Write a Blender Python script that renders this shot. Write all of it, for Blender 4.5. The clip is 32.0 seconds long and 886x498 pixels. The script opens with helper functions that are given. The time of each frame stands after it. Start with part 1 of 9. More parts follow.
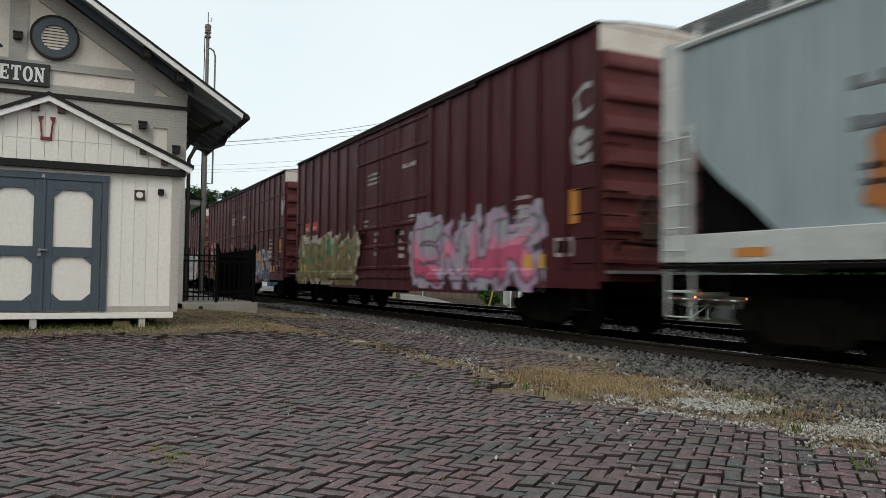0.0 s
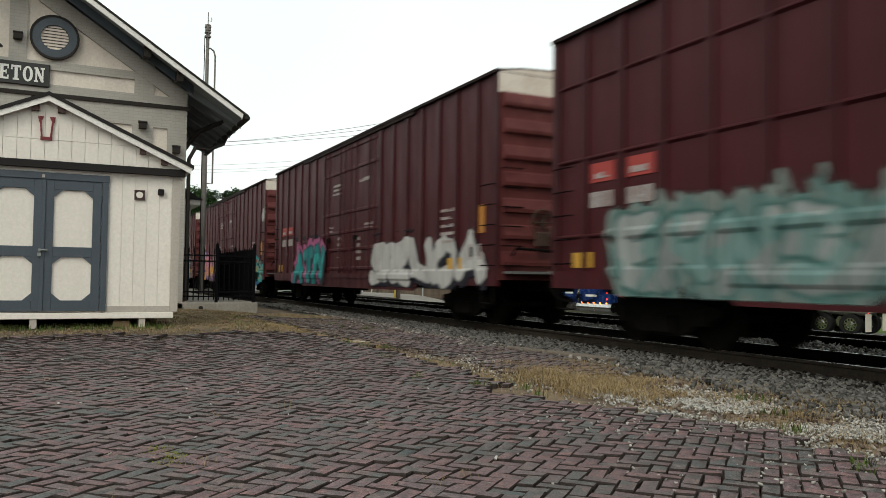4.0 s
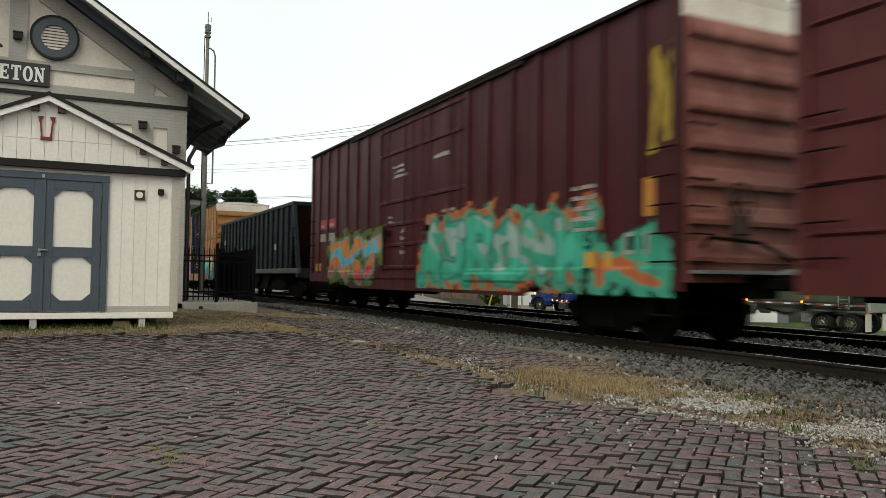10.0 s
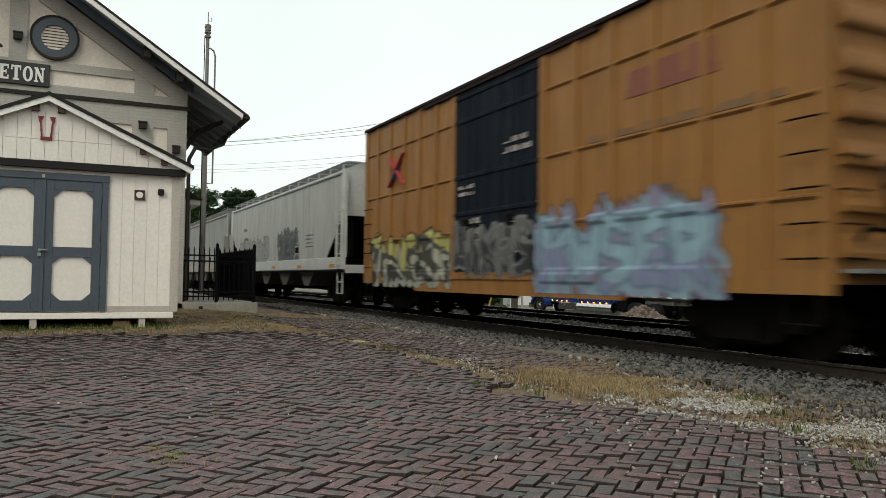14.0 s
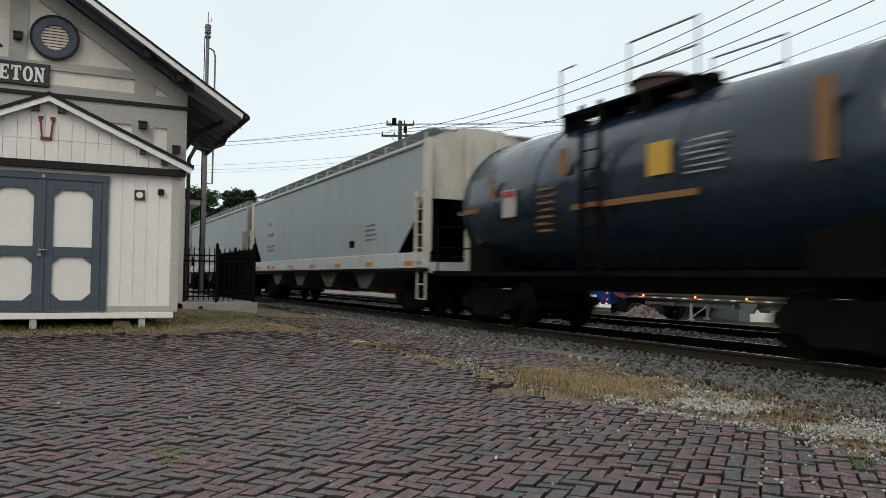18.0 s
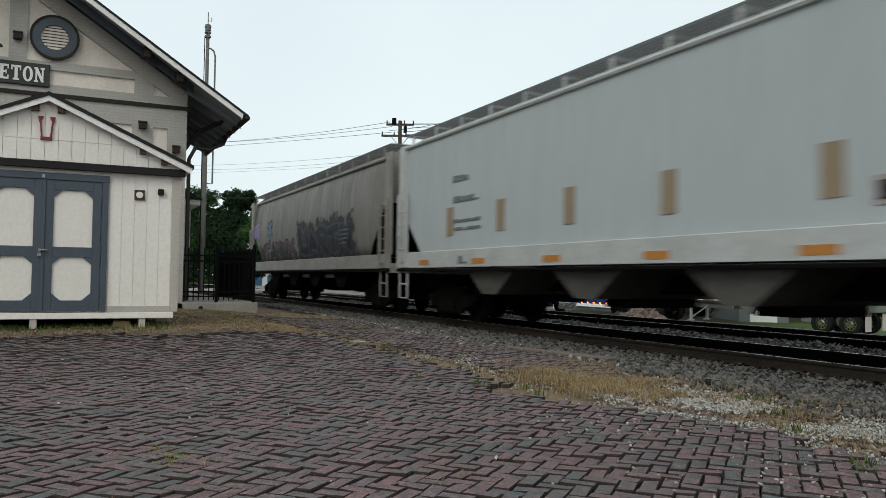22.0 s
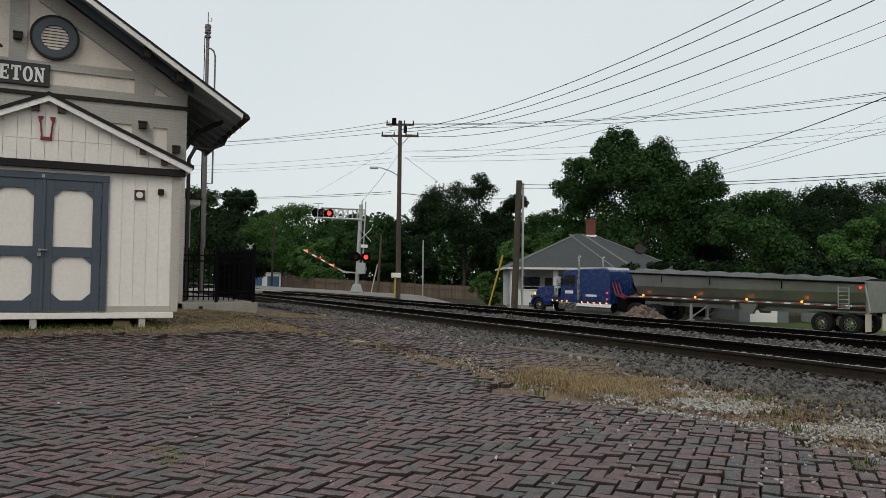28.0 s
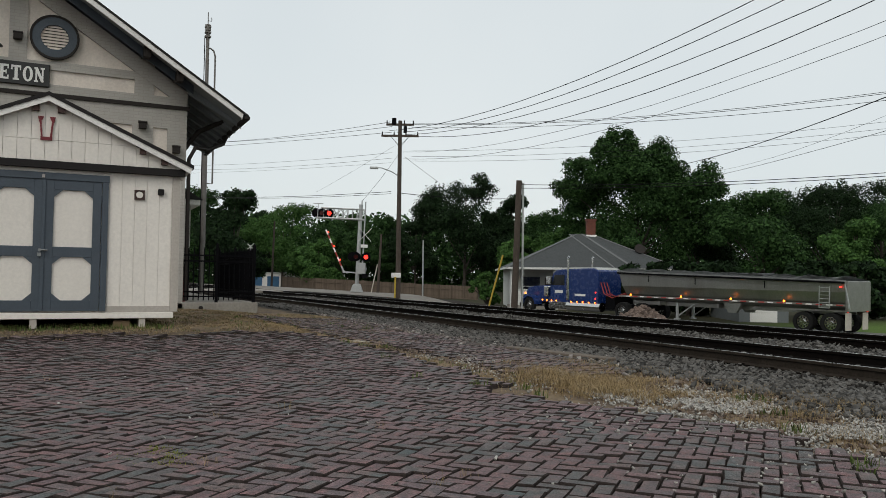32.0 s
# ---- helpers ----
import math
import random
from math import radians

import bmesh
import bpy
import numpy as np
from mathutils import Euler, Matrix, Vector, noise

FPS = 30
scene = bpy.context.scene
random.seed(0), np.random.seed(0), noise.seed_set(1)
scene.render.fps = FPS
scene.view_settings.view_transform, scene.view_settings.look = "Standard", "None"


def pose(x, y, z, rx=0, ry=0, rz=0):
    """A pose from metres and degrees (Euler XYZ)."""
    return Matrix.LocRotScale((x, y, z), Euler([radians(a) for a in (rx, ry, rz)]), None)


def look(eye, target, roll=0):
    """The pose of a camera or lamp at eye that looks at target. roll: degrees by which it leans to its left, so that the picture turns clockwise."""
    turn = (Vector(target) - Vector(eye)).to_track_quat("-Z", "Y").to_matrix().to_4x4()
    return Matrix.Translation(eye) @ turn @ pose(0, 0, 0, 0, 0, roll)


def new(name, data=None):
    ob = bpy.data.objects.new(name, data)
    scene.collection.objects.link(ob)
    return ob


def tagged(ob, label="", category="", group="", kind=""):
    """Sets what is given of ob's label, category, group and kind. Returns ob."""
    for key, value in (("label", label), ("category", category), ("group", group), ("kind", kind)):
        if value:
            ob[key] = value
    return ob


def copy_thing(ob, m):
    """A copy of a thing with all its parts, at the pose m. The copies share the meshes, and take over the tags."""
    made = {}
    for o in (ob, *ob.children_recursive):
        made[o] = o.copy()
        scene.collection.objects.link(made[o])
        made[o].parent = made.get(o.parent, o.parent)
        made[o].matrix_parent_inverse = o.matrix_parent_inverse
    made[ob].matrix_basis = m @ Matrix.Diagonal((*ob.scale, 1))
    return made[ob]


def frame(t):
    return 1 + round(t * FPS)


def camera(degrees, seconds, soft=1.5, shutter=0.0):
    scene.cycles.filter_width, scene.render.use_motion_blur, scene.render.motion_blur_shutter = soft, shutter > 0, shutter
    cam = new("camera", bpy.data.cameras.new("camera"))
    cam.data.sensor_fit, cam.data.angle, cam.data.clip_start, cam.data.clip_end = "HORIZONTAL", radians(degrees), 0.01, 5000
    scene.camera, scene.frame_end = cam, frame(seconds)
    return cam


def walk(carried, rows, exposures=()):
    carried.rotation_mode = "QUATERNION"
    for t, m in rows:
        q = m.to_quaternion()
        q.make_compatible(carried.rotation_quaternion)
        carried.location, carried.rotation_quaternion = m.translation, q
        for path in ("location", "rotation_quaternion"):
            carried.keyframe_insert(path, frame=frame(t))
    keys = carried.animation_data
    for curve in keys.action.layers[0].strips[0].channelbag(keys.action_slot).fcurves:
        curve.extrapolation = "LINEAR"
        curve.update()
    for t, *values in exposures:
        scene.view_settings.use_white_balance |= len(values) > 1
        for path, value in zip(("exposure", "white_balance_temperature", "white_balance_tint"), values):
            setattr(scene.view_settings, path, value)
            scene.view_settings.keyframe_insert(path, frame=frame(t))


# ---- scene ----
# ---------------------------------------------------------------- camera
# x runs along the track (the way the train goes), y away from the camera, z up from the rail head
cam = camera(59.4, 32.0, soft=0.85, shutter=0.45)
EYE = Vector((0.0, 0.0, 0.854))
TH, TILT = radians(25.88), radians(2.22)
AIM = EYE + Vector((-math.cos(TH) * math.cos(TILT), math.sin(TH) * math.cos(TILT), math.sin(TILT)))
SHOT = look(EYE, AIM, 0.73)
walk(cam, [(0.0, SHOT), (32.0, SHOT)],
     exposures=[(0.0, 0.28, 6500, 5), (1.0, 0.42, 6700, 7), (3.0, 0.5, 6900, 5), (6.0, 0.47, 7000, 2), (9.0, 0.46, 7000, 3), (11.0, 0.42, 6950, 3), (12.0, 0.34, 6900, 3), (14.0, 0.40, 6950, 3), (17.0, 0.22, 6600, 6), (19.0, 0.27, 6450, 5), (21.0, 0.22, 6400, 4), (23.4, 0.22, 6500, 6), (24.6, 0.06, 6550, 8), (27.5, 0.0, 6650, 8), (32.0, 0.0, 6650, 8)])

# ---------------------------------------------------------------- world and sun
world = bpy.data.worlds.new("overcast_sky")
scene.world = world
world.use_nodes = True
wn, wl = world.node_tree.nodes, world.node_tree.links
wn.clear()
w_out = wn.new("ShaderNodeOutputWorld")
w_bg = wn.new("ShaderNodeBackground")
w_sky = wn.new("ShaderNodeTexSky")
w_sky.sky_type, w_sky.sun_disc = "NISHITA", False
w_sky.sun_elevation, w_sky.sun_rotation = radians(38), radians(120)
w_sky.air_density, w_sky.dust_density = 1.0, 3.0
w_mix = wn.new("ShaderNodeMix")
w_mix.data_type = "RGBA"
w_mix.inputs["Factor"].default_value = 0.86
w_geo = wn.new("ShaderNodeTexCoord")
w_noise = wn.new("ShaderNodeTexNoise")
w_noise.inputs["Scale"].default_value = 1.6
w_noise.inputs["Detail"].default_value = 4
w_ramp = wn.new("ShaderNodeValToRGB")
w_ramp.color_ramp.elements[0].position, w_ramp.color_ramp.elements[0].color = 0.25, (6.2, 6.75, 7.1, 1)
w_ramp.color_ramp.elements[1].position, w_ramp.color_ramp.elements[1].color = 0.75, (7.3, 7.65, 7.8, 1)
wl.new(w_geo.outputs["Generated"], w_noise.inputs["Vector"])
wl.new(w_noise.outputs["Fac"], w_ramp.inputs["Fac"])
wl.new(w_sky.outputs["Color"], w_mix.inputs["A"])
wl.new(w_ramp.outputs["Color"], w_mix.inputs["B"])
wl.new(w_mix.outputs["Result"], w_bg.inputs["Color"])
w_bg.inputs["Strength"].default_value = 0.115
wl.new(w_bg.outputs["Background"], w_out.inputs["Surface"])

sun_data = bpy.data.lights.new("sun", "SUN")
sun_data.energy, sun_data.angle, sun_data.color = 0.95, radians(25), (1.0, 0.97, 0.92)
sun = new("sun", sun_data)
sun.matrix_world = look((20, -30, 45), (-10, 5, 0))


# ---------------------------------------------------------------- material tools
def nodes_of(name):
    m = bpy.data.materials.new(name)
    m.use_nodes = True
    nt = m.node_tree
    return m, nt, nt.nodes["Principled BSDF"]


def node(nt, kind, **put):
    n = nt.nodes.new(kind)
    for key, value in put.items():
        n.inputs[key].default_value = value
    return n


def ramp(nt, fac, stops, constant=False):
    n = nt.nodes.new("ShaderNodeValToRGB")
    els = n.color_ramp.elements
    while len(els) < len(stops):
        els.new(0.5)
    for e, (pos, col) in zip(els, stops):
        e.position, e.color = pos, (*col[:3], 1)
    if constant:
        n.color_ramp.interpolation = "CONSTANT"
    nt.links.new(fac, n.inputs["Fac"])
    return n.outputs["Color"]


def mixc(nt, fac, a, b, blend="MIX"):
    n = nt.nodes.new("ShaderNodeMix")
    n.data_type, n.blend_type = "RGBA", blend
    for key, v in (("Factor", fac), ("A", a), ("B", b)):
        if isinstance(v, (int, float)):
            n.inputs[key].default_value = v
        elif isinstance(v, tuple):
            n.inputs[key].default_value = (*v[:3], 1)
        else:
            nt.links.new(v, n.inputs[key])
    return n.outputs["Result"]


def mathn(nt, op, a, b=None, c=None, clamp=False):
    n = nt.nodes.new("ShaderNodeMath")
    n.operation, n.use_clamp = op, clamp
    for i, v in enumerate((a, b, c)):
        if v is None:
            continue
        if isinstance(v, (int, float)):
            n.inputs[i].default_value = v
        else:
            nt.links.new(v, n.inputs[i])
    return n.outputs[0]


def coords(nt, scale=(1, 1, 1), space="Object", loc=(0, 0, 0)):
    tc = nt.nodes.new("ShaderNodeTexCoord")
    mp = nt.nodes.new("ShaderNodeMapping")
    mp.inputs["Scale"].default_value = scale
    mp.inputs["Location"].default_value = loc
    nt.links.new(tc.outputs[space], mp.inputs["Vector"])
    return mp.outputs["Vector"]


def noise_of(nt, vec, scale, detail=4.0, rough=0.55, dist=0.0):
    n = node(nt, "ShaderNodeTexNoise", Scale=scale, Detail=detail, Roughness=rough, Distortion=dist)
    nt.links.new(vec, n.inputs["Vector"])
    return n.outputs["Fac"]


def bump(nt, bsdf, height, strength=0.3, distance=0.01):
    n = node(nt, "ShaderNodeBump", Strength=strength, Distance=distance)
    nt.links.new(height, n.inputs["Height"])
    nt.links.new(n.outputs["Normal"], bsdf.inputs["Normal"])


def plain(name, col, rough=0.6, metal=0.0, grain=0.12, scale=9.0, dirt=None, dirt_amt=0.35, vary=0.0, streak=False, rel=0.15):
    """Painted or raw surface: base colour with grain, blotches of dirt and slight relief."""
    m, nt, bs = nodes_of(name)
    v = coords(nt)
    fine = noise_of(nt, v, scale * 4, 3)
    c = ramp(nt, fine, [(0.3, tuple(x * (1 - grain) for x in col)), (0.7, tuple(min(1, x * (1 + grain)) for x in col))])
    if dirt is not None:
        vd = coords(nt, (1.0, 1.0, 0.12)) if streak else v
        big = noise_of(nt, vd, scale * 0.35, 5, 0.65)
        f = ramp(nt, big, [(0.42, (0, 0, 0)), (0.72, (dirt_amt,) * 3)])
        c = mixc(nt, f, c, dirt)
    if vary:
        oi = nt.nodes.new("ShaderNodeObjectInfo")
        f = mathn(nt, "MULTIPLY_ADD", oi.outputs["Random"], vary * 2, 1 - vary)
        hs = node(nt, "ShaderNodeHueSaturation")
        nt.links.new(c, hs.inputs["Color"])
        nt.links.new(f, hs.inputs["Value"])
        c = hs.outputs["Color"]
    nt.links.new(c, bs.inputs["Base Color"])
    r = ramp(nt, noise_of(nt, v, scale, 3), [(0.3, (max(0, rough - 0.1),) * 3), (0.7, (min(1, rough + 0.1),) * 3)])
    nt.links.new(r, bs.inputs["Roughness"])
    bs.inputs["Metallic"].default_value = metal
    if max(col) < 0.05 and rough > 0.5:
        bs.inputs["Specular IOR Level"].default_value = 0.1 if max(col) > 0.012 else 0.03
    if rel:
        bump(nt, bs, fine, rel, 0.004)
    return m


def glow(name, col, strength):
    m, nt, bs = nodes_of(name)
    bs.inputs["Base Color"].default_value = (*col, 1)
    bs.inputs["Emission Color"].default_value = (*col, 1)
    bs.inputs["Emission Strength"].default_value = strength
    return m


# ---------------------------------------------------------------- mesh tools
def box(bm, x0, x1, y0, y1, z0, z1):
    v = [bm.verts.new((x, y, z)) for z in (z0, z1) for y in (y0, y1) for x in (x0, x1)]
    for f in ((0, 2, 3, 1), (4, 5, 7, 6), (0, 1, 5, 4), (2, 6, 7, 3), (0, 4, 6, 2), (1, 3, 7, 5)):
        bm.faces.new([v[i] for i in f])
    return v


def rod(bm, a, b, r, n=8, r2=None, caps=True):
    a, b = Vector(a), Vector(b)
    r2 = r if r2 is None else r2
    d = (b - a).normalized()
    u = d.orthogonal().normalized()
    w = d.cross(u)
    lo, hi = [], []
    for i in range(n):
        q = 2 * math.pi * i / n
        e = u * math.cos(q) + w * math.sin(q)
        lo.append(bm.verts.new(a + e * r))
        hi.append(bm.verts.new(b + e * r2))
    for i in range(n):
        j = (i + 1) % n
        bm.faces.new((lo[i], lo[j], hi[j], hi[i]))
    if caps:
        bm.faces.new(lo[::-1])
        bm.faces.new(hi)


def tube(bm, pts, r, n=8):
    """One continuous pipe through the points."""
    pts = [Vector(p) for p in pts]
    u = (pts[1] - pts[0]).orthogonal().normalized()
    rings = []
    for i, p in enumerate(pts):
        d = (pts[min(i + 1, len(pts) - 1)] - pts[max(i - 1, 0)]).normalized()
        e = u - d * u.dot(d)
        u = e.normalized() if e.length > 1e-4 else d.orthogonal().normalized()
        w = d.cross(u)
        rings.append([bm.verts.new(p + (u * math.cos(2 * math.pi * k / n) + w * math.sin(2 * math.pi * k / n)) * r) for k in range(n)])
    for a, b in zip(rings[:-1], rings[1:]):
        for k in range(n):
            j = (k + 1) % n
            bm.faces.new((a[k], a[j], b[j], b[k]))
    bm.faces.new(rings[0][::-1])
    bm.faces.new(rings[-1])


def beam(bm, a, b, w, h, up=(0, 0, 1)):
    """A bar of section w across and h high between two points."""
    a, b = Vector(a), Vector(b)
    d = (b - a).normalized()
    s = d.cross(Vector(up)).normalized() * (w / 2)
    t = s.cross(d).normalized() * (h / 2)
    v = [bm.verts.new(p + i * s + j * t) for p in (a, b) for i, j in ((-1, -1), (1, -1), (1, 1), (-1, 1))]
    for f in ((0, 3, 2, 1), (4, 5, 6, 7), (0, 1, 5, 4), (1, 2, 6, 5), (2, 3, 7, 6), (3, 0, 4, 7)):
        bm.faces.new([v[i] for i in f])


def prism(bm, pts, a, b, axis="y"):
    """A flat outline pulled from a to b along an axis; the outline's pairs are the two other coordinates in order."""
    def at(p, d):
        return {"x": (d, p[0], p[1]), "y": (p[0], d, p[1]), "z": (p[0], p[1], d)}[axis]
    lo = [bm.verts.new(at(p, a)) for p in pts]
    hi = [bm.verts.new(at(p, b)) for p in pts]
    n = len(pts)
    f1, f2 = bm.faces.new(lo[::-1]), bm.faces.new(hi)
    for i in range(n):
        j = (i + 1) % n
        bm.faces.new((lo[i], lo[j], hi[j], hi[i]))
    return f1, f2


def done(bm, name, mat, smooth=False, bevel=0.0):
    if bevel:
        bmesh.ops.bevel(bm, geom=[e for e in bm.edges], offset=bevel, segments=1, affect="EDGES", clamp_overlap=True)
    bmesh.ops.recalc_face_normals(bm, faces=bm.faces)
    me = bpy.data.meshes.new(name)
    bm.to_mesh(me)
    bm.free()
    if smooth:
        me.polygons.foreach_set("use_smooth", [True] * len(me.polygons))
    if mat is not None:
        me.materials.append(mat)
    return me


def part(name, bm, mat, parent, label="", smooth=False, bevel=0.0):
    ob = new(name, done(bm, name, mat, smooth, bevel) if isinstance(bm, bmesh.types.BMesh) else bm)
    ob.parent = parent
    if label:
        tagged(ob, label)
    return ob


def thing(name, label, category, group="", m=None, kind=""):
    ob = new(name)
    ob.empty_display_size = 0.2
    if m is not None:
        ob.matrix_basis = m
    return tagged(ob, label, category, group, kind)


def solid(name, bm, mat, label="", category="", group="", kind="", m=None, smooth=False, bevel=0.0):
    ob = new(name, done(bm, name, mat, smooth, bevel))
    if m is not None:
        ob.matrix_basis = m
    return tagged(ob, label, category, group, kind)


def mesh_from(name, V, F, mat):
    me = bpy.data.meshes.new(name)
    me.vertices.add(len(V))
    me.vertices.foreach_set("co", V.astype(np.float32).ravel())
    k = F.shape[1]
    me.loops.add(F.size)
    me.loops.foreach_set("vertex_index", F.astype(np.int32).ravel())
    me.polygons.add(len(F))
    me.polygons.foreach_set("loop_start", np.arange(0, F.size, k, dtype=np.int32))
    me.polygons.foreach_set("loop_total", np.full(len(F), k, dtype=np.int32))
    me.update()
    me.validate()
    me.materials.append(mat)
    return me


def bmx():
    return bmesh.new()


def smooth01(x):
    x = min(1.0, max(0.0, x))
    return x * x * (3 - 2 * x)


# ---------------------------------------------------------------- materials
def ground_material():
    """Soil, dry grass, ballast dust and lawn on the one ground sheet, by where they lie."""
    m, nt, bs = nodes_of("ground_soil")
    v = coords(nt)
    sep = nt.nodes.new("ShaderNodeSeparateXYZ")
    nt.links.new(v, sep.inputs["Vector"])
    wob = noise_of(nt, v, 0.7, 4)
    fine = noise_of(nt, v, 22, 4, 0.7)
    mid = noise_of(nt, v, 2.5, 5, 0.65)
    soil = ramp(nt, fine, [(0.3, (0.075, 0.056, 0.044)), (0.7, (0.17, 0.128, 0.098))])
    dry = ramp(nt, fine, [(0.3, (0.12, 0.088, 0.058)), (0.7, (0.27, 0.205, 0.135))])
    near = mixc(nt, ramp(nt, mid, [(0.4, (0, 0, 0)), (0.6, (1, 1, 1))]), soil, dry)
    stone = ramp(nt, fine, [(0.3, (0.014, 0.012, 0.011)), (0.7, (0.06, 0.053, 0.047))])
    lawn = ramp(nt, fine, [(0.3, (0.050, 0.090, 0.018)), (0.7, (0.105, 0.160, 0.040))])
    scrub = ramp(nt, fine, [(0.3, (0.022, 0.022, 0.013)), (0.7, (0.060, 0.058, 0.035))])
    lawn = mixc(nt, ramp(nt, mathn(nt, "MULTIPLY_ADD", mathn(nt, "MULTIPLY_ADD", wob, 2.0, sep.outputs["X"]), 1 / 40, 1.0), [(6.0 / 40, (0, 0, 0)), (12.0 / 40, (1, 1, 1))]), scrub, lawn)
    y = mathn(nt, "ADD", sep.outputs["Y"], mathn(nt, "MULTIPLY_ADD", wob, 1.2, -0.6))
    f1 = ramp(nt, mathn(nt, "MULTIPLY_ADD", y, 1 / 40, 0.0), [(5.3 / 40, (0, 0, 0)), (5.8 / 40, (1, 1, 1))])
    f2 = ramp(nt, mathn(nt, "MULTIPLY_ADD", y, 1 / 40, 0.0), [(16.0 / 40, (0, 0, 0)), (17.0 / 40, (1, 1, 1))])
    # damp dark dirt lies under the paving
    under = mathn(nt, "MULTIPLY", ramp(nt, mathn(nt, "MULTIPLY_ADD", y, 1 / 40, 0.5), [((2.6 + 20) / 40, (1, 1, 1)), ((3.4 + 20) / 40, (0, 0, 0))]), ramp(nt, mathn(nt, "MULTIPLY_ADD", mathn(nt, "MULTIPLY_ADD", wob, 2.0, sep.outputs["X"]), 1 / 40, 0.5), [((20 - 12.0) / 40, (0, 0, 0)), ((20 - 9.0) / 40, (1, 1, 1))]))
    near = mixc(nt, under, near, ramp(nt, fine, [(0.3, (0.012, 0.010, 0.008)), (0.7, (0.04, 0.033, 0.024))]))
    side = mathn(nt, "MAXIMUM", ramp(nt, mathn(nt, "MULTIPLY_ADD", sep.outputs["X"], 1 / 80, 1.0), [(46 / 80, (0, 0, 0)), (49 / 80, (1, 1, 1))]), ramp(nt, mathn(nt, "MULTIPLY_ADD", y, 1 / 80, 0.0), [(25 / 80, (0, 0, 0)), (28 / 80, (1, 1, 1))]))
    c = mixc(nt, mathn(nt, "MULTIPLY", f2, side), mixc(nt, f1, near, stone), lawn)
    nt.links.new(c, bs.inputs["Base Color"])
    bs.inputs["Roughness"].default_value = 0.95
    bs.inputs["Specular IOR Level"].default_value = 0.08
    bump(nt, bs, fine, 0.6, 0.02)
    return m


def island_stone(name, dark, light, rough=0.9, vivid=None):
    """Loose pieces in one mesh: each takes its own shade."""
    m, nt, bs = nodes_of(name)
    geo = nt.nodes.new("ShaderNodeNewGeometry")
    stops = [(0.0, dark), (0.75, light)] if vivid is None else [(0.0, dark), (0.6, light), (0.8, light), (0.95, vivid)]
    c = ramp(nt, geo.outputs["Random Per Island"], stops)
    v = coords(nt)
    fine = noise_of(nt, v, 60, 3)
    c = mixc(nt, 0.55, c, ramp(nt, fine, [(0.3, (0.3, 0.3, 0.3)), (0.7, (1, 1, 1))]), "MULTIPLY")
    nt.links.new(c, bs.inputs["Base Color"])
    bs.inputs["Roughness"].default_value = rough
    bs.inputs["Specular IOR Level"].default_value = 0.15
    bump(nt, bs, fine, 0.4, 0.004)
    return m


def paver_material(name, random_from):
    """Worn clay brick: maroon, brown and blue-green bricks in drifts, pitted faces and dust."""
    m, nt, bs = nodes_of(name)
    if random_from == "island":
        r = nt.nodes.new("ShaderNodeNewGeometry").outputs["Random Per Island"]
    else:
        r = nt.nodes.new("ShaderNodeObjectInfo").outputs["Random"]
    at = nt.nodes.new("ShaderNodeNewGeometry").outputs["Position"]
    fine = noise_of(nt, at, 95, 5, 0.8)
    mid = noise_of(nt, at, 21, 4, 0.65)
    big = noise_of(nt, at, 0.8, 4)
    drift = noise_of(nt, at, 2.3, 3)
    pick = mathn(nt, "ADD", mathn(nt, "MULTIPLY", r, 0.62), mathn(nt, "MULTIPLY_ADD", drift, 1.5, -0.56), clamp=True)
    c = ramp(nt, pick, [(0.0, (0.100, 0.057, 0.060)), (0.2, (0.082, 0.058, 0.063)), (0.38, (0.106, 0.062, 0.063)), (0.5, (0.070, 0.057, 0.062)),
                        (0.62, (0.088, 0.064, 0.062)), (0.74, (0.050, 0.057, 0.058)), (0.86, (0.072, 0.060, 0.060)), (1.0, (0.038, 0.052, 0.054))])
    c = mixc(nt, 0.9, c, ramp(nt, fine, [(0.36, (0.36, 0.36, 0.36)), (0.64, (2.05, 2.0, 1.95))]), "MULTIPLY")
    c = mixc(nt, 0.8, c, ramp(nt, mid, [(0.36, (0.60, 0.60, 0.60)), (0.64, (2.0, 1.98, 1.98))]), "MULTIPLY")
    c = mixc(nt, ramp(nt, big, [(0.42, (0, 0, 0)), (0.7, (0.35, 0.35, 0.35))]), c, (0.078, 0.062, 0.060))
    nt.links.new(c, bs.inputs["Base Color"])
    rr = ramp(nt, mid, [(0.35, (0.55, 0.55, 0.55)), (0.65, (0.85, 0.85, 0.85))])
    nt.links.new(rr, bs.inputs["Roughness"])
    bs.inputs["Specular IOR Level"].default_value = 0.4
    bump(nt, bs, mathn(nt, "ADD", fine, mid), 0.7, 0.007)
    return m


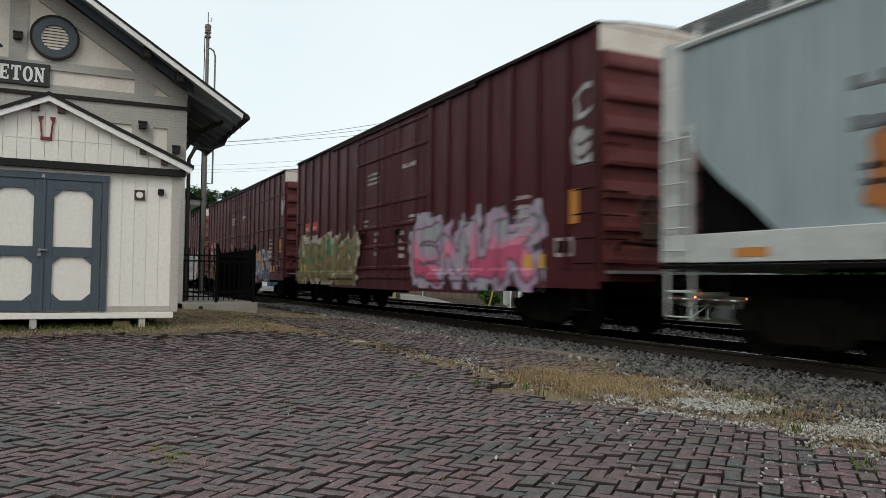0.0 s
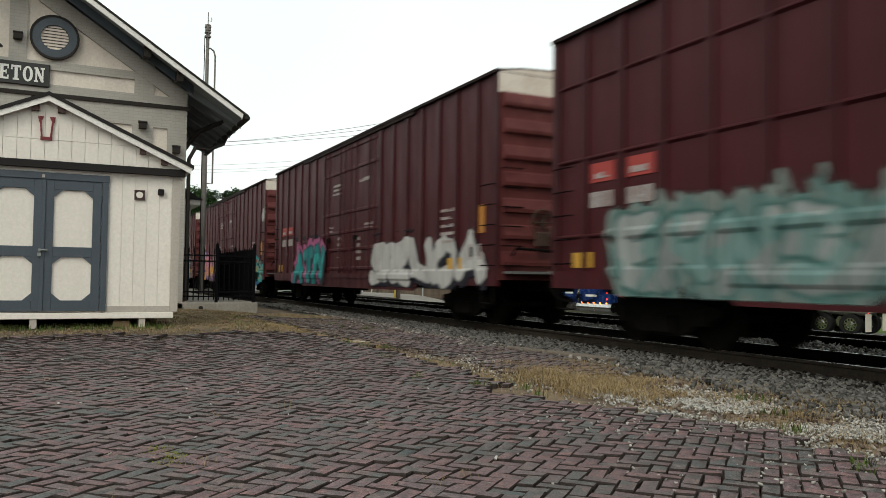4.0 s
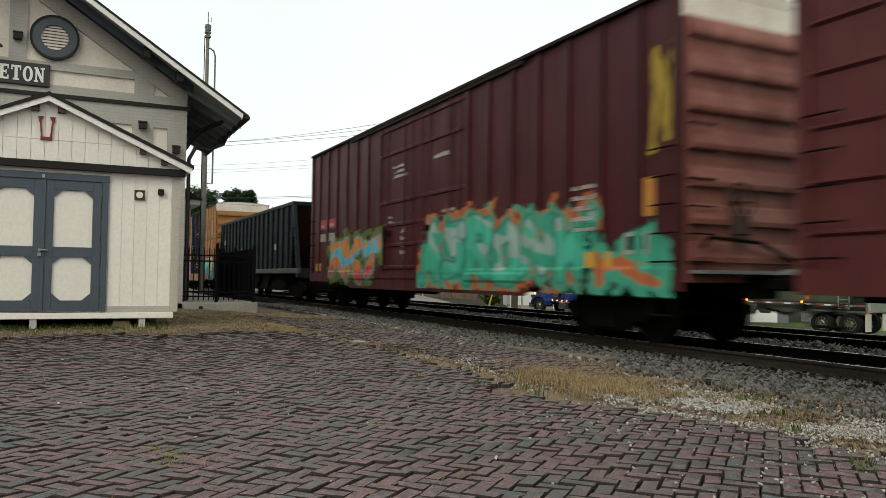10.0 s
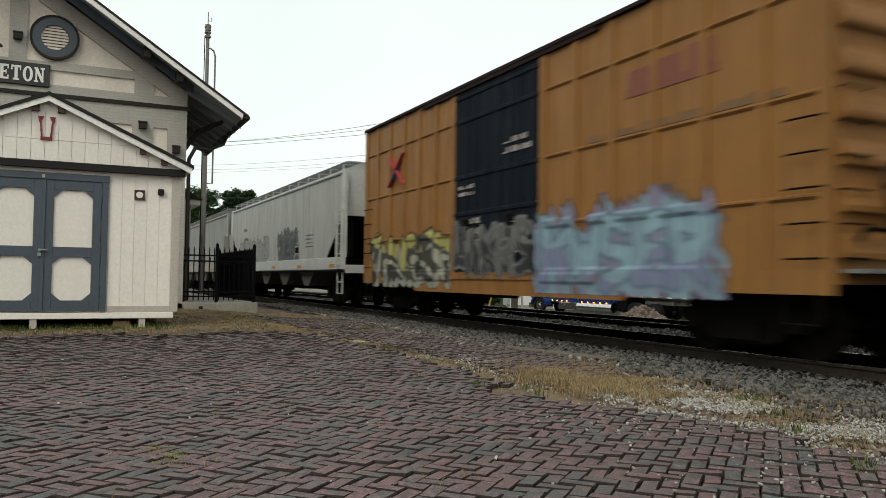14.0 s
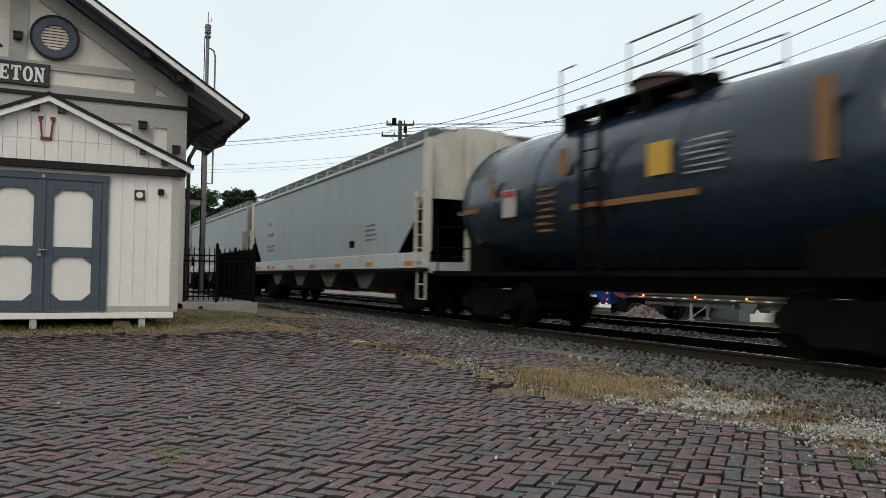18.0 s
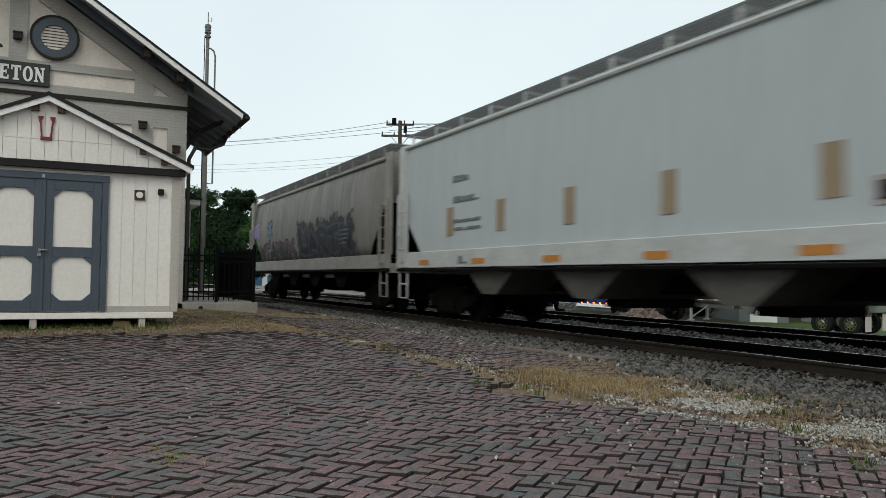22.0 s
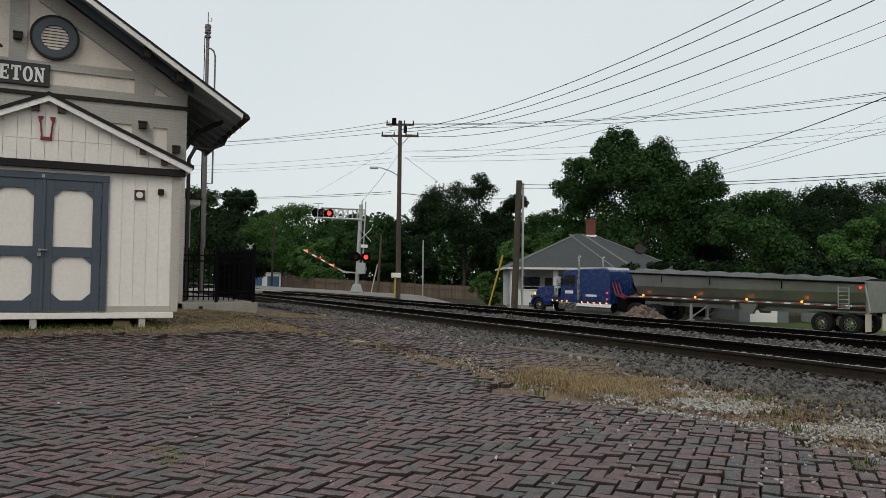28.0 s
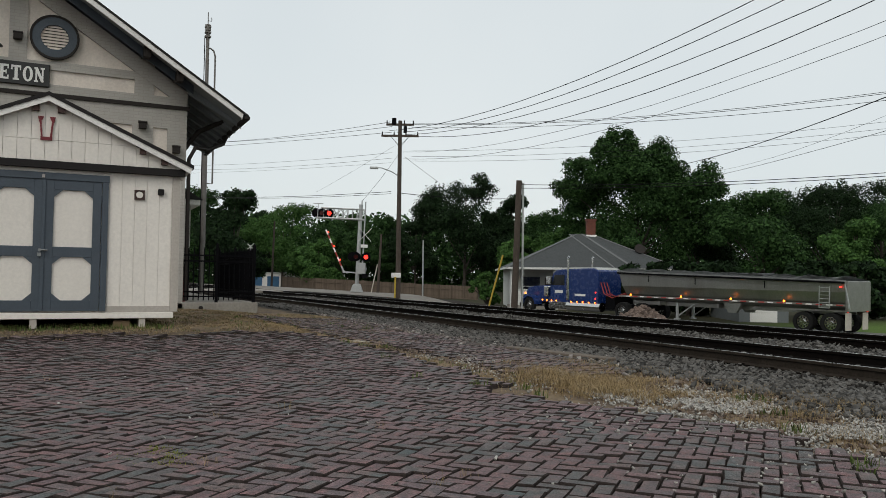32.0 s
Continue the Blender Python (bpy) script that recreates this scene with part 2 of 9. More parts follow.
def car_paint(name, base, dirt=(0.022, 0.010, 0.009), fade=(0.16, 0.07, 0.06), rough=0.5, streaks=0.45, gloss=0.2):
    """Weathered car paint in the car's own space: blotches of fading, soft vertical streaks and thin runs of dirt."""
    m, nt, bs = nodes_of(name)
    v = coords(nt)
    st = noise_of(nt, coords(nt, (2.2, 1, 0.22)), 1.8, 6, 0.7)
    blot = noise_of(nt, v, 0.9, 5, 0.6)
    c = mixc(nt, ramp(nt, blot, [(0.35, (0, 0, 0)), (0.8, (0.55, 0.55, 0.55))]), base, fade)
    c = mixc(nt, ramp(nt, st, [(0.48, (0, 0, 0)), (0.75, (streaks,) * 3)]), c, dirt)
    thin = noise_of(nt, coords(nt, (9.0, 1, 0.35)), 1.3, 5, 0.7)
    c = mixc(nt, ramp(nt, thin, [(0.45, (1, 1, 1)), (0.70, (1 - streaks * 0.75,) * 3)]), (0.0, 0.0, 0.0), c)
    nt.links.new(c, bs.inputs["Base Color"])
    rr = ramp(nt, st, [(0.3, (rough - 0.12,) * 3), (0.75, (min(1, rough + 0.25),) * 3)])
    nt.links.new(rr, bs.inputs["Roughness"])
    bs.inputs["Specular IOR Level"].default_value = gloss
    bump(nt, bs, blot, 0.25, 0.02)
    return m


def spray_material():
    """Spray paint: its colours lie on the sheet's points, thin at the edges and worn by streaks."""
    m, nt, bs = nodes_of("spray_paint")
    at = nt.nodes.new("ShaderNodeAttribute")
    at.attribute_name = "spray"
    st = noise_of(nt, coords(nt, (3.0, 1, 0.3)), 2.0, 5, 0.7)
    c = mixc(nt, ramp(nt, st, [(0.45, (1, 1, 1)), (0.8, (0.62, 0.60, 0.58))]), (0, 0, 0), at.outputs["Color"])
    nt.links.new(c, bs.inputs["Base Color"])
    bs.inputs["Roughness"].default_value = 0.6
    bs.inputs["Specular IOR Level"].default_value = 0.2
    a = mathn(nt, "MULTIPLY", at.outputs["Alpha"], ramp(nt, st, [(0.5, (0.97, 0.97, 0.97)), (0.85, (0.7, 0.7, 0.7))]))
    nt.links.new(a, bs.inputs["Alpha"])
    return m


M_SPRAY = spray_material()
M_GROUND = ground_material()
M_STONE = island_stone("ballast_stone", (0.016, 0.0155, 0.0145), (0.150, 0.142, 0.132), 0.9, (0.19, 0.18, 0.17))
M_CHIP = island_stone("pale_limestone_chips", (0.13, 0.12, 0.108), (0.54, 0.52, 0.48), 0.9)
M_PAVER = paver_material("clay_paver", "object")
M_PAVER_FAR = paver_material("clay_pavers", "island")
M_JOINT = plain("dark_joint_dirt", (0.032, 0.025, 0.023), 0.95, 0, 0.4, 20)
M_RAIL = plain("rusty_rail_steel", (0.006, 0.005, 0.0045), 0.85, 0.0, 0.3, 12, (0.011, 0.008, 0.006), 0.4)
M_RAILPALE = plain("pale_brown_rail_steel", (0.030, 0.024, 0.019), 0.9, 0.0, 0.3, 9, (0.014, 0.011, 0.009), 0.5)
M_RAILTOP = plain("worn_rail_head", (0.45, 0.44, 0.43), 0.28, 1.0, 0.1, 6)
M_TIE = plain("creosoted_timber", (0.010, 0.008, 0.007), 0.9, 0, 0.3, 14, (0.02, 0.016, 0.013), 0.5, vary=0.25)
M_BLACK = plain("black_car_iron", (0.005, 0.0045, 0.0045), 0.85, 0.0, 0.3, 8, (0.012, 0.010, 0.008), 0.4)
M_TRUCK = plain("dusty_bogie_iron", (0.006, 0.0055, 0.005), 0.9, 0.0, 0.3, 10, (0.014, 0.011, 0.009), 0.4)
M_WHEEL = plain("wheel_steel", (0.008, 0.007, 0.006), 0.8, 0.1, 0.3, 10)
M_TREAD = plain("bright_wheel_tread", (0.3, 0.29, 0.28), 0.35, 1.0, 0.1, 8)
M_MARK = plain("white_stencil_paint", (0.34, 0.31, 0.30), 0.7, 0, 0.25, 12, (0.16, 0.08, 0.075), 0.7)
M_YEL = plain("yellow_stencil_paint", (0.46, 0.25, 0.03), 0.6, 0, 0.15, 10)
M_ORANGE = plain("orange_reflective_tape", (0.40, 0.16, 0.025), 0.6, 0, 0.15, 10)
M_REDMARK = plain("red_stencil_paint", (0.30, 0.035, 0.03), 0.7, 0, 0.15, 10)
M_CAP = plain("chalky_white_paint", (0.62, 0.56, 0.50), 0.7, 0, 0.1, 5, (0.36, 0.25, 0.20), 0.5)
M_GALV = plain("galvanised_steel", (0.25, 0.26, 0.26), 0.5, 0.7, 0.15, 10)

# ---------------------------------------------------------------- ground
def ground_z(x, y):
    z = -0.085 + 0.15 * smooth01((-x - 7.0) / 6.0) * smooth01((5.0 - y) / 2.6)
    if y > 5.0:
        z = -0.085 - 0.255 * smooth01((y - 5.0) / 3.2)
    if y > 15.3:
        k = max(smooth01((x + 46.0) / 16.0), smooth01((y - 20.0) / 8.0))
        low = 1.26 - 0.22 * smooth01((-x - 25.7) / 20.3)
        z = -0.34 - k * min(low, 0.30 * (y - 15.3))
    return z


def spread(lo, a, b, hi, step, n):
    """Even steps from a to b, then growing ones out to lo and hi."""
    out = list(np.arange(a, b + 1e-6, step))
    out += [b + (hi - b) * (i / n) ** 2.2 for i in range(1, n + 1)]
    out += [a + (lo - a) * (i / n) ** 2.2 for i in range(1, n + 1)]
    return sorted(out)


def build_ground():
    xs = spread(-1500, -70, 10, 900, 0.8, 14)
    ys = spread(-900, -8, 42, 1500, 0.4, 14)
    verts, faces = [], []
    for y in ys:
        for x in xs:
            n = 0.015 * noise.noise((x * 0.8, y * 0.8, 0)) if y < 60 else 0.0
            verts.append((x, y, ground_z(x, y) + n))
    w = len(xs)
    for j in range(len(ys) - 1):
        for i in range(w - 1):
            a = j * w + i
            faces.append((a, a + 1, a + w + 1, a + w))
    me = bpy.data.meshes.new("ground")
    me.from_pydata(verts, [], faces)
    me.materials.append(M_GROUND)
    me.polygons.foreach_set("use_smooth", [True] * len(me.polygons))
    return tagged(new("ground", me), "bare soil with dry grass, ballast dust and lawn", "ground", kind="structure")


build_ground()
TRACK, TRACK_FAR = 9.445, 13.61
HEAD = -0.137  # the height of the rail heads


def build_track(mid, dust, label):
    """Two rails on ties, the ties of the stretch before the camera as parts of their own; dust sets paler brown steel
    for the near rail.
    """
    tr = thing("railway_track", label, "track", kind="structure")
    rails = (mid - 0.755, mid + 0.755)
    prof = [(-0.075, -0.165), (0.075, -0.165), (0.075, -0.15), (0.012, -0.128), (0.010, -0.045), (0.036, -0.035), (0.036, -0.006), (0.028, 0.0),
            (-0.028, 0.0), (-0.036, -0.006), (-0.036, -0.035), (-0.010, -0.045), (-0.012, -0.128), (-0.075, -0.15)]
    for y in rails:
        bm = bmx()
        prism(bm, [(y + a, b + HEAD) for a, b in prof], -420, 160, "x")
        browner = dust and y < mid
        r = part("rail", bm, M_RAILPALE if browner else M_RAIL, tr, "steel rail with paler brown sides" if browner else "rusty steel rail with a bright worn head")
        bm = bmx()
        box(bm, -420, 160, y - 0.022, y + 0.022, HEAD, HEAD + 0.0035)
        part("rail_head", bm, M_RAILTOP, r, "bright worn running surface")
    bm = bmx()
    box(bm, -0.11, 0.11, mid - 1.32, mid + 1.32, -0.36 + HEAD, -0.168 + HEAD)
    tie = done(bm, "tie", M_TIE, bevel=0.012)
    bm = bmx()
    for y in rails:
        box(bm, -0.09, 0.09, y - 0.17, y + 0.17, -0.172 + HEAD, -0.156 + HEAD)
        for s in (-1, 1):
            box(bm, -0.02, 0.02, y + s * 0.085 - 0.012, y + s * 0.085 + 0.012, -0.156 + HEAD, -0.135 + HEAD)
    plate = done(bm, "tie_plate", M_RAIL)
    far_bm = bmx()
    near = 150 if dust else 60
    for i in range(near):
        ob = part("tie", tie, M_TIE, tr)
        ob.location = (4.0 - i * 0.5, random.uniform(-0.04, 0.04), random.uniform(-0.008, 0.004))
        part("tie_plate", plate, M_RAIL, ob)
    for x in [4.0 - i * 0.5 for i in range(near, 620)] + [4.5 + i * 0.5 for i in range(240)]:
        box(far_bm, x - 0.11, x + 0.11, mid - 1.32, mid + 1.32, -0.36 + HEAD, -0.17 + HEAD)
    tagged(part("distant_ties", far_bm, M_TIE, tr), kind="stuff")
    return tr


build_track(TRACK, True, "railway track with a paler near rail on grey crushed stone")
build_track(TRACK_FAR, False, "second empty railway track behind the first")

# ---------------------------------------------------------------- depot
def painted_brick():
    """Thickly painted brickwork: the courses show only as faint relief and slightly darker joints."""
    m, nt, bs = nodes_of("painted_brick_grey_beige")
    tc = nt.nodes.new("ShaderNodeTexCoord")
    sp = nt.nodes.new("ShaderNodeSeparateXYZ")
    cb = nt.nodes.new("ShaderNodeCombineXYZ")
    nt.links.new(tc.outputs["Object"], sp.inputs["Vector"])
    nt.links.new(mathn(nt, "ADD", sp.outputs["X"], sp.outputs["Y"]), cb.inputs["X"])
    nt.links.new(sp.outputs["Z"], cb.inputs["Y"])
    br = node(nt, "ShaderNodeTexBrick", Scale=1.0)
    br.inputs["Brick Width"].default_value, br.inputs["Row Height"].default_value, br.inputs["Mortar Size"].default_value = 0.21, 0.075, 0.008
    br.inputs["Color1"].default_value, br.inputs["Color2"].default_value = (0.37, 0.355, 0.325, 1), (0.40, 0.375, 0.345, 1)
    br.inputs["Mortar"].default_value = (0.345, 0.325, 0.30, 1)
    nt.links.new(cb.outputs["Vector"], br.inputs["Vector"])
    big = noise_of(nt, tc.outputs["Object"], 1.7, 5, 0.65)
    c = mixc(nt, ramp(nt, big, [(0.45, (0, 0, 0)), (0.75, (0.35, 0.35, 0.35))]), br.outputs["Color"], (0.24, 0.215, 0.19))
    nt.links.new(c, bs.inputs["Base Color"])
    bs.inputs["Roughness"].default_value = 0.8
    bump(nt, bs, mathn(nt, "SUBTRACT", 1.0, br.outputs["Fac"]), 0.5, 0.006)
    return m


M_WALL = painted_brick()
M_PANEL = plain("painted_stucco_beige", (0.70, 0.63, 0.565), 0.85, 0, 0.08, 5, (0.32, 0.28, 0.25), 0.35)
M_TRIMDARK = plain("dark_brown_trim_paint", (0.028, 0.024, 0.022), 0.6, 0, 0.15, 8)
M_SLATEGREY = plain("grey_frieze_paint", (0.135, 0.15, 0.155), 0.7, 0, 0.12, 8, (0.095, 0.105, 0.11), 0.3)
M_SLATE = plain("slate_blue_paint", (0.052, 0.068, 0.088), 0.6, 0, 0.12, 8, (0.038, 0.048, 0.060), 0.3)
M_FASCIA = plain("white_fascia_paint", (0.74, 0.72, 0.69), 0.6, 0, 0.08, 6, (0.42, 0.39, 0.36), 0.35)
M_SHINGLE = plain("dark_roof_shingle", (0.030, 0.029, 0.028), 0.9, 0, 0.25, 10)
M_SOFFIT = plain("slate_soffit_boards", (0.20, 0.225, 0.24), 0.8, 0, 0.15, 8)
M_CONC = plain("weathered_concrete", (0.27, 0.25, 0.22), 0.9, 0, 0.15, 5, (0.15, 0.13, 0.11), 0.55)
M_SIGN = plain("black_sign_board", (0.015, 0.015, 0.015), 0.5)
M_WHITE = plain("white_sign_paint", (0.72, 0.71, 0.69), 0.6)
M_FENCE = plain("black_fence_paint", (0.005, 0.005, 0.006), 0.7, 0.0)
DX = -19.6           # face of the gable wall
RIDGE_Y, EAVE_Y = -1.6, 3.82
SLOPE = 0.657
RIDGE_Z = 6.92 + SLOPE * (0.43 - RIDGE_Y)


def roof_z(y):
    return RIDGE_Z - SLOPE * abs(y - RIDGE_Y)


def slab_letter(sign, ch, x, y0, z0, w, h):
    """One bold white slab-serif capital on the board."""
    b = bmx()
    st, sf = w * 0.30, h * 0.13

    bars_made = []

    def bar(a0, a1, c0, c1):
        bars_made.append(ch)
        box(b, x, x + 0.012 + 0.0015 * len(bars_made), y0 + a0 * w, y0 + a1 * w, z0 + c0 * h, z0 + c1 * h)

    def arc(cy, cz, ry, rz, t0, t1, tk, n=14):
        pts = []
        for i in range(n + 1):
            q = radians(t0 + (t1 - t0) * i / n)
            pts.append((y0 + cy * w + ry * w * math.cos(q), z0 + cz * h + rz * h * math.sin(q)))
        for i in range(n, -1, -1):
            q = radians(t0 + (t1 - t0) * i / n)
            pts.append((y0 + cy * w + (ry - tk) * w * math.cos(q), z0 + cz * h + (rz - tk * 0.42) * h * math.sin(q)))
        for i in range(n):
            quad = [pts[i], pts[i + 1], pts[2 * n - i], pts[2 * n + 1 - i]]
            prism(b, quad, x, x + 0.009, "x")

    if ch in "PRE":
        bar(0.10, 0.42, 0, 1)
        bar(0.0, 0.5, 0, 0.12)
        bar(0.0, 0.5, 0.88, 1)
    if ch == "I":
        bar(0.34, 0.66, 0, 1)
        bar(0.15, 0.85, 0, 0.12)
        bar(0.15, 0.85, 0.88, 1)
    if ch in "PR":
        arc(0.5, 0.72, 0.45, 0.28, -90, 90, 0.26)
    if ch == "R":
        beam(b, (x + 0.016, y0 + 0.5 * w, z0 + 0.48 * h), (x + 0.016, y0 + 0.88 * w, z0 + 0.03 * h), 0.28 * w, 0.012, (1, 0, 0))
    if ch == "E":
        bar(0.4, 0.95, 0, 0.13)
        bar(0.4, 0.95, 0.87, 1)
        bar(0.4, 0.72, 0.44, 0.56)
        bar(0.82, 0.95, 0.0, 0.28)
        bar(0.82, 0.95, 0.72, 1.0)
        bar(0.64, 0.74, 0.36, 0.64)
    if ch == "T":
        bar(0.34, 0.66, 0, 1)
        bar(0.18, 0.82, 0, 0.12)
        bar(0.0, 1.0, 0.87, 1)
        bar(0.0, 0.13, 0.68, 0.9)
        bar(0.87, 1.0, 0.68, 0.9)
    if ch == "O":
        arc(0.5, 0.5, 0.52, 0.52, 0, 360, 0.30, 24)
    if ch == "C":
        arc(0.5, 0.5, 0.52, 0.52, 50, 310, 0.30, 20)
        bar(0.80, 0.95, 0.66, 0.98)
    if ch == "N":
        bar(0.08, 0.26, 0, 1)
        bar(0.74, 0.92, 0, 1)
        bar(-0.04, 0.38, 0, 0.11)
        bar(-0.04, 0.3, 0.89, 1)
        bar(0.6, 1.04, 0.89, 1)
        beam(b, (x + 0.016, y0 + 0.17 * w, z0 + 0.96 * h), (x + 0.016, y0 + 0.83 * w, z0 + 0.04 * h), 0.30 * w, 0.012, (1, 0, 0))
    part("letter", b, M_WHITE, sign, "white slab-serif capital letter " + ch)


def build_depot():
    d = thing("depot", "old beige-painted brick railway depot with a wide gable roof", "depot building")
    wall_y = (2 * RIDGE_Y - 2.55, 2.55)
    # gable wall in field panels: the frame of brick stands proud of the stucco panels
    bm = bmx()
    zt = lambda y: roof_z(y) - 0.22
    prism(bm, [(wall_y[0], -0.1), (wall_y[1], -0.1), (wall_y[1], zt(wall_y[1])), (RIDGE_Y, zt(RIDGE_Y)), (wall_y[0], zt(wall_y[0]))], DX - 0.35, DX - 0.05, "x")
    wall = part("wall", bm, M_PANEL, d, "painted brick gable wall with stucco panels")
    raised = []
    # bands and piers
    def slab(name, y0, y1, z0, z1, mat=M_WALL, depth=0.05):
        b = bmx()
        box(b, DX - 0.052, DX - 0.05 + depth, y0, y1, z0, z1)
        return part(name, b, mat, d)
    slab("wall_band", -5.7, 2.55, 4.95, 5.15)
    slab("wall_band", -0.44, 1.345, 5.485, 5.68)
    slab("wall_band", -5.7, -2.84, 5.47, 5.66)
    slab("wall_band", -2.84, -0.44, 5.58, 5.66)
    slab("pier", 1.345, 1.78, 5.15, 6.0)
    # brickwork round the small triangular panel
    b = bmx()
    prism(b, [(1.78, 5.43), (2.12, 5.17), (2.12, 5.15), (2.55, 5.15), (2.55, 5.30), (1.78, 5.80)], DX - 0.052, DX, "x")
    part("pier", b, M_WALL, d)
    slab("pier", -1.28, -0.92, 5.66, 7.4)
    slab("pier", -2.25, -1.95, 5.66, 7.4)
    # lower wall field
    slab("wall_band", -5.7, 0.55, 2.9, 4.86)
    slab("wall_band", 0.55, 1.315, 4.405, 4.86)
    slab("wall_band", 0.55, 1.315, 2.9, 3.4)
    slab("pier", 1.315, 1.78, 2.9, 4.86)
    slab("wall_band", 1.78, 2.105, 4.385, 4.86)
    slab("wall_band", 1.78, 2.105, 2.9, 3.3)
    slab("pier", 2.105, 2.55, 2.9, 4.86)
    slab("wall_band", -5.7, 2.55, -0.1, 2.9)
    slab("string_course", -5.75, 2.60, 4.86, 4.95, M_TRIMDARK, 0.09)
    # frieze along the rake
    for s in (1, -1):
        b = bmx()
        y1 = 2.549 if s > 0 else wall_y[0]
        a, c = RIDGE_Y, y1
        prism(b, [(a, zt(a)), (c, zt(c)), (c, zt(c) - 0.42), (a, zt(a) - 0.42)], DX - 0.05, DX + 0.012, "x")
        part("rake_frieze", b, M_WALL, d, "painted brick band along the rake")
    # round louvred vents
    for y in (-0.37, 2 * RIDGE_Y + 0.37):
        b = bmx()
        n = 32
        zc = 6.22
        for r0, r1, x0, x1 in ((0.285, 0.50, DX - 0.04, DX + 0.06),):
            lo = [[b.verts.new((x, y + r * math.cos(2 * math.pi * i / n), zc + r * math.sin(2 * math.pi * i / n))) for i in range(n)] for x, r in ((x0, r0), (x1, r0), (x1, r1), (x0, r1))]
            for k in range(4):
                A, B2 = lo[k], lo[(k + 1) % 4]
                for i in range(n):
                    j = (i + 1) % n
                    b.faces.new((A[i], A[j], B2[j], B2[i]))
        v = part("round_vent", b, M_SLATE, d, "round slate-blue vent surround with pale louvres")
        b = bmx()
        lo = []
        for x, r in ((DX + 0.06, 0.46), (DX + 0.075, 0.46), (DX + 0.075, 0.51), (DX + 0.0, 0.51)):
            lo.append([b.verts.new((x, y + r * math.cos(2 * math.pi * i / n), zc + r * math.sin(2 * math.pi * i / n))) for i in range(n)])
        for A, B2 in zip(lo[:-1], lo[1:]):
            for i in range(n):
                j = (i + 1) % n
                b.faces.new((A[i], A[j], B2[j], B2[i]))
        part("vent_rim", b, M_TRIMDARK, v)
        b = bmx()
        rod(b, (DX - 0.04, y, zc), (DX - 0.02, y, zc), 0.30, 28)
        part("vent_back", b, M_TRIMDARK, v)
        for k in range(8):
            z = zc - 0.245 + k * 0.07
            w = math.sqrt(max(0.001, 0.285 ** 2 - (z - zc) ** 2))
            b = bmx()
            prism(b, [(DX - 0.02, z + 0.022), (DX + 0.035, z - 0.028), (DX + 0.04, z - 0.018), (DX - 0.01, z + 0.04)], y - w, y + w, "y")
            part("louvre", b, M_PANEL, v)
    # roof planes with overhang, fascia and soffit
    X0, X1 = -24.75, -18.6
    for s in (1, -1):
        ye = RIDGE_Y + s * (EAVE_Y - RIDGE_Y)
        b = bmx()
        prism(b, [(RIDGE_Y, RIDGE_Z), (ye, roof_z(ye)), (ye, roof_z(ye) - 0.06), (RIDGE_Y, RIDGE_Z - 0.06)], X0, X1 + 0.05, "x")
        part("roof", b, M_SHINGLE, d, "dark shingled roof slope")
        b = bmx()
        prism(b, [(RIDGE_Y, RIDGE_Z - 0.06), (ye, roof_z(ye) - 0.06), (ye, roof_z(ye) - 0.085), (RIDGE_Y, RIDGE_Z - 0.085)], X0, X1 - 0.02, "x")
        part("soffit", b, M_SOFFIT, d, "dark boarded soffit")
        b = bmx()
        yb = ye - s * 0.115
        prism(b, [(RIDGE_Y, RIDGE_Z - 0.03), (yb, roof_z(yb) - 0.03), (yb - s * 0.04, roof_z(yb) - 0.19), (yb - s * 0.06, roof_z(yb - s * 0.06) - 0.185), (RIDGE_Y, RIDGE_Z - 0.185)], X1 - 0.02, X1 + 0.03, "x")
        part("barge_board", b, M_FASCIA, d, "white barge board")
        b = bmx()
        prism(b, [(RIDGE_Y, RIDGE_Z - 0.09), (ye - s * 1.2, roof_z(ye - s * 1.2) - 0.09), (ye - s * 1.2, roof_z(ye - s * 1.2) - 0.30), (RIDGE_Y, RIDGE_Z - 0.30)], DX + 0.42, DX + 0.48, "x")
        part("barge_backing", b, M_SLATE, d, "slate-blue board under the gable overhang")
        # look-outs under the rake
        for k in range(2):
            y = RIDGE_Y + s * (3.14 + k * 0.72)
            b = bmx()
            z = roof_z(y)
            prism(b, [(X1 - 0.10, z - 0.10), (X1 - 0.10, z - 0.36), (X1 - 0.34, z - 0.36), (DX + 0.0, z - 0.20), (DX + 0.0, z - 0.10)], y - 0.07, y + 0.07, "y")
            part("look_out", b, M_TRIMDARK, d)
        # rafter tails under the eave
        for k in range(8):
            x = X1 - 0.9 - k * 0.7
            b = bmx()
            yw = RIDGE_Y + s * (2.55 - RIDGE_Y)
            prism(b, [(yw, roof_z(yw) - 0.085), (ye, roof_z(ye) - 0.085), (ye, roof_z(ye) - 0.16), (yw, roof_z(yw) - 0.28)], x - 0.04, x + 0.04, "x")
            part("rafter_tail", b, M_SOFFIT, d)
        b = bmx()
        y0, y1 = sorted((ye - s * 0.10, ye + s * 0.03))
        box(b, X0, X1 + 0.05, y0, y1, roof_z(ye) - 0.12, roof_z(ye) - 0.02)
        g = part("gutter", b, M_TRIMDARK, d, "dark box gutter", bevel=0.02)
        # bracket at the corner
        b = bmx()
        yw = RIDGE_Y + s * (2.55 - RIDGE_Y)
        tube(b, [(DX - 0.6, yw, roof_z(yw) - 1.55), (DX - 0.6, yw + s * 0.35, roof_z(yw) - 1.05), (DX - 0.6, yw + s * 0.95, roof_z(yw + s * 0.95) - 0.10)], 0.06, 8)
        part("bracket", b, M_TRIMDARK, d)
    # far walls close the building
    b = bmx()
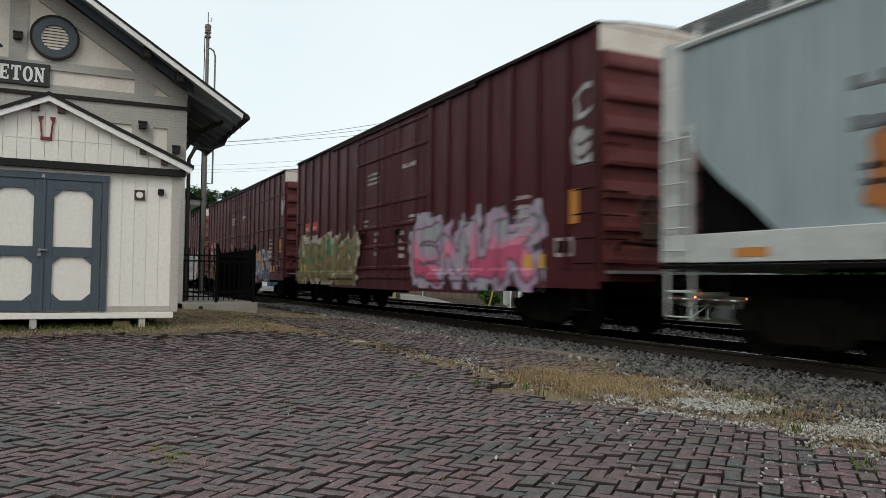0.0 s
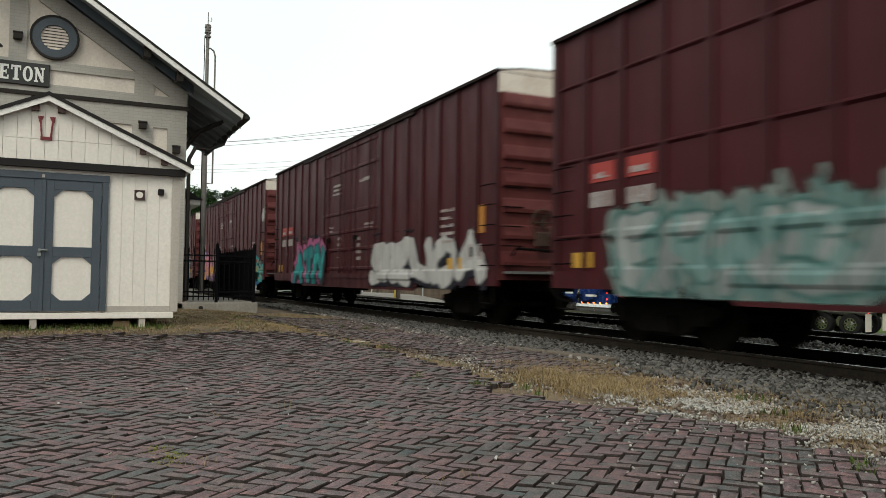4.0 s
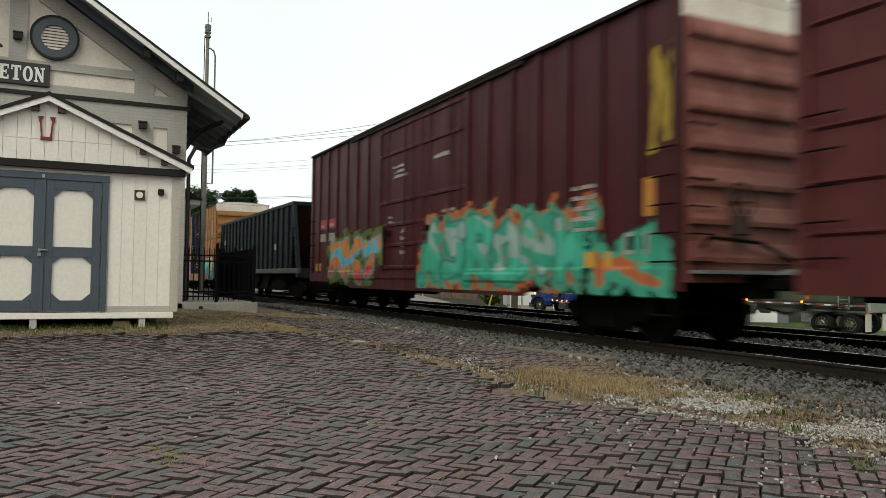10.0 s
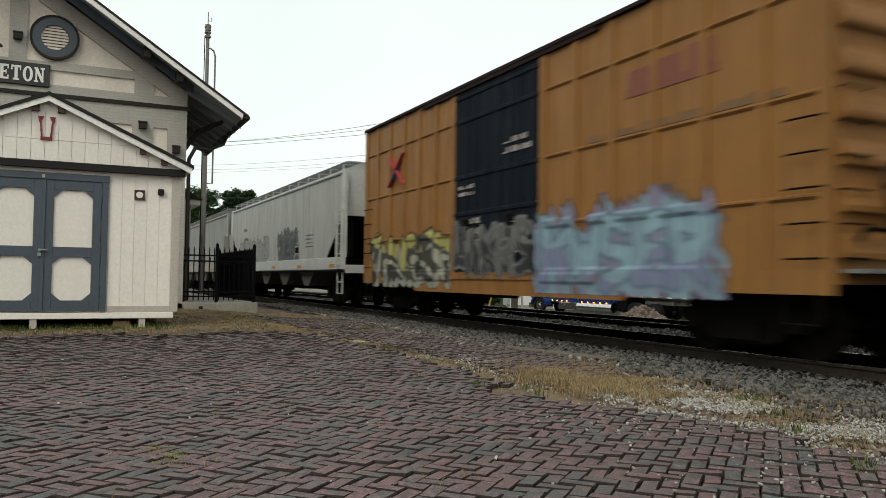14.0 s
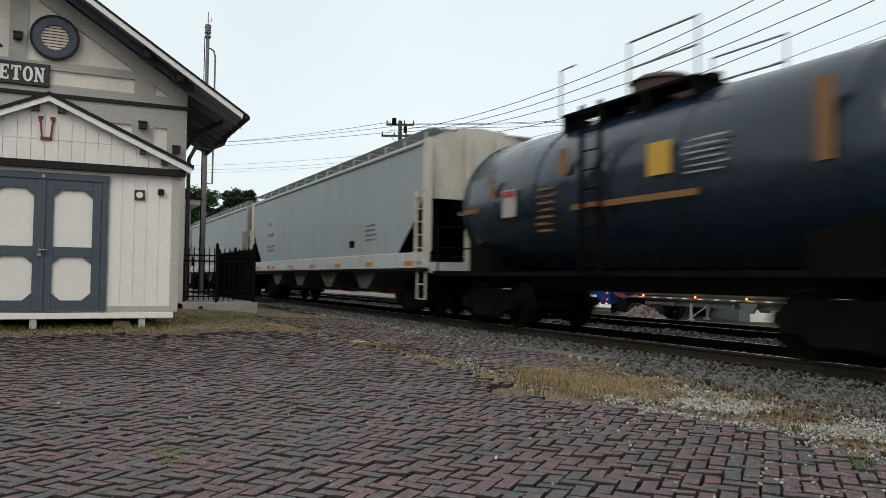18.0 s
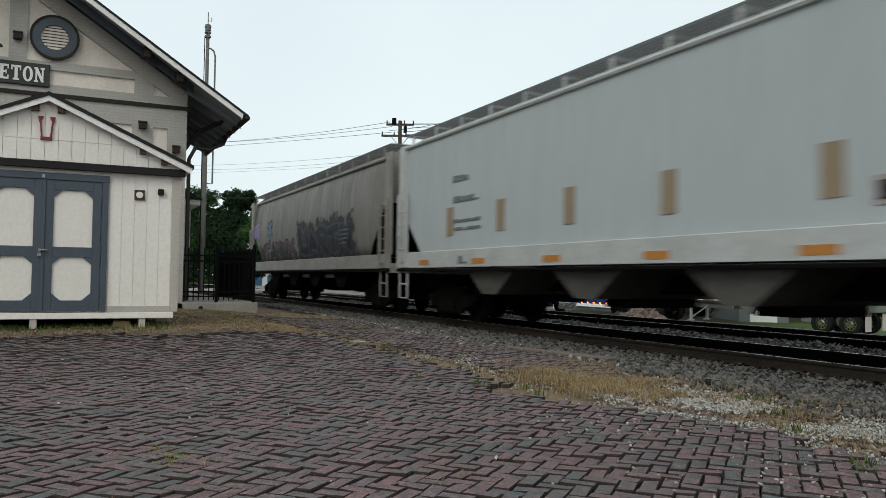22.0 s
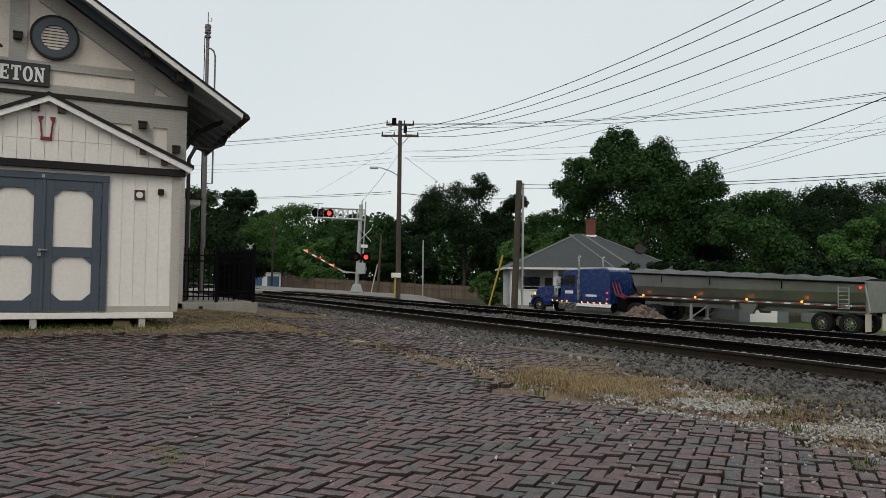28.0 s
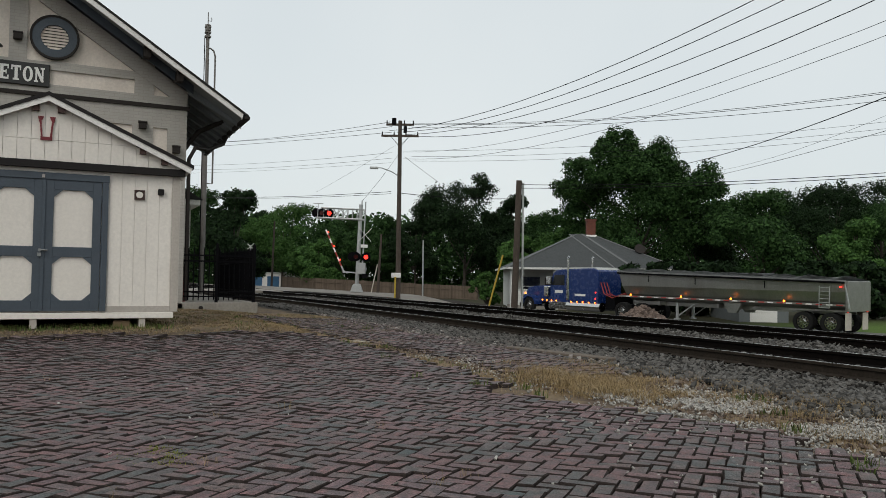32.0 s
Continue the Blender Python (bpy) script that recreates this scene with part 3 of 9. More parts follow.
    box(b, X0 + 1.0, DX - 0.35, 2.25, 2.55, -0.1, roof_z(2.55) - 0.12)
    part("side_wall", b, M_WALL, d)
    b = bmx()
    box(b, X0 + 1.0, DX - 0.35, wall_y[0], wall_y[0] + 0.3, -0.1, roof_z(2.55) - 0.12)
    part("side_wall", b, M_WALL, d)
    b = bmx()
    prism(b, [(wall_y[0], -0.1), (wall_y[1], -0.1), (wall_y[1], zt(wall_y[1])), (RIDGE_Y, zt(RIDGE_Y)), (wall_y[0], zt(wall_y[0]))], X0 + 0.7, X0 + 1.0, "x")
    part("back_wall", b, M_WALL, d)
    # lower wing behind the main block, with a white cornice
    b = bmx()
    box(b, -46.0, X0 + 0.7, wall_y[0] + 0.4, 3.30, 0.15, 2.95)
    bay = part("rear_wing", b, M_WALL, d, "lower rear wing with a white cornice")
    b = bmx()
    box(b, -46.1, X0 + 0.85, wall_y[0] + 0.3, 3.55, 2.95, 3.12)
    part("cornice", b, M_FASCIA, bay, bevel=0.02)
    b = bmx()
    prism(b, [(wall_y[0] + 0.25, 3.12), (3.62, 3.12), (1.2, 4.6), (-4.0, 4.6)], -46.2, X0 + 0.9, "x")
    part("wing_roof", b, M_SHINGLE, bay)
    # downpipe at the corner
    b = bmx()
    tube(b, [(DX - 1.4, 3.76, roof_z(3.82) - 0.10), (DX - 1.4, 3.66, roof_z(3.82) - 0.34), (DX - 0.9, 3.2, 4.10), (DX - 0.12, 2.78, 4.0), (DX - 0.10, 2.63, 3.7), (DX - 0.10, 2.63, 0.25)], 0.05, 8)
    part("downpipe", b, M_TRIMDARK, d, "dark round downpipe")
    # small box lamps
    for y, z in ((-1.105, 6.15), (1.54, 4.40), (2.31, 3.88)):
        b = bmx()
        box(b, DX, DX + 0.16, y - 0.085, y + 0.085, z - 0.08, z + 0.06)
        prism(b, [(DX, z + 0.06), (DX + 0.18, z + 0.06), (DX + 0.06, z + 0.11), (DX, z + 0.11)], y - 0.095, y + 0.095)
        part("wall_lamp", b, M_TRIMDARK, d, "dark box wall lamp")
    # shaded lamp over the board
    b = bmx()
    rod(b, (DX + 0.32, -1.50, 5.90), (DX + 0.32, -1.50, 5.80), 0.05, 12, 0.14)
    tube(b, [(DX, -1.50, 6.02), (DX + 0.18, -1.50, 6.06), (DX + 0.32, -1.50, 5.98), (DX + 0.32, -1.50, 5.90)], 0.016, 6)
    part("sign_lamp", b, M_TRIMDARK, d, "dark shaded lamp over the name board")
    # name board
    b = bmx()
    box(b, DX + 0.0, DX + 0.06, -2.80, -0.45, 5.07, 5.58)
    sign = part("name_board", b, M_SIGN, d, "black station name board with white capital letters", bevel=0.012)
    # slab-serif capitals, read towards +y
    w = 0.192
    for k, ch in enumerate("PRINCETON"):
        y0 = -0.55 - (9 - k) * w * 1.20 + 0.03
        slab_letter(sign, ch, DX + 0.06, y0, 5.155, w, 0.33)
    return d


build_depot()


def build_platform():
    b = bmx()
    box(b, -62.0, DX, -9.0, 4.36, -0.25, 0.21)
    p = solid("platform", b, M_CONC, "weathered concrete depot platform", "platform", kind="structure", bevel=0.02)
    return p


build_platform()


def build_fence():
    f = thing("iron_fence", "black iron picket fence along the platform edge", "fence")
    run = [((DX + -0.06, 2.44), (DX - 0.06, 4.26), 15), ((DX - 0.06, 4.26), (-24.6, 4.27), 46)]
    for (ax, ay), (bx, by), n in run:
        a, b_ = Vector((ax, ay, 0)), Vector((bx, by, 0))
        for z in (0.36, 0.47, 1.22, 1.36):
            b = bmx()
            beam(b, a + Vector((0, 0, z)), b_ + Vector((0, 0, z)), 0.03, 0.035)
            part("rail", b, M_FENCE, f)
        b = bmx()
        rod(b, (0, 0, 0.26), (0, 0, 1.50), 0.015, 6)
        rod(b, (0, 0, 1.50), (0, 0, 1.58), 0.018, 6, 0.002)
        pk = done(b, "picket", M_FENCE)
        for i in range(1, n):
            o = part("picket", pk, M_FENCE, f)
            o.location = a.lerp(b_, i / n)
    for x, y in ((DX - 0.06, 2.44), (DX - 0.06, 3.35), (DX - 0.06, 4.26), (-22.1, 4.26), (-24.6, 4.27)):
        b = bmx()
        box(b, x - 0.035, x + 0.035, y - 0.035, y + 0.035, 0.20, 1.62)
        rod(b, (x, y, 1.62), (x, y, 1.68), 0.045, 8, 0.01)
        part("post", b, M_FENCE, f, bevel=0.006)
    return f


build_fence()

b = bmx()
rod(b, (0, 0, 0.2), (0, 0, 1.05), 0.10, 14)
rod(b, (0, 0, 1.05), (0, 0, 1.12), 0.10, 14, 0.03)
solid("bollard", b, plain("red_painted_steel", (0.22, 0.02, 0.02), 0.5), "red painted steel bollard on the platform", "bollard", m=pose(-20.4, 2.62, 0), smooth=False)

b = bmx()
rod(b, (0, 0, 0), (0, 0, 0.035), 0.055, 12)
solid("drain_pipe", b, M_TRIMDARK, "dark drain pipe end in the platform face", "pipe", m=pose(DX - 0.02, 2.98, 0.075, 0, 90, 0))


def build_mast():
    m = thing("antenna_mast", "tall grey steel antenna mast beside the depot", "mast")
    steel = plain("grey_mast_steel", (0.17, 0.16, 0.15), 0.6, 0.4, 0.15, 8, (0.09, 0.06, 0.045), 0.4)
    x, y = -28.0, 4.27
    b = bmx()
    rod(b, (x, y, 0.2), (x, y, 6.0), 0.085, 10)
    rod(b, (x, y, 6.0), (x, y, 9.55), 0.06, 10)
    part("pole", b, steel, m)
    b = bmx()
    rod(b, (x, y, 9.5), (x, y, 9.7), 0.10, 10)
    tube(b, [(x, y, 9.65), (x, y, 10.15)], 0.018, 6)
    tube(b, [(x, y, 9.85), (x, y + 0.12, 9.85), (x, y + 0.12, 9.98)], 0.014, 6)
    for z in (9.25, 9.4, 9.6):
        box(b, x - 0.1, x + 0.1, y - 0.1, y + 0.1, z, z + 0.05)
    part("antenna_head", b, steel, m, "small antenna with cable clamps")
    b = bmx()
    tube(b, [(x, y, 8.85), (x, y + 0.10, 8.88), (x, y + 0.22, 8.8), (x, y + 0.27, 8.6), (x, y + 0.27, 4.1), (x, y, 4.1)], 0.03, 8)
    part("conduit", b, steel, m, "bent conduit")
    b = bmx()
    tube(b, [(x, y - 0.1, 0.2), (x, y - 0.1, 9.3)], 0.016, 6)
    part("cable", b, M_FENCE, m)


build_mast()


# ---------------------------------------------------------------- shed
M_SIDING = plain("cream_painted_siding", (0.73, 0.685, 0.63), 0.7, 0, 0.06, 6, (0.60, 0.55, 0.50), 0.3, vary=0.03, streak=True)
M_SHEDROOF = plain("black_drip_edge", (0.022, 0.020, 0.020), 0.7)
M_MAROONTRIM = plain("maroon_painted_wood", (0.15, 0.012, 0.018), 0.6)


def build_shed():
    s = thing("storage_shed", "cream wooden storage shed with slate-blue double doors", "shed")
    X = -12.6
    yc, hw = -0.285, 1.84
    z0, zp, slope = 0.30, 3.36, 0.455
    depth = 3.0
    rz = lambda y: zp - slope * abs(y - yc)
    ze = rz(yc + hw)
    # grooved siding, board by board
    w = 0.1765
    edges = [0.5585 + (k - 12) * w for k in range(18)]
    edges = [yc - hw] + [e for e in edges if yc - hw + 0.04 < e < yc + hw - 0.04] + [yc + hw]
    for a, b_ in zip(edges[:-1], edges[1:]):
        mid = (a + b_) / 2
        lo = 2.26 if -1.10 < mid < 0.55 else z0
        bm = bmx()
        prism(bm, [(a + 0.0022, lo), (b_ - 0.0022, lo), (b_ - 0.0022, 2.40), (a + 0.0022, 2.40)], X - 0.02, X, "x")
        part("siding_board", bm, M_SIDING, s)
        # the gable field stands proud of the wall below, its sheets meet at a level seam
        for za, zb in ((2.49, 2.795), (2.799, 9.0)):
            ta, tb = min(zb, rz(a)), min(zb, rz(b_))
            if max(ta, tb) < za + 0.02:
                continue
            pts = [(a + 0.0022, za), (b_ - 0.0022, za), (b_ - 0.0022, max(za + 0.002, tb)), (a + 0.0022, max(za + 0.002, ta))]
            if a < yc < b_ and zb > zp:
                pts.insert(3, (yc, zp))
            bm = bmx()
            prism(bm, pts, X + 0.0, X + 0.05, "x")
            part("gable_board", bm, M_SIDING, s)
    bm = bmx()
    prism(bm, [(yc - hw + 0.01, z0), (yc + hw - 0.01, z0), (yc + hw - 0.01, ze - 0.02), (yc, zp - 0.03), (yc - hw + 0.01, ze - 0.02)], X - 0.06, X - 0.012, "x")
    part("front_wall", bm, M_GROOVE, s)
    for t in (-1, 1):
        bm = bmx()
        y0, y1 = sorted((yc + t * hw, yc + t * (hw - 0.05)))
        box(bm, X - depth, X - 0.06, y0, y1, z0, ze)
        part("side_wall", bm, M_SIDING, s)
        bm = bmx()
        y0, y1 = sorted((yc + t * (hw + 0.012), yc + t * (hw - 0.105)))
        box(bm, X - 0.03, X + 0.02, y0, y1, z0 + 0.0, 2.39)
        part("corner_board", bm, M_SHEDTRIM, s, "grey-beige corner board", bevel=0.004)
    bm = bmx()
    prism(bm, [(yc - hw, z0), (yc + hw, z0), (yc + hw, ze), (yc, zp), (yc - hw, ze)], X - depth - 0.05, X - depth, "x")
    part("back_wall", bm, M_SIDING, s)
    # base: rim board, skids and a loose block
    bm = bmx()
    box(bm, X - depth, X + 0.03, yc - hw - 0.02, yc + hw - 0.05, z0 - 0.095, z0 - 0.006)
    part("rim_board", bm, M_SIDING, s, "pale floor rim board", bevel=0.006)
    for y in (-0.40, 1.06, -1.9):
        bm = bmx()
        box(bm, X - depth, X + 0.01, y - 0.045, y + 0.045, 0.07, z0 - 0.095)
        part("skid", bm, M_SHEDTRIM, s)
    bm = bmx()
    box(bm, X - 0.32, X - 0.06, 0.66, 0.90, 0.06, 0.165)
    part("support_block", bm, plain("tan_masonry_block", (0.22, 0.15, 0.09), 0.9), s, bevel=0.015)
    bm = bmx()
    box(bm, X - depth + 0.1, X - 0.5, yc - hw + 0.1, yc + hw - 0.1, z0 - 0.12, z0 - 0.1)
    part("floor", bm, M_GROOVE, s)
    bm = bmx()
    box(bm, X + 0.0, X + 0.017, 0.545, yc + hw - 0.105, z0, z0 + 0.088)
    part("skirt_board", bm, M_SHEDTRIM, s, "grey-beige board along the foot of the wall")
    # dark band under the gable, with a small bracket at its end
    bm = bmx()
    box(bm, X - 0.02, X + 0.10, yc - hw - 0.08, yc + hw + 0.07, 2.385, 2.488)
    part("gable_band", bm, M_SHEDROOF, s, "dark drip band across the gable")
    for t in (-1, 1):
        bm = bmx()
        y0 = yc + t * hw
        prism(bm, [(y0, 2.47), (y0 + t * 0.15, 2.47), (y0 + t * 0.04, 2.34), (y0, 2.34)], X - 0.06, X + 0.06, "x")
        part("eave_bracket", bm, M_SHEDTRIM, s)
    # roof slopes: black drip edge over white rake boards
    for t in (-1, 1):
        e = yc + t * (hw + 0.185)
        top = lambda y: zp + 0.118 - slope * abs(y - yc)
        bm = bmx()
        prism(bm, [(yc, top(yc)), (e, top(e)), (e, top(e) - 0.055), (yc, top(yc) - 0.055)], X - depth - 0.15, X + 0.175, "x")
        part("roof", bm, M_SHEDROOF, s, "dark thin shed roof with a black drip edge")
        bm = bmx()
        e2 = yc + t * (hw + 0.165)
        prism(bm, [(yc, top(yc) - 0.055), (e2, top(e2) - 0.055), (e2 - t * 0.03, top(e2) - 0.135), (yc, top(yc) - 0.135)], X + 0.13, X + 0.16, "x")
        part("rake_board", bm, M_FASCIA, s, "white rake board")
        for dy in (0.164, 1.288, 1.60):
            y = yc + t * dy
            z = zp - slope * dy - 0.005
            bm = bmx()
            box(bm, X + 0.05, X + 0.125, y - 0.045, y + 0.045, z - 0.085, z + 0.02)
            part("rafter_block", bm, M_BLOCK, s, "dark brown rafter block")
    # double doors
    for k, (a, b_) in enumerate(((-1.055, -0.320), (-0.300, 0.452))):
        bm = bmx()
        box(bm, X - 0.03, X + 0.0, a, b_, 0.315, 2.225)
        d = part("door", bm, M_SIDING, s, "slate-blue framed door with cream panels")
        st = 0.118
        def bar(y0, y1, za, zb):
            q = bmx()
            box(q, X + 0.0, X + 0.03, y0, y1, za, zb)
            part("door_rail", q, M_SLATE, d, bevel=0.004)
        bar(a, a + st, 0.315, 2.225)
        bar(b_ - st, b_, 0.315, 2.225)
        bar(a + st, b_ - st, 2.082, 2.225)
        bar(a + st, b_ - st, 1.105, 1.252)
        bar(a + st, b_ - st, 0.315, 0.474)
        for za, zb in ((0.474, 1.105), (1.252, 2.082)):
            for y, z, sy, sz in ((a + st, za, 1, 1), (b_ - st, za, -1, 1), (a + st, zb, 1, -1), (b_ - st, zb, -1, -1)):
                if za > 1 and sz > 0:
                    continue
                q = bmx()
                prism(q, [(y, z), (y + sy * 0.118, z), (y, z + sz * 0.105)], X + 0.0, X + 0.027, "x")
                part("corner_gusset", q, M_SLATE, d)
    bm = bmx()
    box(bm, X - 0.02, X + 0.045, -1.165, 0.555, 2.225, 2.325)
    fr = part("door_frame", bm, M_SLATE, s, "slate-blue door frame", bevel=0.004)
    for y in (-1.155, 0.460):
        bm = bmx()
        box(bm, X - 0.02, X + 0.04, y, y + 0.085, 0.315, 2.225)
        part("jamb", bm, M_SLATE, fr)
    bm = bmx()
    box(bm, X + 0.01, X + 0.045, -0.335, -0.285, 0.318, 2.222)
    part("astragal", bm, M_SLATE, fr, bevel=0.006)
    for z in (0.55, 1.25, 1.98):
        bm = bmx()
        rod(bm, (X + 0.036, 0.456, z - 0.05), (X + 0.036, 0.456, z + 0.05), 0.011, 8)
        part("hinge", bm, M_SLATE, fr)
    bm = bmx()
    rod(bm, (X + 0.045, -0.345, 1.20), (X + 0.075, -0.345, 1.20), 0.024, 10)
    rod(bm, (X + 0.067, -0.345, 1.203), (X + 0.067, -0.245, 1.196), 0.012, 8)
    box(bm, X + 0.04, X + 0.065, -0.375, -0.325, 1.11, 1.16)
    part("door_latch", bm, M_GALV, fr, "steel lever latch with a padlock")
    bm = bmx()
    box(bm, X + 0.045, X + 0.055, -0.345, -0.305, 2.245, 2.295)
    part("number_tag", bm, M_MARK, fr, "small pale tag")
    # keystone ornament: a narrow frame, open in the middle
    bm = bmx()
    xk, yk, zk = X + 0.05, -0.306, 3.12
    for t in (-1, 1):
        beam(bm, (xk + 0.012, yk + t * 0.085, zk), (xk + 0.012, yk + t * 0.055, zk - 0.33), 0.024, 0.034, (1, 0, 0))
        prism(bm, [(yk + t * 0.035, zk + 0.008), (yk + t * 0.115, zk + 0.008), (yk + t * 0.098, zk - 0.075), (yk + t * 0.06, zk - 0.045)], xk, xk + 0.025, "x")
    box(bm, xk, xk + 0.02, yk - 0.075, yk + 0.075, zk - 0.335, zk - 0.285)
    part("keystone_ornament", bm, M_MAROONTRIM, s, "maroon keystone-shaped ornament")
    bm = bmx()
    vy, vz, vh = 0.977, 2.072, 0.074
    for y0, y1, za, zb in ((-vh, vh, vh - 0.022, vh), (-vh, vh, -vh, -vh + 0.022), (-vh, -vh + 0.022, -vh + 0.022, vh - 0.022), (vh - 0.022, vh, -vh + 0.022, vh - 0.022)):
        box(bm, X + 0.0, X + 0.03, vy + y0, vy + y1, vz + za, vz + zb)
    v = part("vent", bm, M_BLOCK, s, "small square vent with a brown frame")
    bm = bmx()
    box(bm, X + 0.0, X + 0.010, vy - 0.052, vy + 0.052, vz - 0.052, vz + 0.052)
    part("vent_plate", bm, M_BLOCK, v)
    bm = bmx()
    rod(bm, (X + 0.0, vy, vz), (X + 0.022, vy, vz), 0.050, 18)
    part("vent_disc", bm, M_SIDING, v)
    bm = bmx()
    box(bm, X, X + 0.05, 1.238, 1.325, 2.085, 2.175)
    box(bm, X + 0.05, X + 0.07, 1.285, 1.325, 2.13, 2.17)
    part("outlet_box", bm, M_SHEDROOF, s, "small dark outlet box", bevel=0.006)
    return s


M_SHEDTRIM = plain("grey_beige_trim_paint", (0.43, 0.39, 0.35), 0.75, 0, 0.08, 6, (0.30, 0.27, 0.24), 0.4)
M_BLOCK = plain("dark_brown_block_wood", (0.055, 0.028, 0.024), 0.75, 0, 0.15, 8)
M_GROOVE = plain("shadowed_groove_wood", (0.74, 0.70, 0.65), 0.9)
build_shed()

# ---------------------------------------------------------------- rolling stock
# each car stands in its own space: x along the track, y across (minus faces the platform), z up; the rail heads lie at HEAD
def wheel_mesh():
    bm = bmx()
    n = 22
    prof = [(-0.075, 0.11), (-0.03, 0.13), (-0.01, 0.40), (-0.065, 0.425), (-0.065, 0.457), (0.05, 0.457), (0.065, 0.485), (0.09, 0.485), (0.09, 0.42), (0.03, 0.39), (0.03, 0.13), (0.08, 0.11)]
    loops = []
    for i in range(n):
        q = 2 * math.pi * i / n
        loops.append([bm.verts.new((r * math.cos(q), y, r * math.sin(q))) for y, r in prof])
    for i in range(n):
        a, b = loops[i], loops[(i + 1) % n]
        for k in range(len(prof) - 1):
            bm.faces.new((a[k], a[k + 1], b[k + 1], b[k]))
    bm.faces.new([l[0] for l in loops])
    bm.faces.new([l[-1] for l in loops][::-1])
    me = done(bm, "wheel", M_WHEEL)
    return me


WHEEL = wheel_mesh()


def frame_mesh():
    """A cast side frame: arch bar over two journals with a spring nest between."""
    bm = bmx()
    top = [(-1.25, 0.50), (-1.22, 0.62), (-0.75, 0.66), (-0.45, 0.80), (0.45, 0.80), (0.75, 0.66), (1.22, 0.62), (1.25, 0.50),
           (1.02, 0.36), (0.78, 0.38), (0.55, 0.20), (0.34, 0.16), (-0.34, 0.16), (-0.55, 0.20), (-0.78, 0.38), (-1.02, 0.36)]
    prism(bm, top, -0.06, 0.06)
    for s in (-1, 1):
        box(bm, s * 0.89 - 0.15, s * 0.89 + 0.15, -0.12, 0.10, 0.34, 0.60)
    return done(bm, "side_frame", M_TRUCK, bevel=0.015)


def spring_mesh():
    bm = bmx()
    # coils side by side on one spring plank
    prism(bm, [(-0.32, 0.22), (0.32, 0.22), (0.32, 0.245)] + [(0.32 - 0.64 * i / 24, 0.245 + 0.24 * (i % 2) * 0.0 + 0.24) for i in range(25)] + [(-0.32, 0.245)], -0.06, 0.06)
    return done(bm, "spring_nest", M_TRUCK)


FRAME, SPRING = frame_mesh(), spring_mesh()


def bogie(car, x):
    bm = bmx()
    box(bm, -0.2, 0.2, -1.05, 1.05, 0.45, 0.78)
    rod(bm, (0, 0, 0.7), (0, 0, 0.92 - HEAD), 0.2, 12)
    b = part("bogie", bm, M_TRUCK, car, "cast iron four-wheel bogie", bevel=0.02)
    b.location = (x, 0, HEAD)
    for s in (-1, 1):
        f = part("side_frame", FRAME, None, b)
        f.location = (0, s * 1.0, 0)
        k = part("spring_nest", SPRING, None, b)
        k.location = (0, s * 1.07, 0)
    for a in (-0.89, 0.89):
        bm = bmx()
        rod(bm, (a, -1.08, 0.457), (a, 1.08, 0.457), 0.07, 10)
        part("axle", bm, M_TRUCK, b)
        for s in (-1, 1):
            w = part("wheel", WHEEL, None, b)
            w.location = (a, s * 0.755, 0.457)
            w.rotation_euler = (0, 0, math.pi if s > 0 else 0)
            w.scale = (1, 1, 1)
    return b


def coupler(car, x, s, gap):
    bm = bmx()
    box(bm, min(0, s * gap), max(0, s * gap), -0.09, 0.09, 0.76, 0.92)
    box(bm, s * gap - 0.13, s * gap + 0.13, -0.16, 0.14, 0.70, 0.98)
    c = part("coupler", bm, M_BLACK, car, "knuckle coupler", bevel=0.015)
    c.location = (x, 0, 0)
    bm = bmx()
    tube(bm, [(0, -0.35, 0.80), (s * gap * 0.4, -0.33, 0.50), (s * gap * 0.8, -0.28, 0.42), (s * (gap + 0.1), -0.2, 0.58)], 0.028, 6)
    h = part("air_hose", bm, M_BLACK, c)


def grab(bm, x0, x1, y, z, out=-0.06):
    tube(bm, [(x0, y, z), (x0, y + out, z), (x1, y + out, z), (x1, y, z)], 0.014, 5)


def ladder(car, x0, x1, y, z0, z1, n, mat, out=-0.07):
    bm = bmx()
    for x in (x0, x1):
        box(bm, x - 0.02, x + 0.02, y + out - 0.02, y, z0, z1)
    box(bm, x0, x1, y + out * 0.5 - 0.004, y + out * 0.5 + 0.004, z0, z0 + 0.04)
    lad = part("ladder", bm, mat, car, "steel side ladder")
    for i in range(n):
        z = z0 + (z1 - z0) * (i + 0.5) / n
        b2 = bmx()
        rod(b2, (x0, y + out, z), (x1, y + out, z), 0.014, 5)
        part("rung", b2, mat, lad)
    return lad


def bars(car, x0, x1, z0, z1, rows, mat, y, seed=0, fill=0.6, label="stencilled lines too worn to read"):
    """Rows of plain bars in place of lettering."""
    rnd = random.Random(seed)
    pitch = (z1 - z0) / rows
    for i in range(rows):
        a, c = x0 + rnd.uniform(0, 0.12) * (x1 - x0), x1 - rnd.uniform(0, 0.2) * (x1 - x0)
        za, zb = z0 + i * pitch, z0 + (i + fill) * pitch
        n = max(1, round((c - a) / max(0.12, (zb - za) * 1.1)))
        bm = bmx()
        # one stencil: blocks of unlike height on a thin common line
        box(bm, a, c, y - 0.003, y + 0.004, za, za + 0.25 * (zb - za))
        for k in range(n):
            w = (c - a) / n
            if rnd.random() < 0.85:
                box(bm, a + k * w + 0.1 * w, a + (k + 1) * w - 0.1 * w, y - 0.004, y + 0.004, za, zb - rnd.uniform(0, 0.3) * (zb - za))
        part("stencil", bm, mat, car, label)


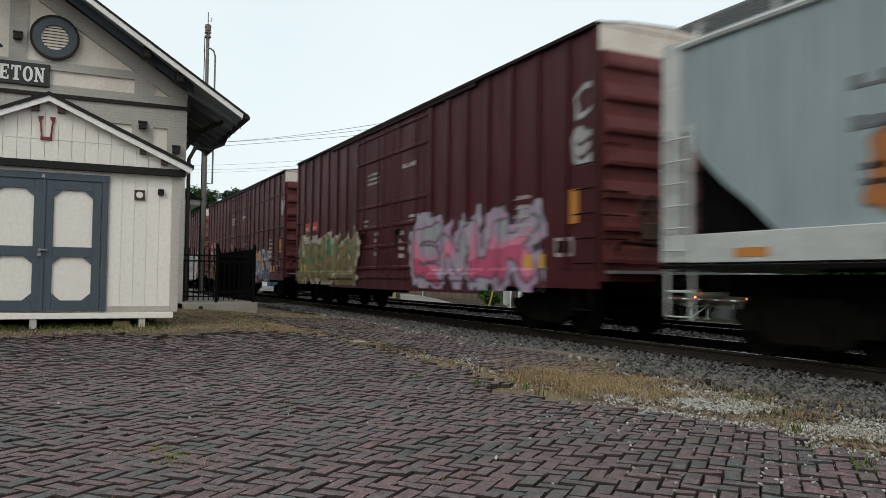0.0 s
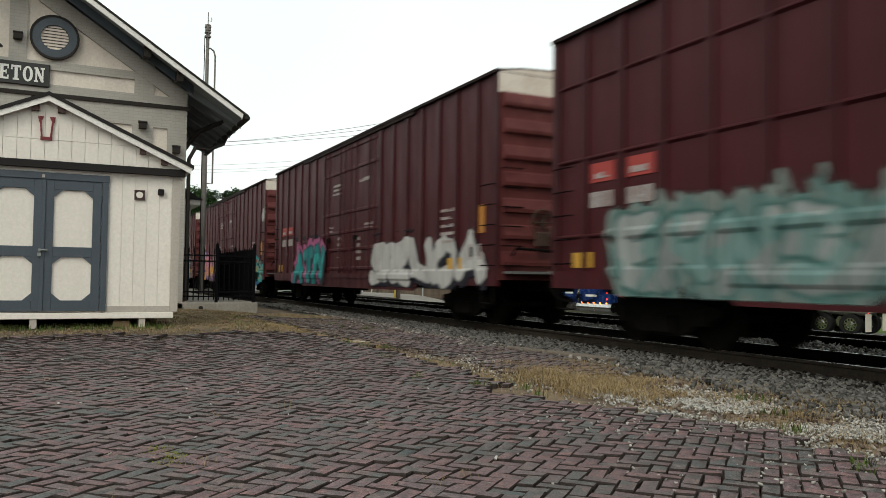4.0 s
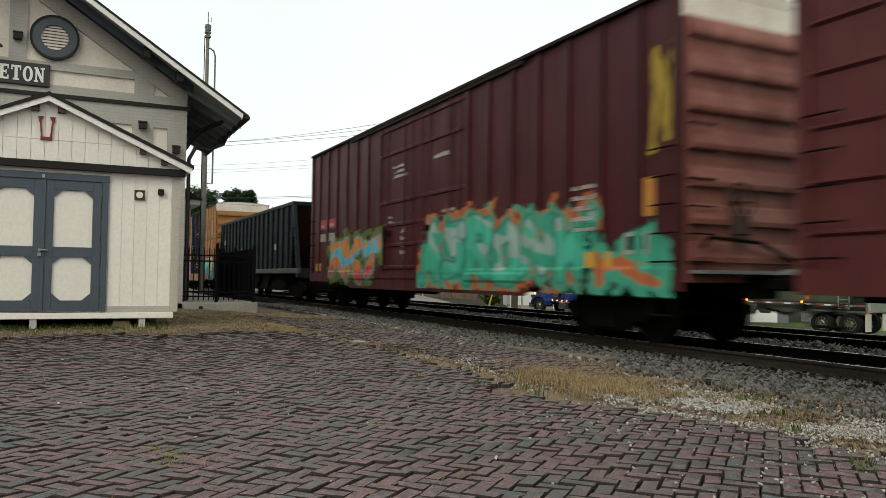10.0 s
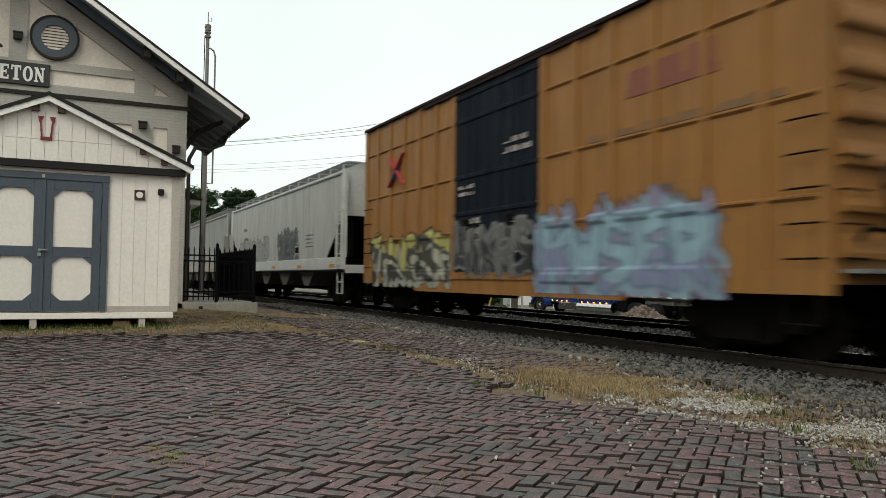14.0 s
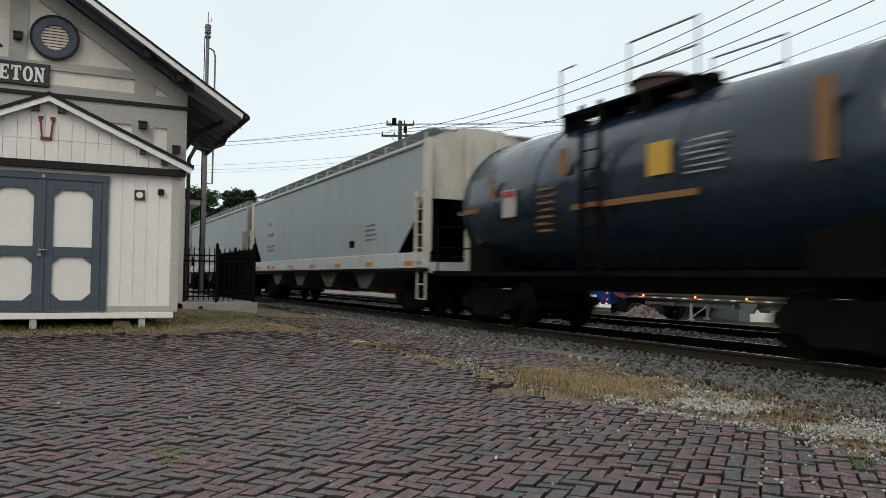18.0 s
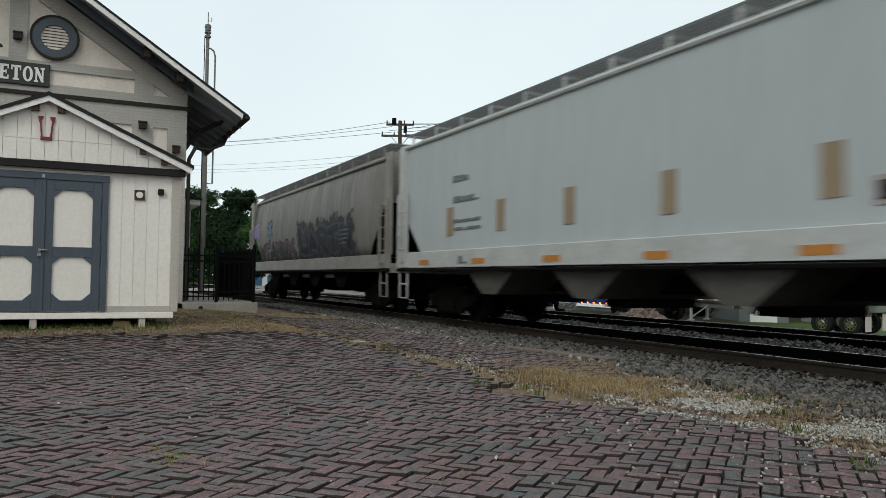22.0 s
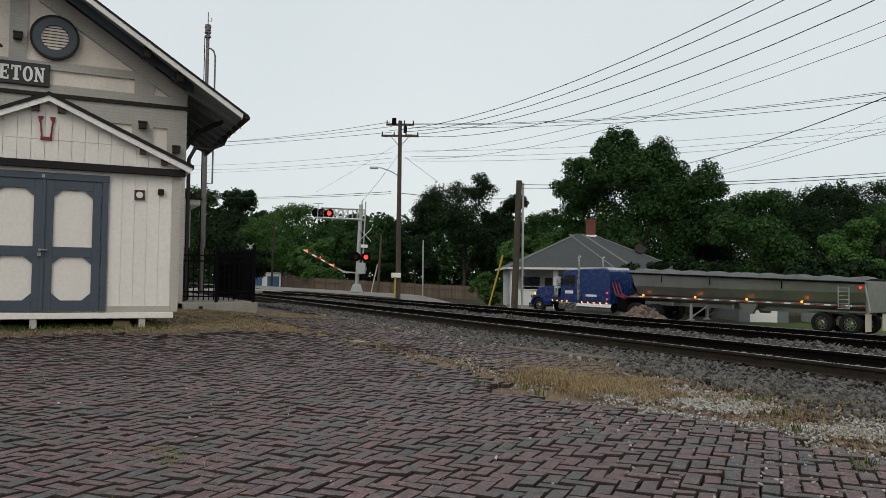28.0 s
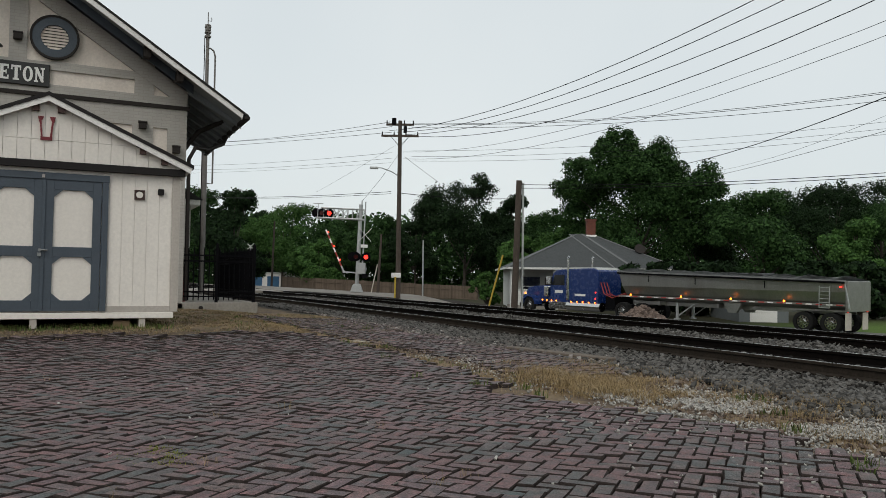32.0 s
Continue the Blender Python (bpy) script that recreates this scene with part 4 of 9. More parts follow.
def patch(car, x0, x1, z0, z1, mat, y, label, name="placard"):
    bm = bmx()
    box(bm, x0, x1, y - 0.006, y + 0.006, z0, z1)
    return part(name, bm, mat, car, label)


def boxcar(half=9.35, top=5.33, door=(-2.66, 2.66), leaves=2, ribs=1.0, hbars=(1.62, 2.94, 4.27), hw=1.55, skirt=0.55, cap=True, bogies=7.05, dark_door=None,
           label="maroon high-cube steel boxcar covered in spray paint", end_ribs=7):
    car = thing("boxcar", label, "boxcar", "train cars")
    painted = []
    eave, floor = top - 0.16, 1.02
    # side walls, thin steel panels between posts; the sill below them hangs lower between the bogies
    for s in (-1, 1):
        y0, y1 = sorted((s * (hw - 0.045), s * (hw - 0.085)))
        for a, b in ((-half + 0.01, door[0]), (door[1], half - 0.01)):
            bm = bmx()
            box(bm, a, b, y0, y1, floor - 0.05, eave)
            painted.append(part("side_wall", bm, None, car))
        bm = bmx()
        pts = [(-half, 0.72), (-bogies - 1.75, 0.72), (-bogies - 1.7, 0.72), (-bogies + 1.7, 0.72), (-bogies + 2.0, skirt), (bogies - 2.0, skirt), (bogies - 1.7, 0.72), (half, 0.72),
               (half, 1.02), (-half, 1.02)]
        prism(bm, pts, s * (hw - 0.05), s * (hw - 0.0))
        painted.append(part("side_sill", bm, None, car))
        n1 = max(2, round((door[0] + half) / ribs))
        n2 = max(2, round((half - door[1]) / ribs))
        xs = [-half + (door[0] + half) * i / n1 for i in range(n1 + 1)] + [door[1] + (half - door[1]) * i / n2 for i in range(n2 + 1)]
        if s > 0:
            for x in xs:
                bm = bmx()
                box(bm, x - 0.05, x + 0.05, s * (hw - 0.05), s * hw, 1.0, eave)
                painted.append(part("side_post", bm, None, car))
        else:
            for x in xs:
                bm = bmx()
                wd = 0.10 if x in (xs[0], xs[n1], xs[n1 + 1], xs[-1]) else 0.065
                xx = max(-half + wd, min(half - wd, x))
                v = [(xx - wd, 1.0), (xx + wd, 1.0), (xx + wd, eave), (xx - wd, eave)]
                prism(bm, v, -hw + 0.05, -hw)
                painted.append(part("side_post", bm, None, car))
            for z in hbars:
                for k in range(len(xs) - 1):
                    if k == n1:
                        continue
                    bm = bmx()
                    prism(bm, [(-hw + 0.05, z - 0.055), (-hw + 0.004, z - 0.012), (-hw + 0.004, z + 0.012), (-hw + 0.05, z + 0.035)], xs[k] + 0.06, xs[k + 1] - 0.06, "x")
                    painted.append(part("side_stiffener", bm, None, car))
    # plug doors with rails and lock rods
    for s in (-1, 1):
        w = (door[1] - door[0]) / leaves
        for k in range(leaves):
            a, b = door[0] + k * w, door[0] + (k + 1) * w
            bm = bmx()
            y0, y1 = sorted((s * (hw - 0.03), s * (hw - 0.10)))
            box(bm, a + 0.012, b - 0.012, y0, y1, 0.98, eave - 0.12)
            d = part("door", bm, None, car, "sliding plug door with lock rods", bevel=0.01)
            if dark_door is None:
                painted.append(d)
            else:
                d.data.materials.append(dark_door)
            if s > 0:
                continue
            for z in [1.15, *[h - 0.02 for h in (hbars or (2.94, 4.27)) if h > 2.4], 1.75, 2.3, eave - 0.25]:
                bm = bmx()
                prism(bm, [(-hw + 0.03, z - 0.06), (-hw - 0.005, z - 0.03), (-hw - 0.005, z + 0.03), (-hw + 0.03, z + 0.06)], a + 0.08, b - 0.08, "x")
                r = part("door_rail", bm, dark_door, d)
            for x in (a + 0.3, a + 0.75, b - 0.75, b - 0.3):
                bm = bmx()
                rod(bm, (x, -hw - 0.015, 1.0), (x, -hw - 0.015, eave - 0.15), 0.022, 6)
                r = part("lock_rod", bm, dark_door, d)
            bm = bmx()
            box(bm, a + 0.62, a + 0.90, -hw - 0.05, -hw - 0.005, 2.02, 2.16)
            rod(bm, (a + 0.75, -hw - 0.06, 1.7), (a + 0.75, -hw - 0.06, 2.1), 0.02, 6)
            part("lock_handle", bm, M_BLACK, d, "dark door lock handle")
        bm = bmx()
        y0, y1 = sorted((s * (hw + 0.03), s * (hw - 0.06)))
        box(bm, door[0] - w * 0.9, door[1] + w * 0.9, y0, y1, 0.86, 0.95)
        painted.append(part("door_track", bm, None, car))
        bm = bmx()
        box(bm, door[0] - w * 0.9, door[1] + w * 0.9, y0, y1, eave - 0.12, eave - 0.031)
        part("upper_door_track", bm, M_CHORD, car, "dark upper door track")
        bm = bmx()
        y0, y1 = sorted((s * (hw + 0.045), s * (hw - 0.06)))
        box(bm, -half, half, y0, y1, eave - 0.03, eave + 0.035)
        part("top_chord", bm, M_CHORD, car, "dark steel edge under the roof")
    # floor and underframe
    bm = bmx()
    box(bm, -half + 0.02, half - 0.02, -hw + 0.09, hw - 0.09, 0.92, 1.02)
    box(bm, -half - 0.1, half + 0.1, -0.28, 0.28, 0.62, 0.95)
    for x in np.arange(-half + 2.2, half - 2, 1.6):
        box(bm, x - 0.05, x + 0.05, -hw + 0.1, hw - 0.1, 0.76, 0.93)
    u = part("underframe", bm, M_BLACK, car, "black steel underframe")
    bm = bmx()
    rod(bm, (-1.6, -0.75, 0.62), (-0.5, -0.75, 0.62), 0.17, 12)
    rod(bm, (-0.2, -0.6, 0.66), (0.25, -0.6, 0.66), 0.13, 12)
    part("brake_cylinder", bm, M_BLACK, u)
    # roof: low arch with cross seams
    bm = bmx()
    arch = [(-hw, eave - 0.03), (-hw, eave + 0.02), (-hw * 0.6, top - 0.05), (0, top), (hw * 0.6, top - 0.05), (hw, eave + 0.02), (hw, eave - 0.03)]
    prism(bm, arch, -half, half, "x")
    for x in np.arange(-half + 0.6, half, 1.2):
        prism(bm, [(a, b + 0.025) for a, b in arch[1:-1]] + [(hw * 0.9, eave), (-hw * 0.9, eave)], x - 0.04, x + 0.04, "x")
    part("roof", bm, M_ROOFCAR, car, "galvanised corrugated car roof")
    # ends with horizontal corrugations
    for s in (-1, 1):
        bm = bmx()
        x0, x1 = sorted((s * half, s * (half - 0.06)))
        box(bm, x0, x1, -hw + 0.02, hw - 0.02, 0.85, eave if not cap else eave - 0.44)
        painted.append(part("end_wall", bm, None, car))
        for i in range(end_ribs):
            z = 1.25 + i * (eave - 0.62 - 1.25) / (end_ribs - 1)
            bm = bmx()
            prism(bm, [(s * half, z - 0.12), (s * (half + 0.075), z - 0.10), (s * (half + 0.085), z - 0.03), (s * (half + 0.03), z + 0.16), (s * half, z + 0.2)][::int(s)], -hw + 0.12, hw - 0.12)
            painted.append(part("end_corrugation", bm, None, car))
        if cap:
            bm = bmx()
            box(bm, x0 - (0.006 if s < 0 else 0), x1 + (0.006 if s > 0 else 0), -hw + 0.005, hw - 0.005, eave - 0.44, eave - 0.03)
            prism(bm, [(a * 0.995, b - 0.03) for a, b in arch[1:-1]], x0 - 0.006 if s < 0 else x1 - 0.05, x0 + 0.05 if s < 0 else x1 + 0.006, "x")
            part("end_cap", bm, M_CAP, car, "white painted band on the car end")
        bm = bmx()
        box(bm, s * (half + 0.02) - 0.28, s * (half + 0.02) + 0.28, -1.4, 1.4, 0.98, 1.03)
        part("end_platform", bm, M_GALV, car, "grated crossover step")
        coupler(car, s * half, s, 0.95)
        # corner ladders and sill steps
        for i in range(5):
            bm = bmx()
            grab(bm, s * (half - 0.62), s * (half - 0.12), -hw, 1.15 + i * 0.42)
            part("grab_iron", bm, M_BLACK, car, "bent grab iron")
        bm = bmx()
        tube(bm, [(s * (half - 0.7), -hw + 0.02, 0.74), (s * (half - 0.7), -hw + 0.02, 0.36), (s * (half - 0.2), -hw + 0.02, 0.36), (s * (half - 0.2), -hw + 0.02, 0.74)], 0.022, 6)
        part("sill_step", bm, M_BLACK, car)
        for i in range(6):
            bm = bmx()
            z = 1.15 + i * 0.4
            x = s * (half + 0.10)
            tube(bm, [(x - s * 0.08, -hw + 0.1, z), (x, -hw + 0.1, z), (x, -hw + 0.55, z), (x - s * 0.08, -hw + 0.55, z)], 0.014, 5)
            part("end_grab_iron", bm, M_BLACK, car)
    bm = bmx()
    ring = [(half + 0.14, -0.55 + 0.27 * math.cos(2 * math.pi * k / 20), 2.05 + 0.27 * math.sin(2 * math.pi * k / 20)) for k in range(21)]
    tube(bm, ring, 0.022, 6)
    for k in range(3):
        q = math.pi * k / 3
        rod(bm, (half + 0.14, -0.55 - 0.27 * math.cos(q), 2.05 - 0.27 * math.sin(q)), (half + 0.14, -0.55 + 0.27 * math.cos(q), 2.05 + 0.27 * math.sin(q)), 0.016, 6)
    rod(bm, (half + 0.02, -0.55, 2.05), (half + 0.15, -0.55, 2.05), 0.06, 10)
    part("handbrake_wheel", bm, M_RUSTY, car, "rusty spoked handbrake wheel")
    bm = bmx()
    box(bm, half + 0.085, half + 0.20, -0.72, -0.40, 1.55, 1.85)
    part("brake_gear_box", bm, M_RUSTY, car, bevel=0.02)
    bm = bmx()
    tube(bm, [(half + 0.1, -1.25, 1.35), (half + 0.18, -1.2, 1.5), (half + 0.18, -0.2, 1.45), (half + 0.1, 0.6, 1.2)], 0.03, 6)
    part("brake_rod", bm, M_BLACK, car)
    for x in (-bogies, bogies):
        bogie(car, x)
    return car


def repaint(car, names, mat):
    """Gives the painted parts of a car their paint; the meshes stay shared."""
    for o in car.children_recursive:
        if o.name.split(".")[0] in names:
            if not o.data.materials:
                o.data.materials.append(mat)
            o.material_slots[0].link = "OBJECT"
            o.material_slots[0].material = mat


M_CHORD = plain("dark_top_chord", (0.018, 0.010, 0.010), 0.75, 0, 0.2, 6, (0.008, 0.006, 0.006), 0.5)
M_ROOFCAR = plain("dusty_car_roof", (0.10, 0.075, 0.07), 0.6, 0.4, 0.2, 6, (0.05, 0.03, 0.03), 0.5)
PAINTED = {"side_wall", "side_sill", "side_post", "side_stiffener", "door", "door_rail", "lock_rod", "door_track", "end_wall", "end_corrugation"}
MAROON, MAROON2 = (0.050, 0.0056, 0.0088), (0.082, 0.0168, 0.0212)

def hopper_outline(half, z0, eave, cut, reach, inset=0.34):
    """The side of a covered hopper: the lower corners are cut off where the slope sheets rise to the ends."""
    side = [(half - cut, z0), (half - cut + 0.06, z0 + 0.12), (half - inset - (cut - inset) * 0.52, z0 + (reach - z0) * 0.42), (half - inset - (cut - inset) * 0.28, z0 + (reach - z0) * 0.66), (half - inset, reach), (half - min(inset, 0.34) - 0.6 * max(0.0, inset - 0.5), eave)]
    return side + [(-x, z) for x, z in side[::-1]]


def hopper_body(half, z0, eave, hw, cut, reach, bulge=0.0, inset=0.34):
    """Closed body: two curved sides, an arched roof and sloping end sheets."""
    prof = []
    n = 8
    for i in range(n + 1):
        q = i / n
        prof.append((hw - 0.06 - bulge * (2 * q - 1) ** 2, z0 + (eave - z0) * q))
    for y, dz in ((hw - 0.22, 0.14), (hw - 0.55, 0.32), (hw - 1.0, 0.45), (0.0, 0.50)):
        prof.append((y - bulge * 0.7 if y > 0 else 0.0, eave + dz))
    whole = prof + [(-a, b) for a, b in prof[-2::-1]]
    line = hopper_outline(half, z0, eave, cut, reach, inset)
    def xmax(z):
        best = half - 0.34 - 0.6 * max(0.0, inset - 0.5)
        side = [p for p in line if p[0] > 0 and p[1] <= eave]
        side.sort(key=lambda p: p[1])
        for (xa, za), (xb, zb) in zip(side[:-1], side[1:]):
            if za <= z <= zb and zb > za:
                return xa + (xb - xa) * (z - za) / (zb - za)
        return best
    bm = bmx()
    cols = []
    m = 9
    for k in range(m):
        f = -1 + 2 * k / (m - 1)
        cols.append([bm.verts.new((f * xmax(min(b, eave - 1e-4)), a, b)) for a, b in whole])
    for c0, c1 in zip(cols[:-1], cols[1:]):
        for i in range(len(whole) - 1):
            bm.faces.new((c0[i], c0[i + 1], c1[i + 1], c1[i]))
        bm.faces.new((c0[-1], c0[0], c1[0], c1[-1]))
    slopes = []
    for c in (cols[0], cols[-1]):
        low = bmx()
        h = len(whole) // 2
        for i in range(h):
            a, b, d, e = c[i], c[i + 1], c[len(whole) - 2 - i], c[len(whole) - 1 - i]
            quad = (a, b, e) if b is d else (a, b, d, e)
            if b.co.z < reach + 0.25:
                low.faces.new([low.verts.new(v.co) for v in quad])
            else:
                bm.faces.new(quad)
        bmesh.ops.remove_doubles(low, verts=low.verts, dist=1e-4)
        bmesh.ops.solidify(low, geom=low.faces[:], thickness=0.012)
        slopes.append(low)
    return bm, slopes


def covered_hopper(half=9.6, eave=4.22, hw=1.58, sill=(1.09, 1.52), cut=2.0, reach=3.0, bays=4, bulge=0.0, inset=0.34, gate=None, paint=None, trim=None, label="", seams=3, end_paint=None, bogies=None):
    car = thing("hopper_car", label, "hopper car", "train cars")
    shell, slopes = hopper_body(half, sill[1] - 0.02, eave, hw, cut, reach, bulge, inset)
    body = part("hopper_body", shell, paint, car)
    if bulge:
        me = body.data
        me.polygons.foreach_set("use_smooth", [abs(p.normal.x) < 0.5 for p in me.polygons])
    # slope sheets are black: the shade of the end openings as colour
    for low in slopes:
        part("slope_sheet", low, M_BLACK, car, "slope sheet coloured black for the shade under the body's end")
    # gussets added in black so that the end openings look shaded
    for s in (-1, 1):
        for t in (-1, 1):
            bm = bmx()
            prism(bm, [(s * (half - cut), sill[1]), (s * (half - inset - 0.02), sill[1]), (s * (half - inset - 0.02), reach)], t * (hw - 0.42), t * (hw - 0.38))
            part("end_gusset", bm, M_BLACK, car, "added black gusset that fills the shaded end opening")
        bm = bmx()
        rod(bm, (-half + 0.3, s * (hw - 0.05 - bulge * 0.9), eave + 0.02), (half - 0.3, s * (hw - 0.05 - bulge * 0.9), eave + 0.02), 0.055, 8)
        part("eave_rail", bm, trim, car, "pale tube along the eave")
    # roof seams, hatches and running boards
    for i in range(seams):
        for s in (-1, 1):
            bm = bmx()
            rod(bm, (-half + 0.5, s * (hw - 0.10 - i * 0.10 - bulge * 0.9), eave + i * 0.085), (half - 0.5, s * (hw - 0.10 - i * 0.10 - bulge * 0.9), eave + i * 0.085), 0.03, 6)
            part("roof_seam", bm, paint, car)
    bm = bmx()
    box(bm, -half + 1.0, half - 1.0, -0.32, 0.32, eave + 0.48, eave + 0.58)
    part("roof_hatch", bm, trim, car, "long trough hatch on the roof", bevel=0.02)
    for s in (-1, 1):
        bm = bmx()
        y = s * 1.10
        z = eave + 0.33
        for k in np.arange(-0.36, 0.37, 0.09):
            box(bm, -half + 0.2, half - 0.2, y + k - 0.007, y + k + 0.007, z, z + 0.036)
        for x in np.arange(-half + 0.2, half - 0.1, 0.16):
            box(bm, x - 0.008, x + 0.008, y - 0.35, y + 0.35, z + 0.008, z + 0.03)
        part("running_board", bm, M_GRATE, car, "grated steel running board")
        for x in np.arange(-half + 0.6, half - 0.3, 1.35):
            bm = bmx()
            box(bm, x - 0.03, x + 0.03, min(y * 1.33, y * 0.6), max(y * 1.33, y * 0.6), z - 0.035, z - 0.004)
            box(bm, x - 0.03, x + 0.03, min(y * 1.30, y * 1.33), max(y * 1.30, y * 1.33), eave + 0.05, z - 0.004)
            part("running_board_bracket", bm, trim, car)
    # side sills
    for s in (-1, 1):
        bm = bmx()
        y0, y1 = sorted((s * (hw + 0.02), s * (hw - 0.06)))
        box(bm, -half, half, y0, y1, sill[0], sill[1])
        box(bm, -half, half, min(y0, y1) - 0.0, max(y0, y1), sill[0] - 0.0, sill[0] + 0.05)
        sl = part("side_sill", bm, trim, car, "pale steel side sill", bevel=0.012)
        bm = bmx()
        y0, y1 = sorted((s * (hw + 0.06), s * (hw - 0.02)))
        box(bm, -half, half, y0, y1, sill[0] - 0.05, sill[0])
        part("sill_flange", bm, M_BLACK, sl)
    # hopper bays below
    span = 2 * (half - 3.0)
    for i in range(bays):
        x = -span / 2 + span * (i + 0.5) / bays
        w = span / bays * 0.48
        bm = bmx()
        prism(bm, [(x - w, 1.5), (x + w, 1.5), (x + 0.28, 0.55), (x - 0.28, 0.55)], -hw + 0.12, hw - 0.12)
        bay = part("hopper_bay", bm, M_BLACK if bulge else M_BAY, car, "sloping discharge bay")
        bm = bmx()
        box(bm, x - 0.36, x + 0.36, -0.75, 0.75, 0.40, 0.56)
        rod(bm, (x, -1.0, 0.47), (x, 1.0, 0.47), 0.05, 8)
        part("outlet_gate", bm, gate or M_BLACK, bay)
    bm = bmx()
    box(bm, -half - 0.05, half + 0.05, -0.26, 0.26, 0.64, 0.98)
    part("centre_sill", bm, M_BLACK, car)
    # ends: corner posts, end sheet, ladders, platform
    for s in (-1, 1):
        x = s * (half - 0.10)
        for t in (-1, 1):
            bm = bmx()
            box(bm, min(x + s * 0.1, x - s * 0.26), max(x + s * 0.1, x - s * 0.26), t * (hw - 0.05) - 0.04, t * (hw - 0.05) + 0.04, sill[1] + 0.003, eave + 0.1)
            part("corner_post", bm, end_paint or trim, car)
            bm = bmx()
            box(bm, x - 0.05, x + 0.05, t * 0.45 - 0.06, t * 0.45 + 0.06, sill[0], eave + 0.3)
            part("end_post", bm, end_paint or trim, car)
        bm = bmx()
        prism(bm, [(-hw + 0.06, reach - 0.15), (hw - 0.06, reach - 0.15), (hw - 0.10, eave), (hw - 0.55, eave + 0.32), (0.6, eave + 0.45), (-0.6, eave + 0.45), (-hw + 0.55, eave + 0.32), (-hw + 0.10, eave)], s * (half - inset - 0.02), s * (half - inset + 0.08), "x")
        part("end_sheet", bm, end_paint or trim, car, "upper end sheet")
        bm = bmx()
        x0, x1 = sorted((s * (half - 1.6), s * half))
        box(bm, x0, x1, -hw + 0.1, hw - 0.1, sill[0] + 0.02, sill[0] + 0.08)
        part("end_platform", bm, M_BAY, car)
        bm = bmx()
        box(bm, x - 0.13, x + 0.13, -hw + 0.05, hw - 0.05, sill[0] - 0.08, sill[0] + 0.18)
        part("end_sill", bm, trim, car)
        xa, xb = sorted((s * (half - 0.12), s * (half - 0.62)))
        ladder(car, xa, xb, -hw - 0.0, sill[0] + 0.05, 3.05, 6, end_paint or trim)
        bm = bmx()
        tube(bm, [(xa, -hw, sill[0]), (xa, -hw, 0.36), (xb, -hw, 0.36), (xb, -hw, sill[0])], 0.024, 6)
        rod(bm, (xa, -hw, 0.72), (xb, -hw, 0.72), 0.02, 6)
        part("sill_step", bm, end_paint or trim, car)
        coupler(car, s * half, s, 0.55)
    for x in (-1, 1):
        bogie(car, x * (bogies or half - 2.05))
    return car


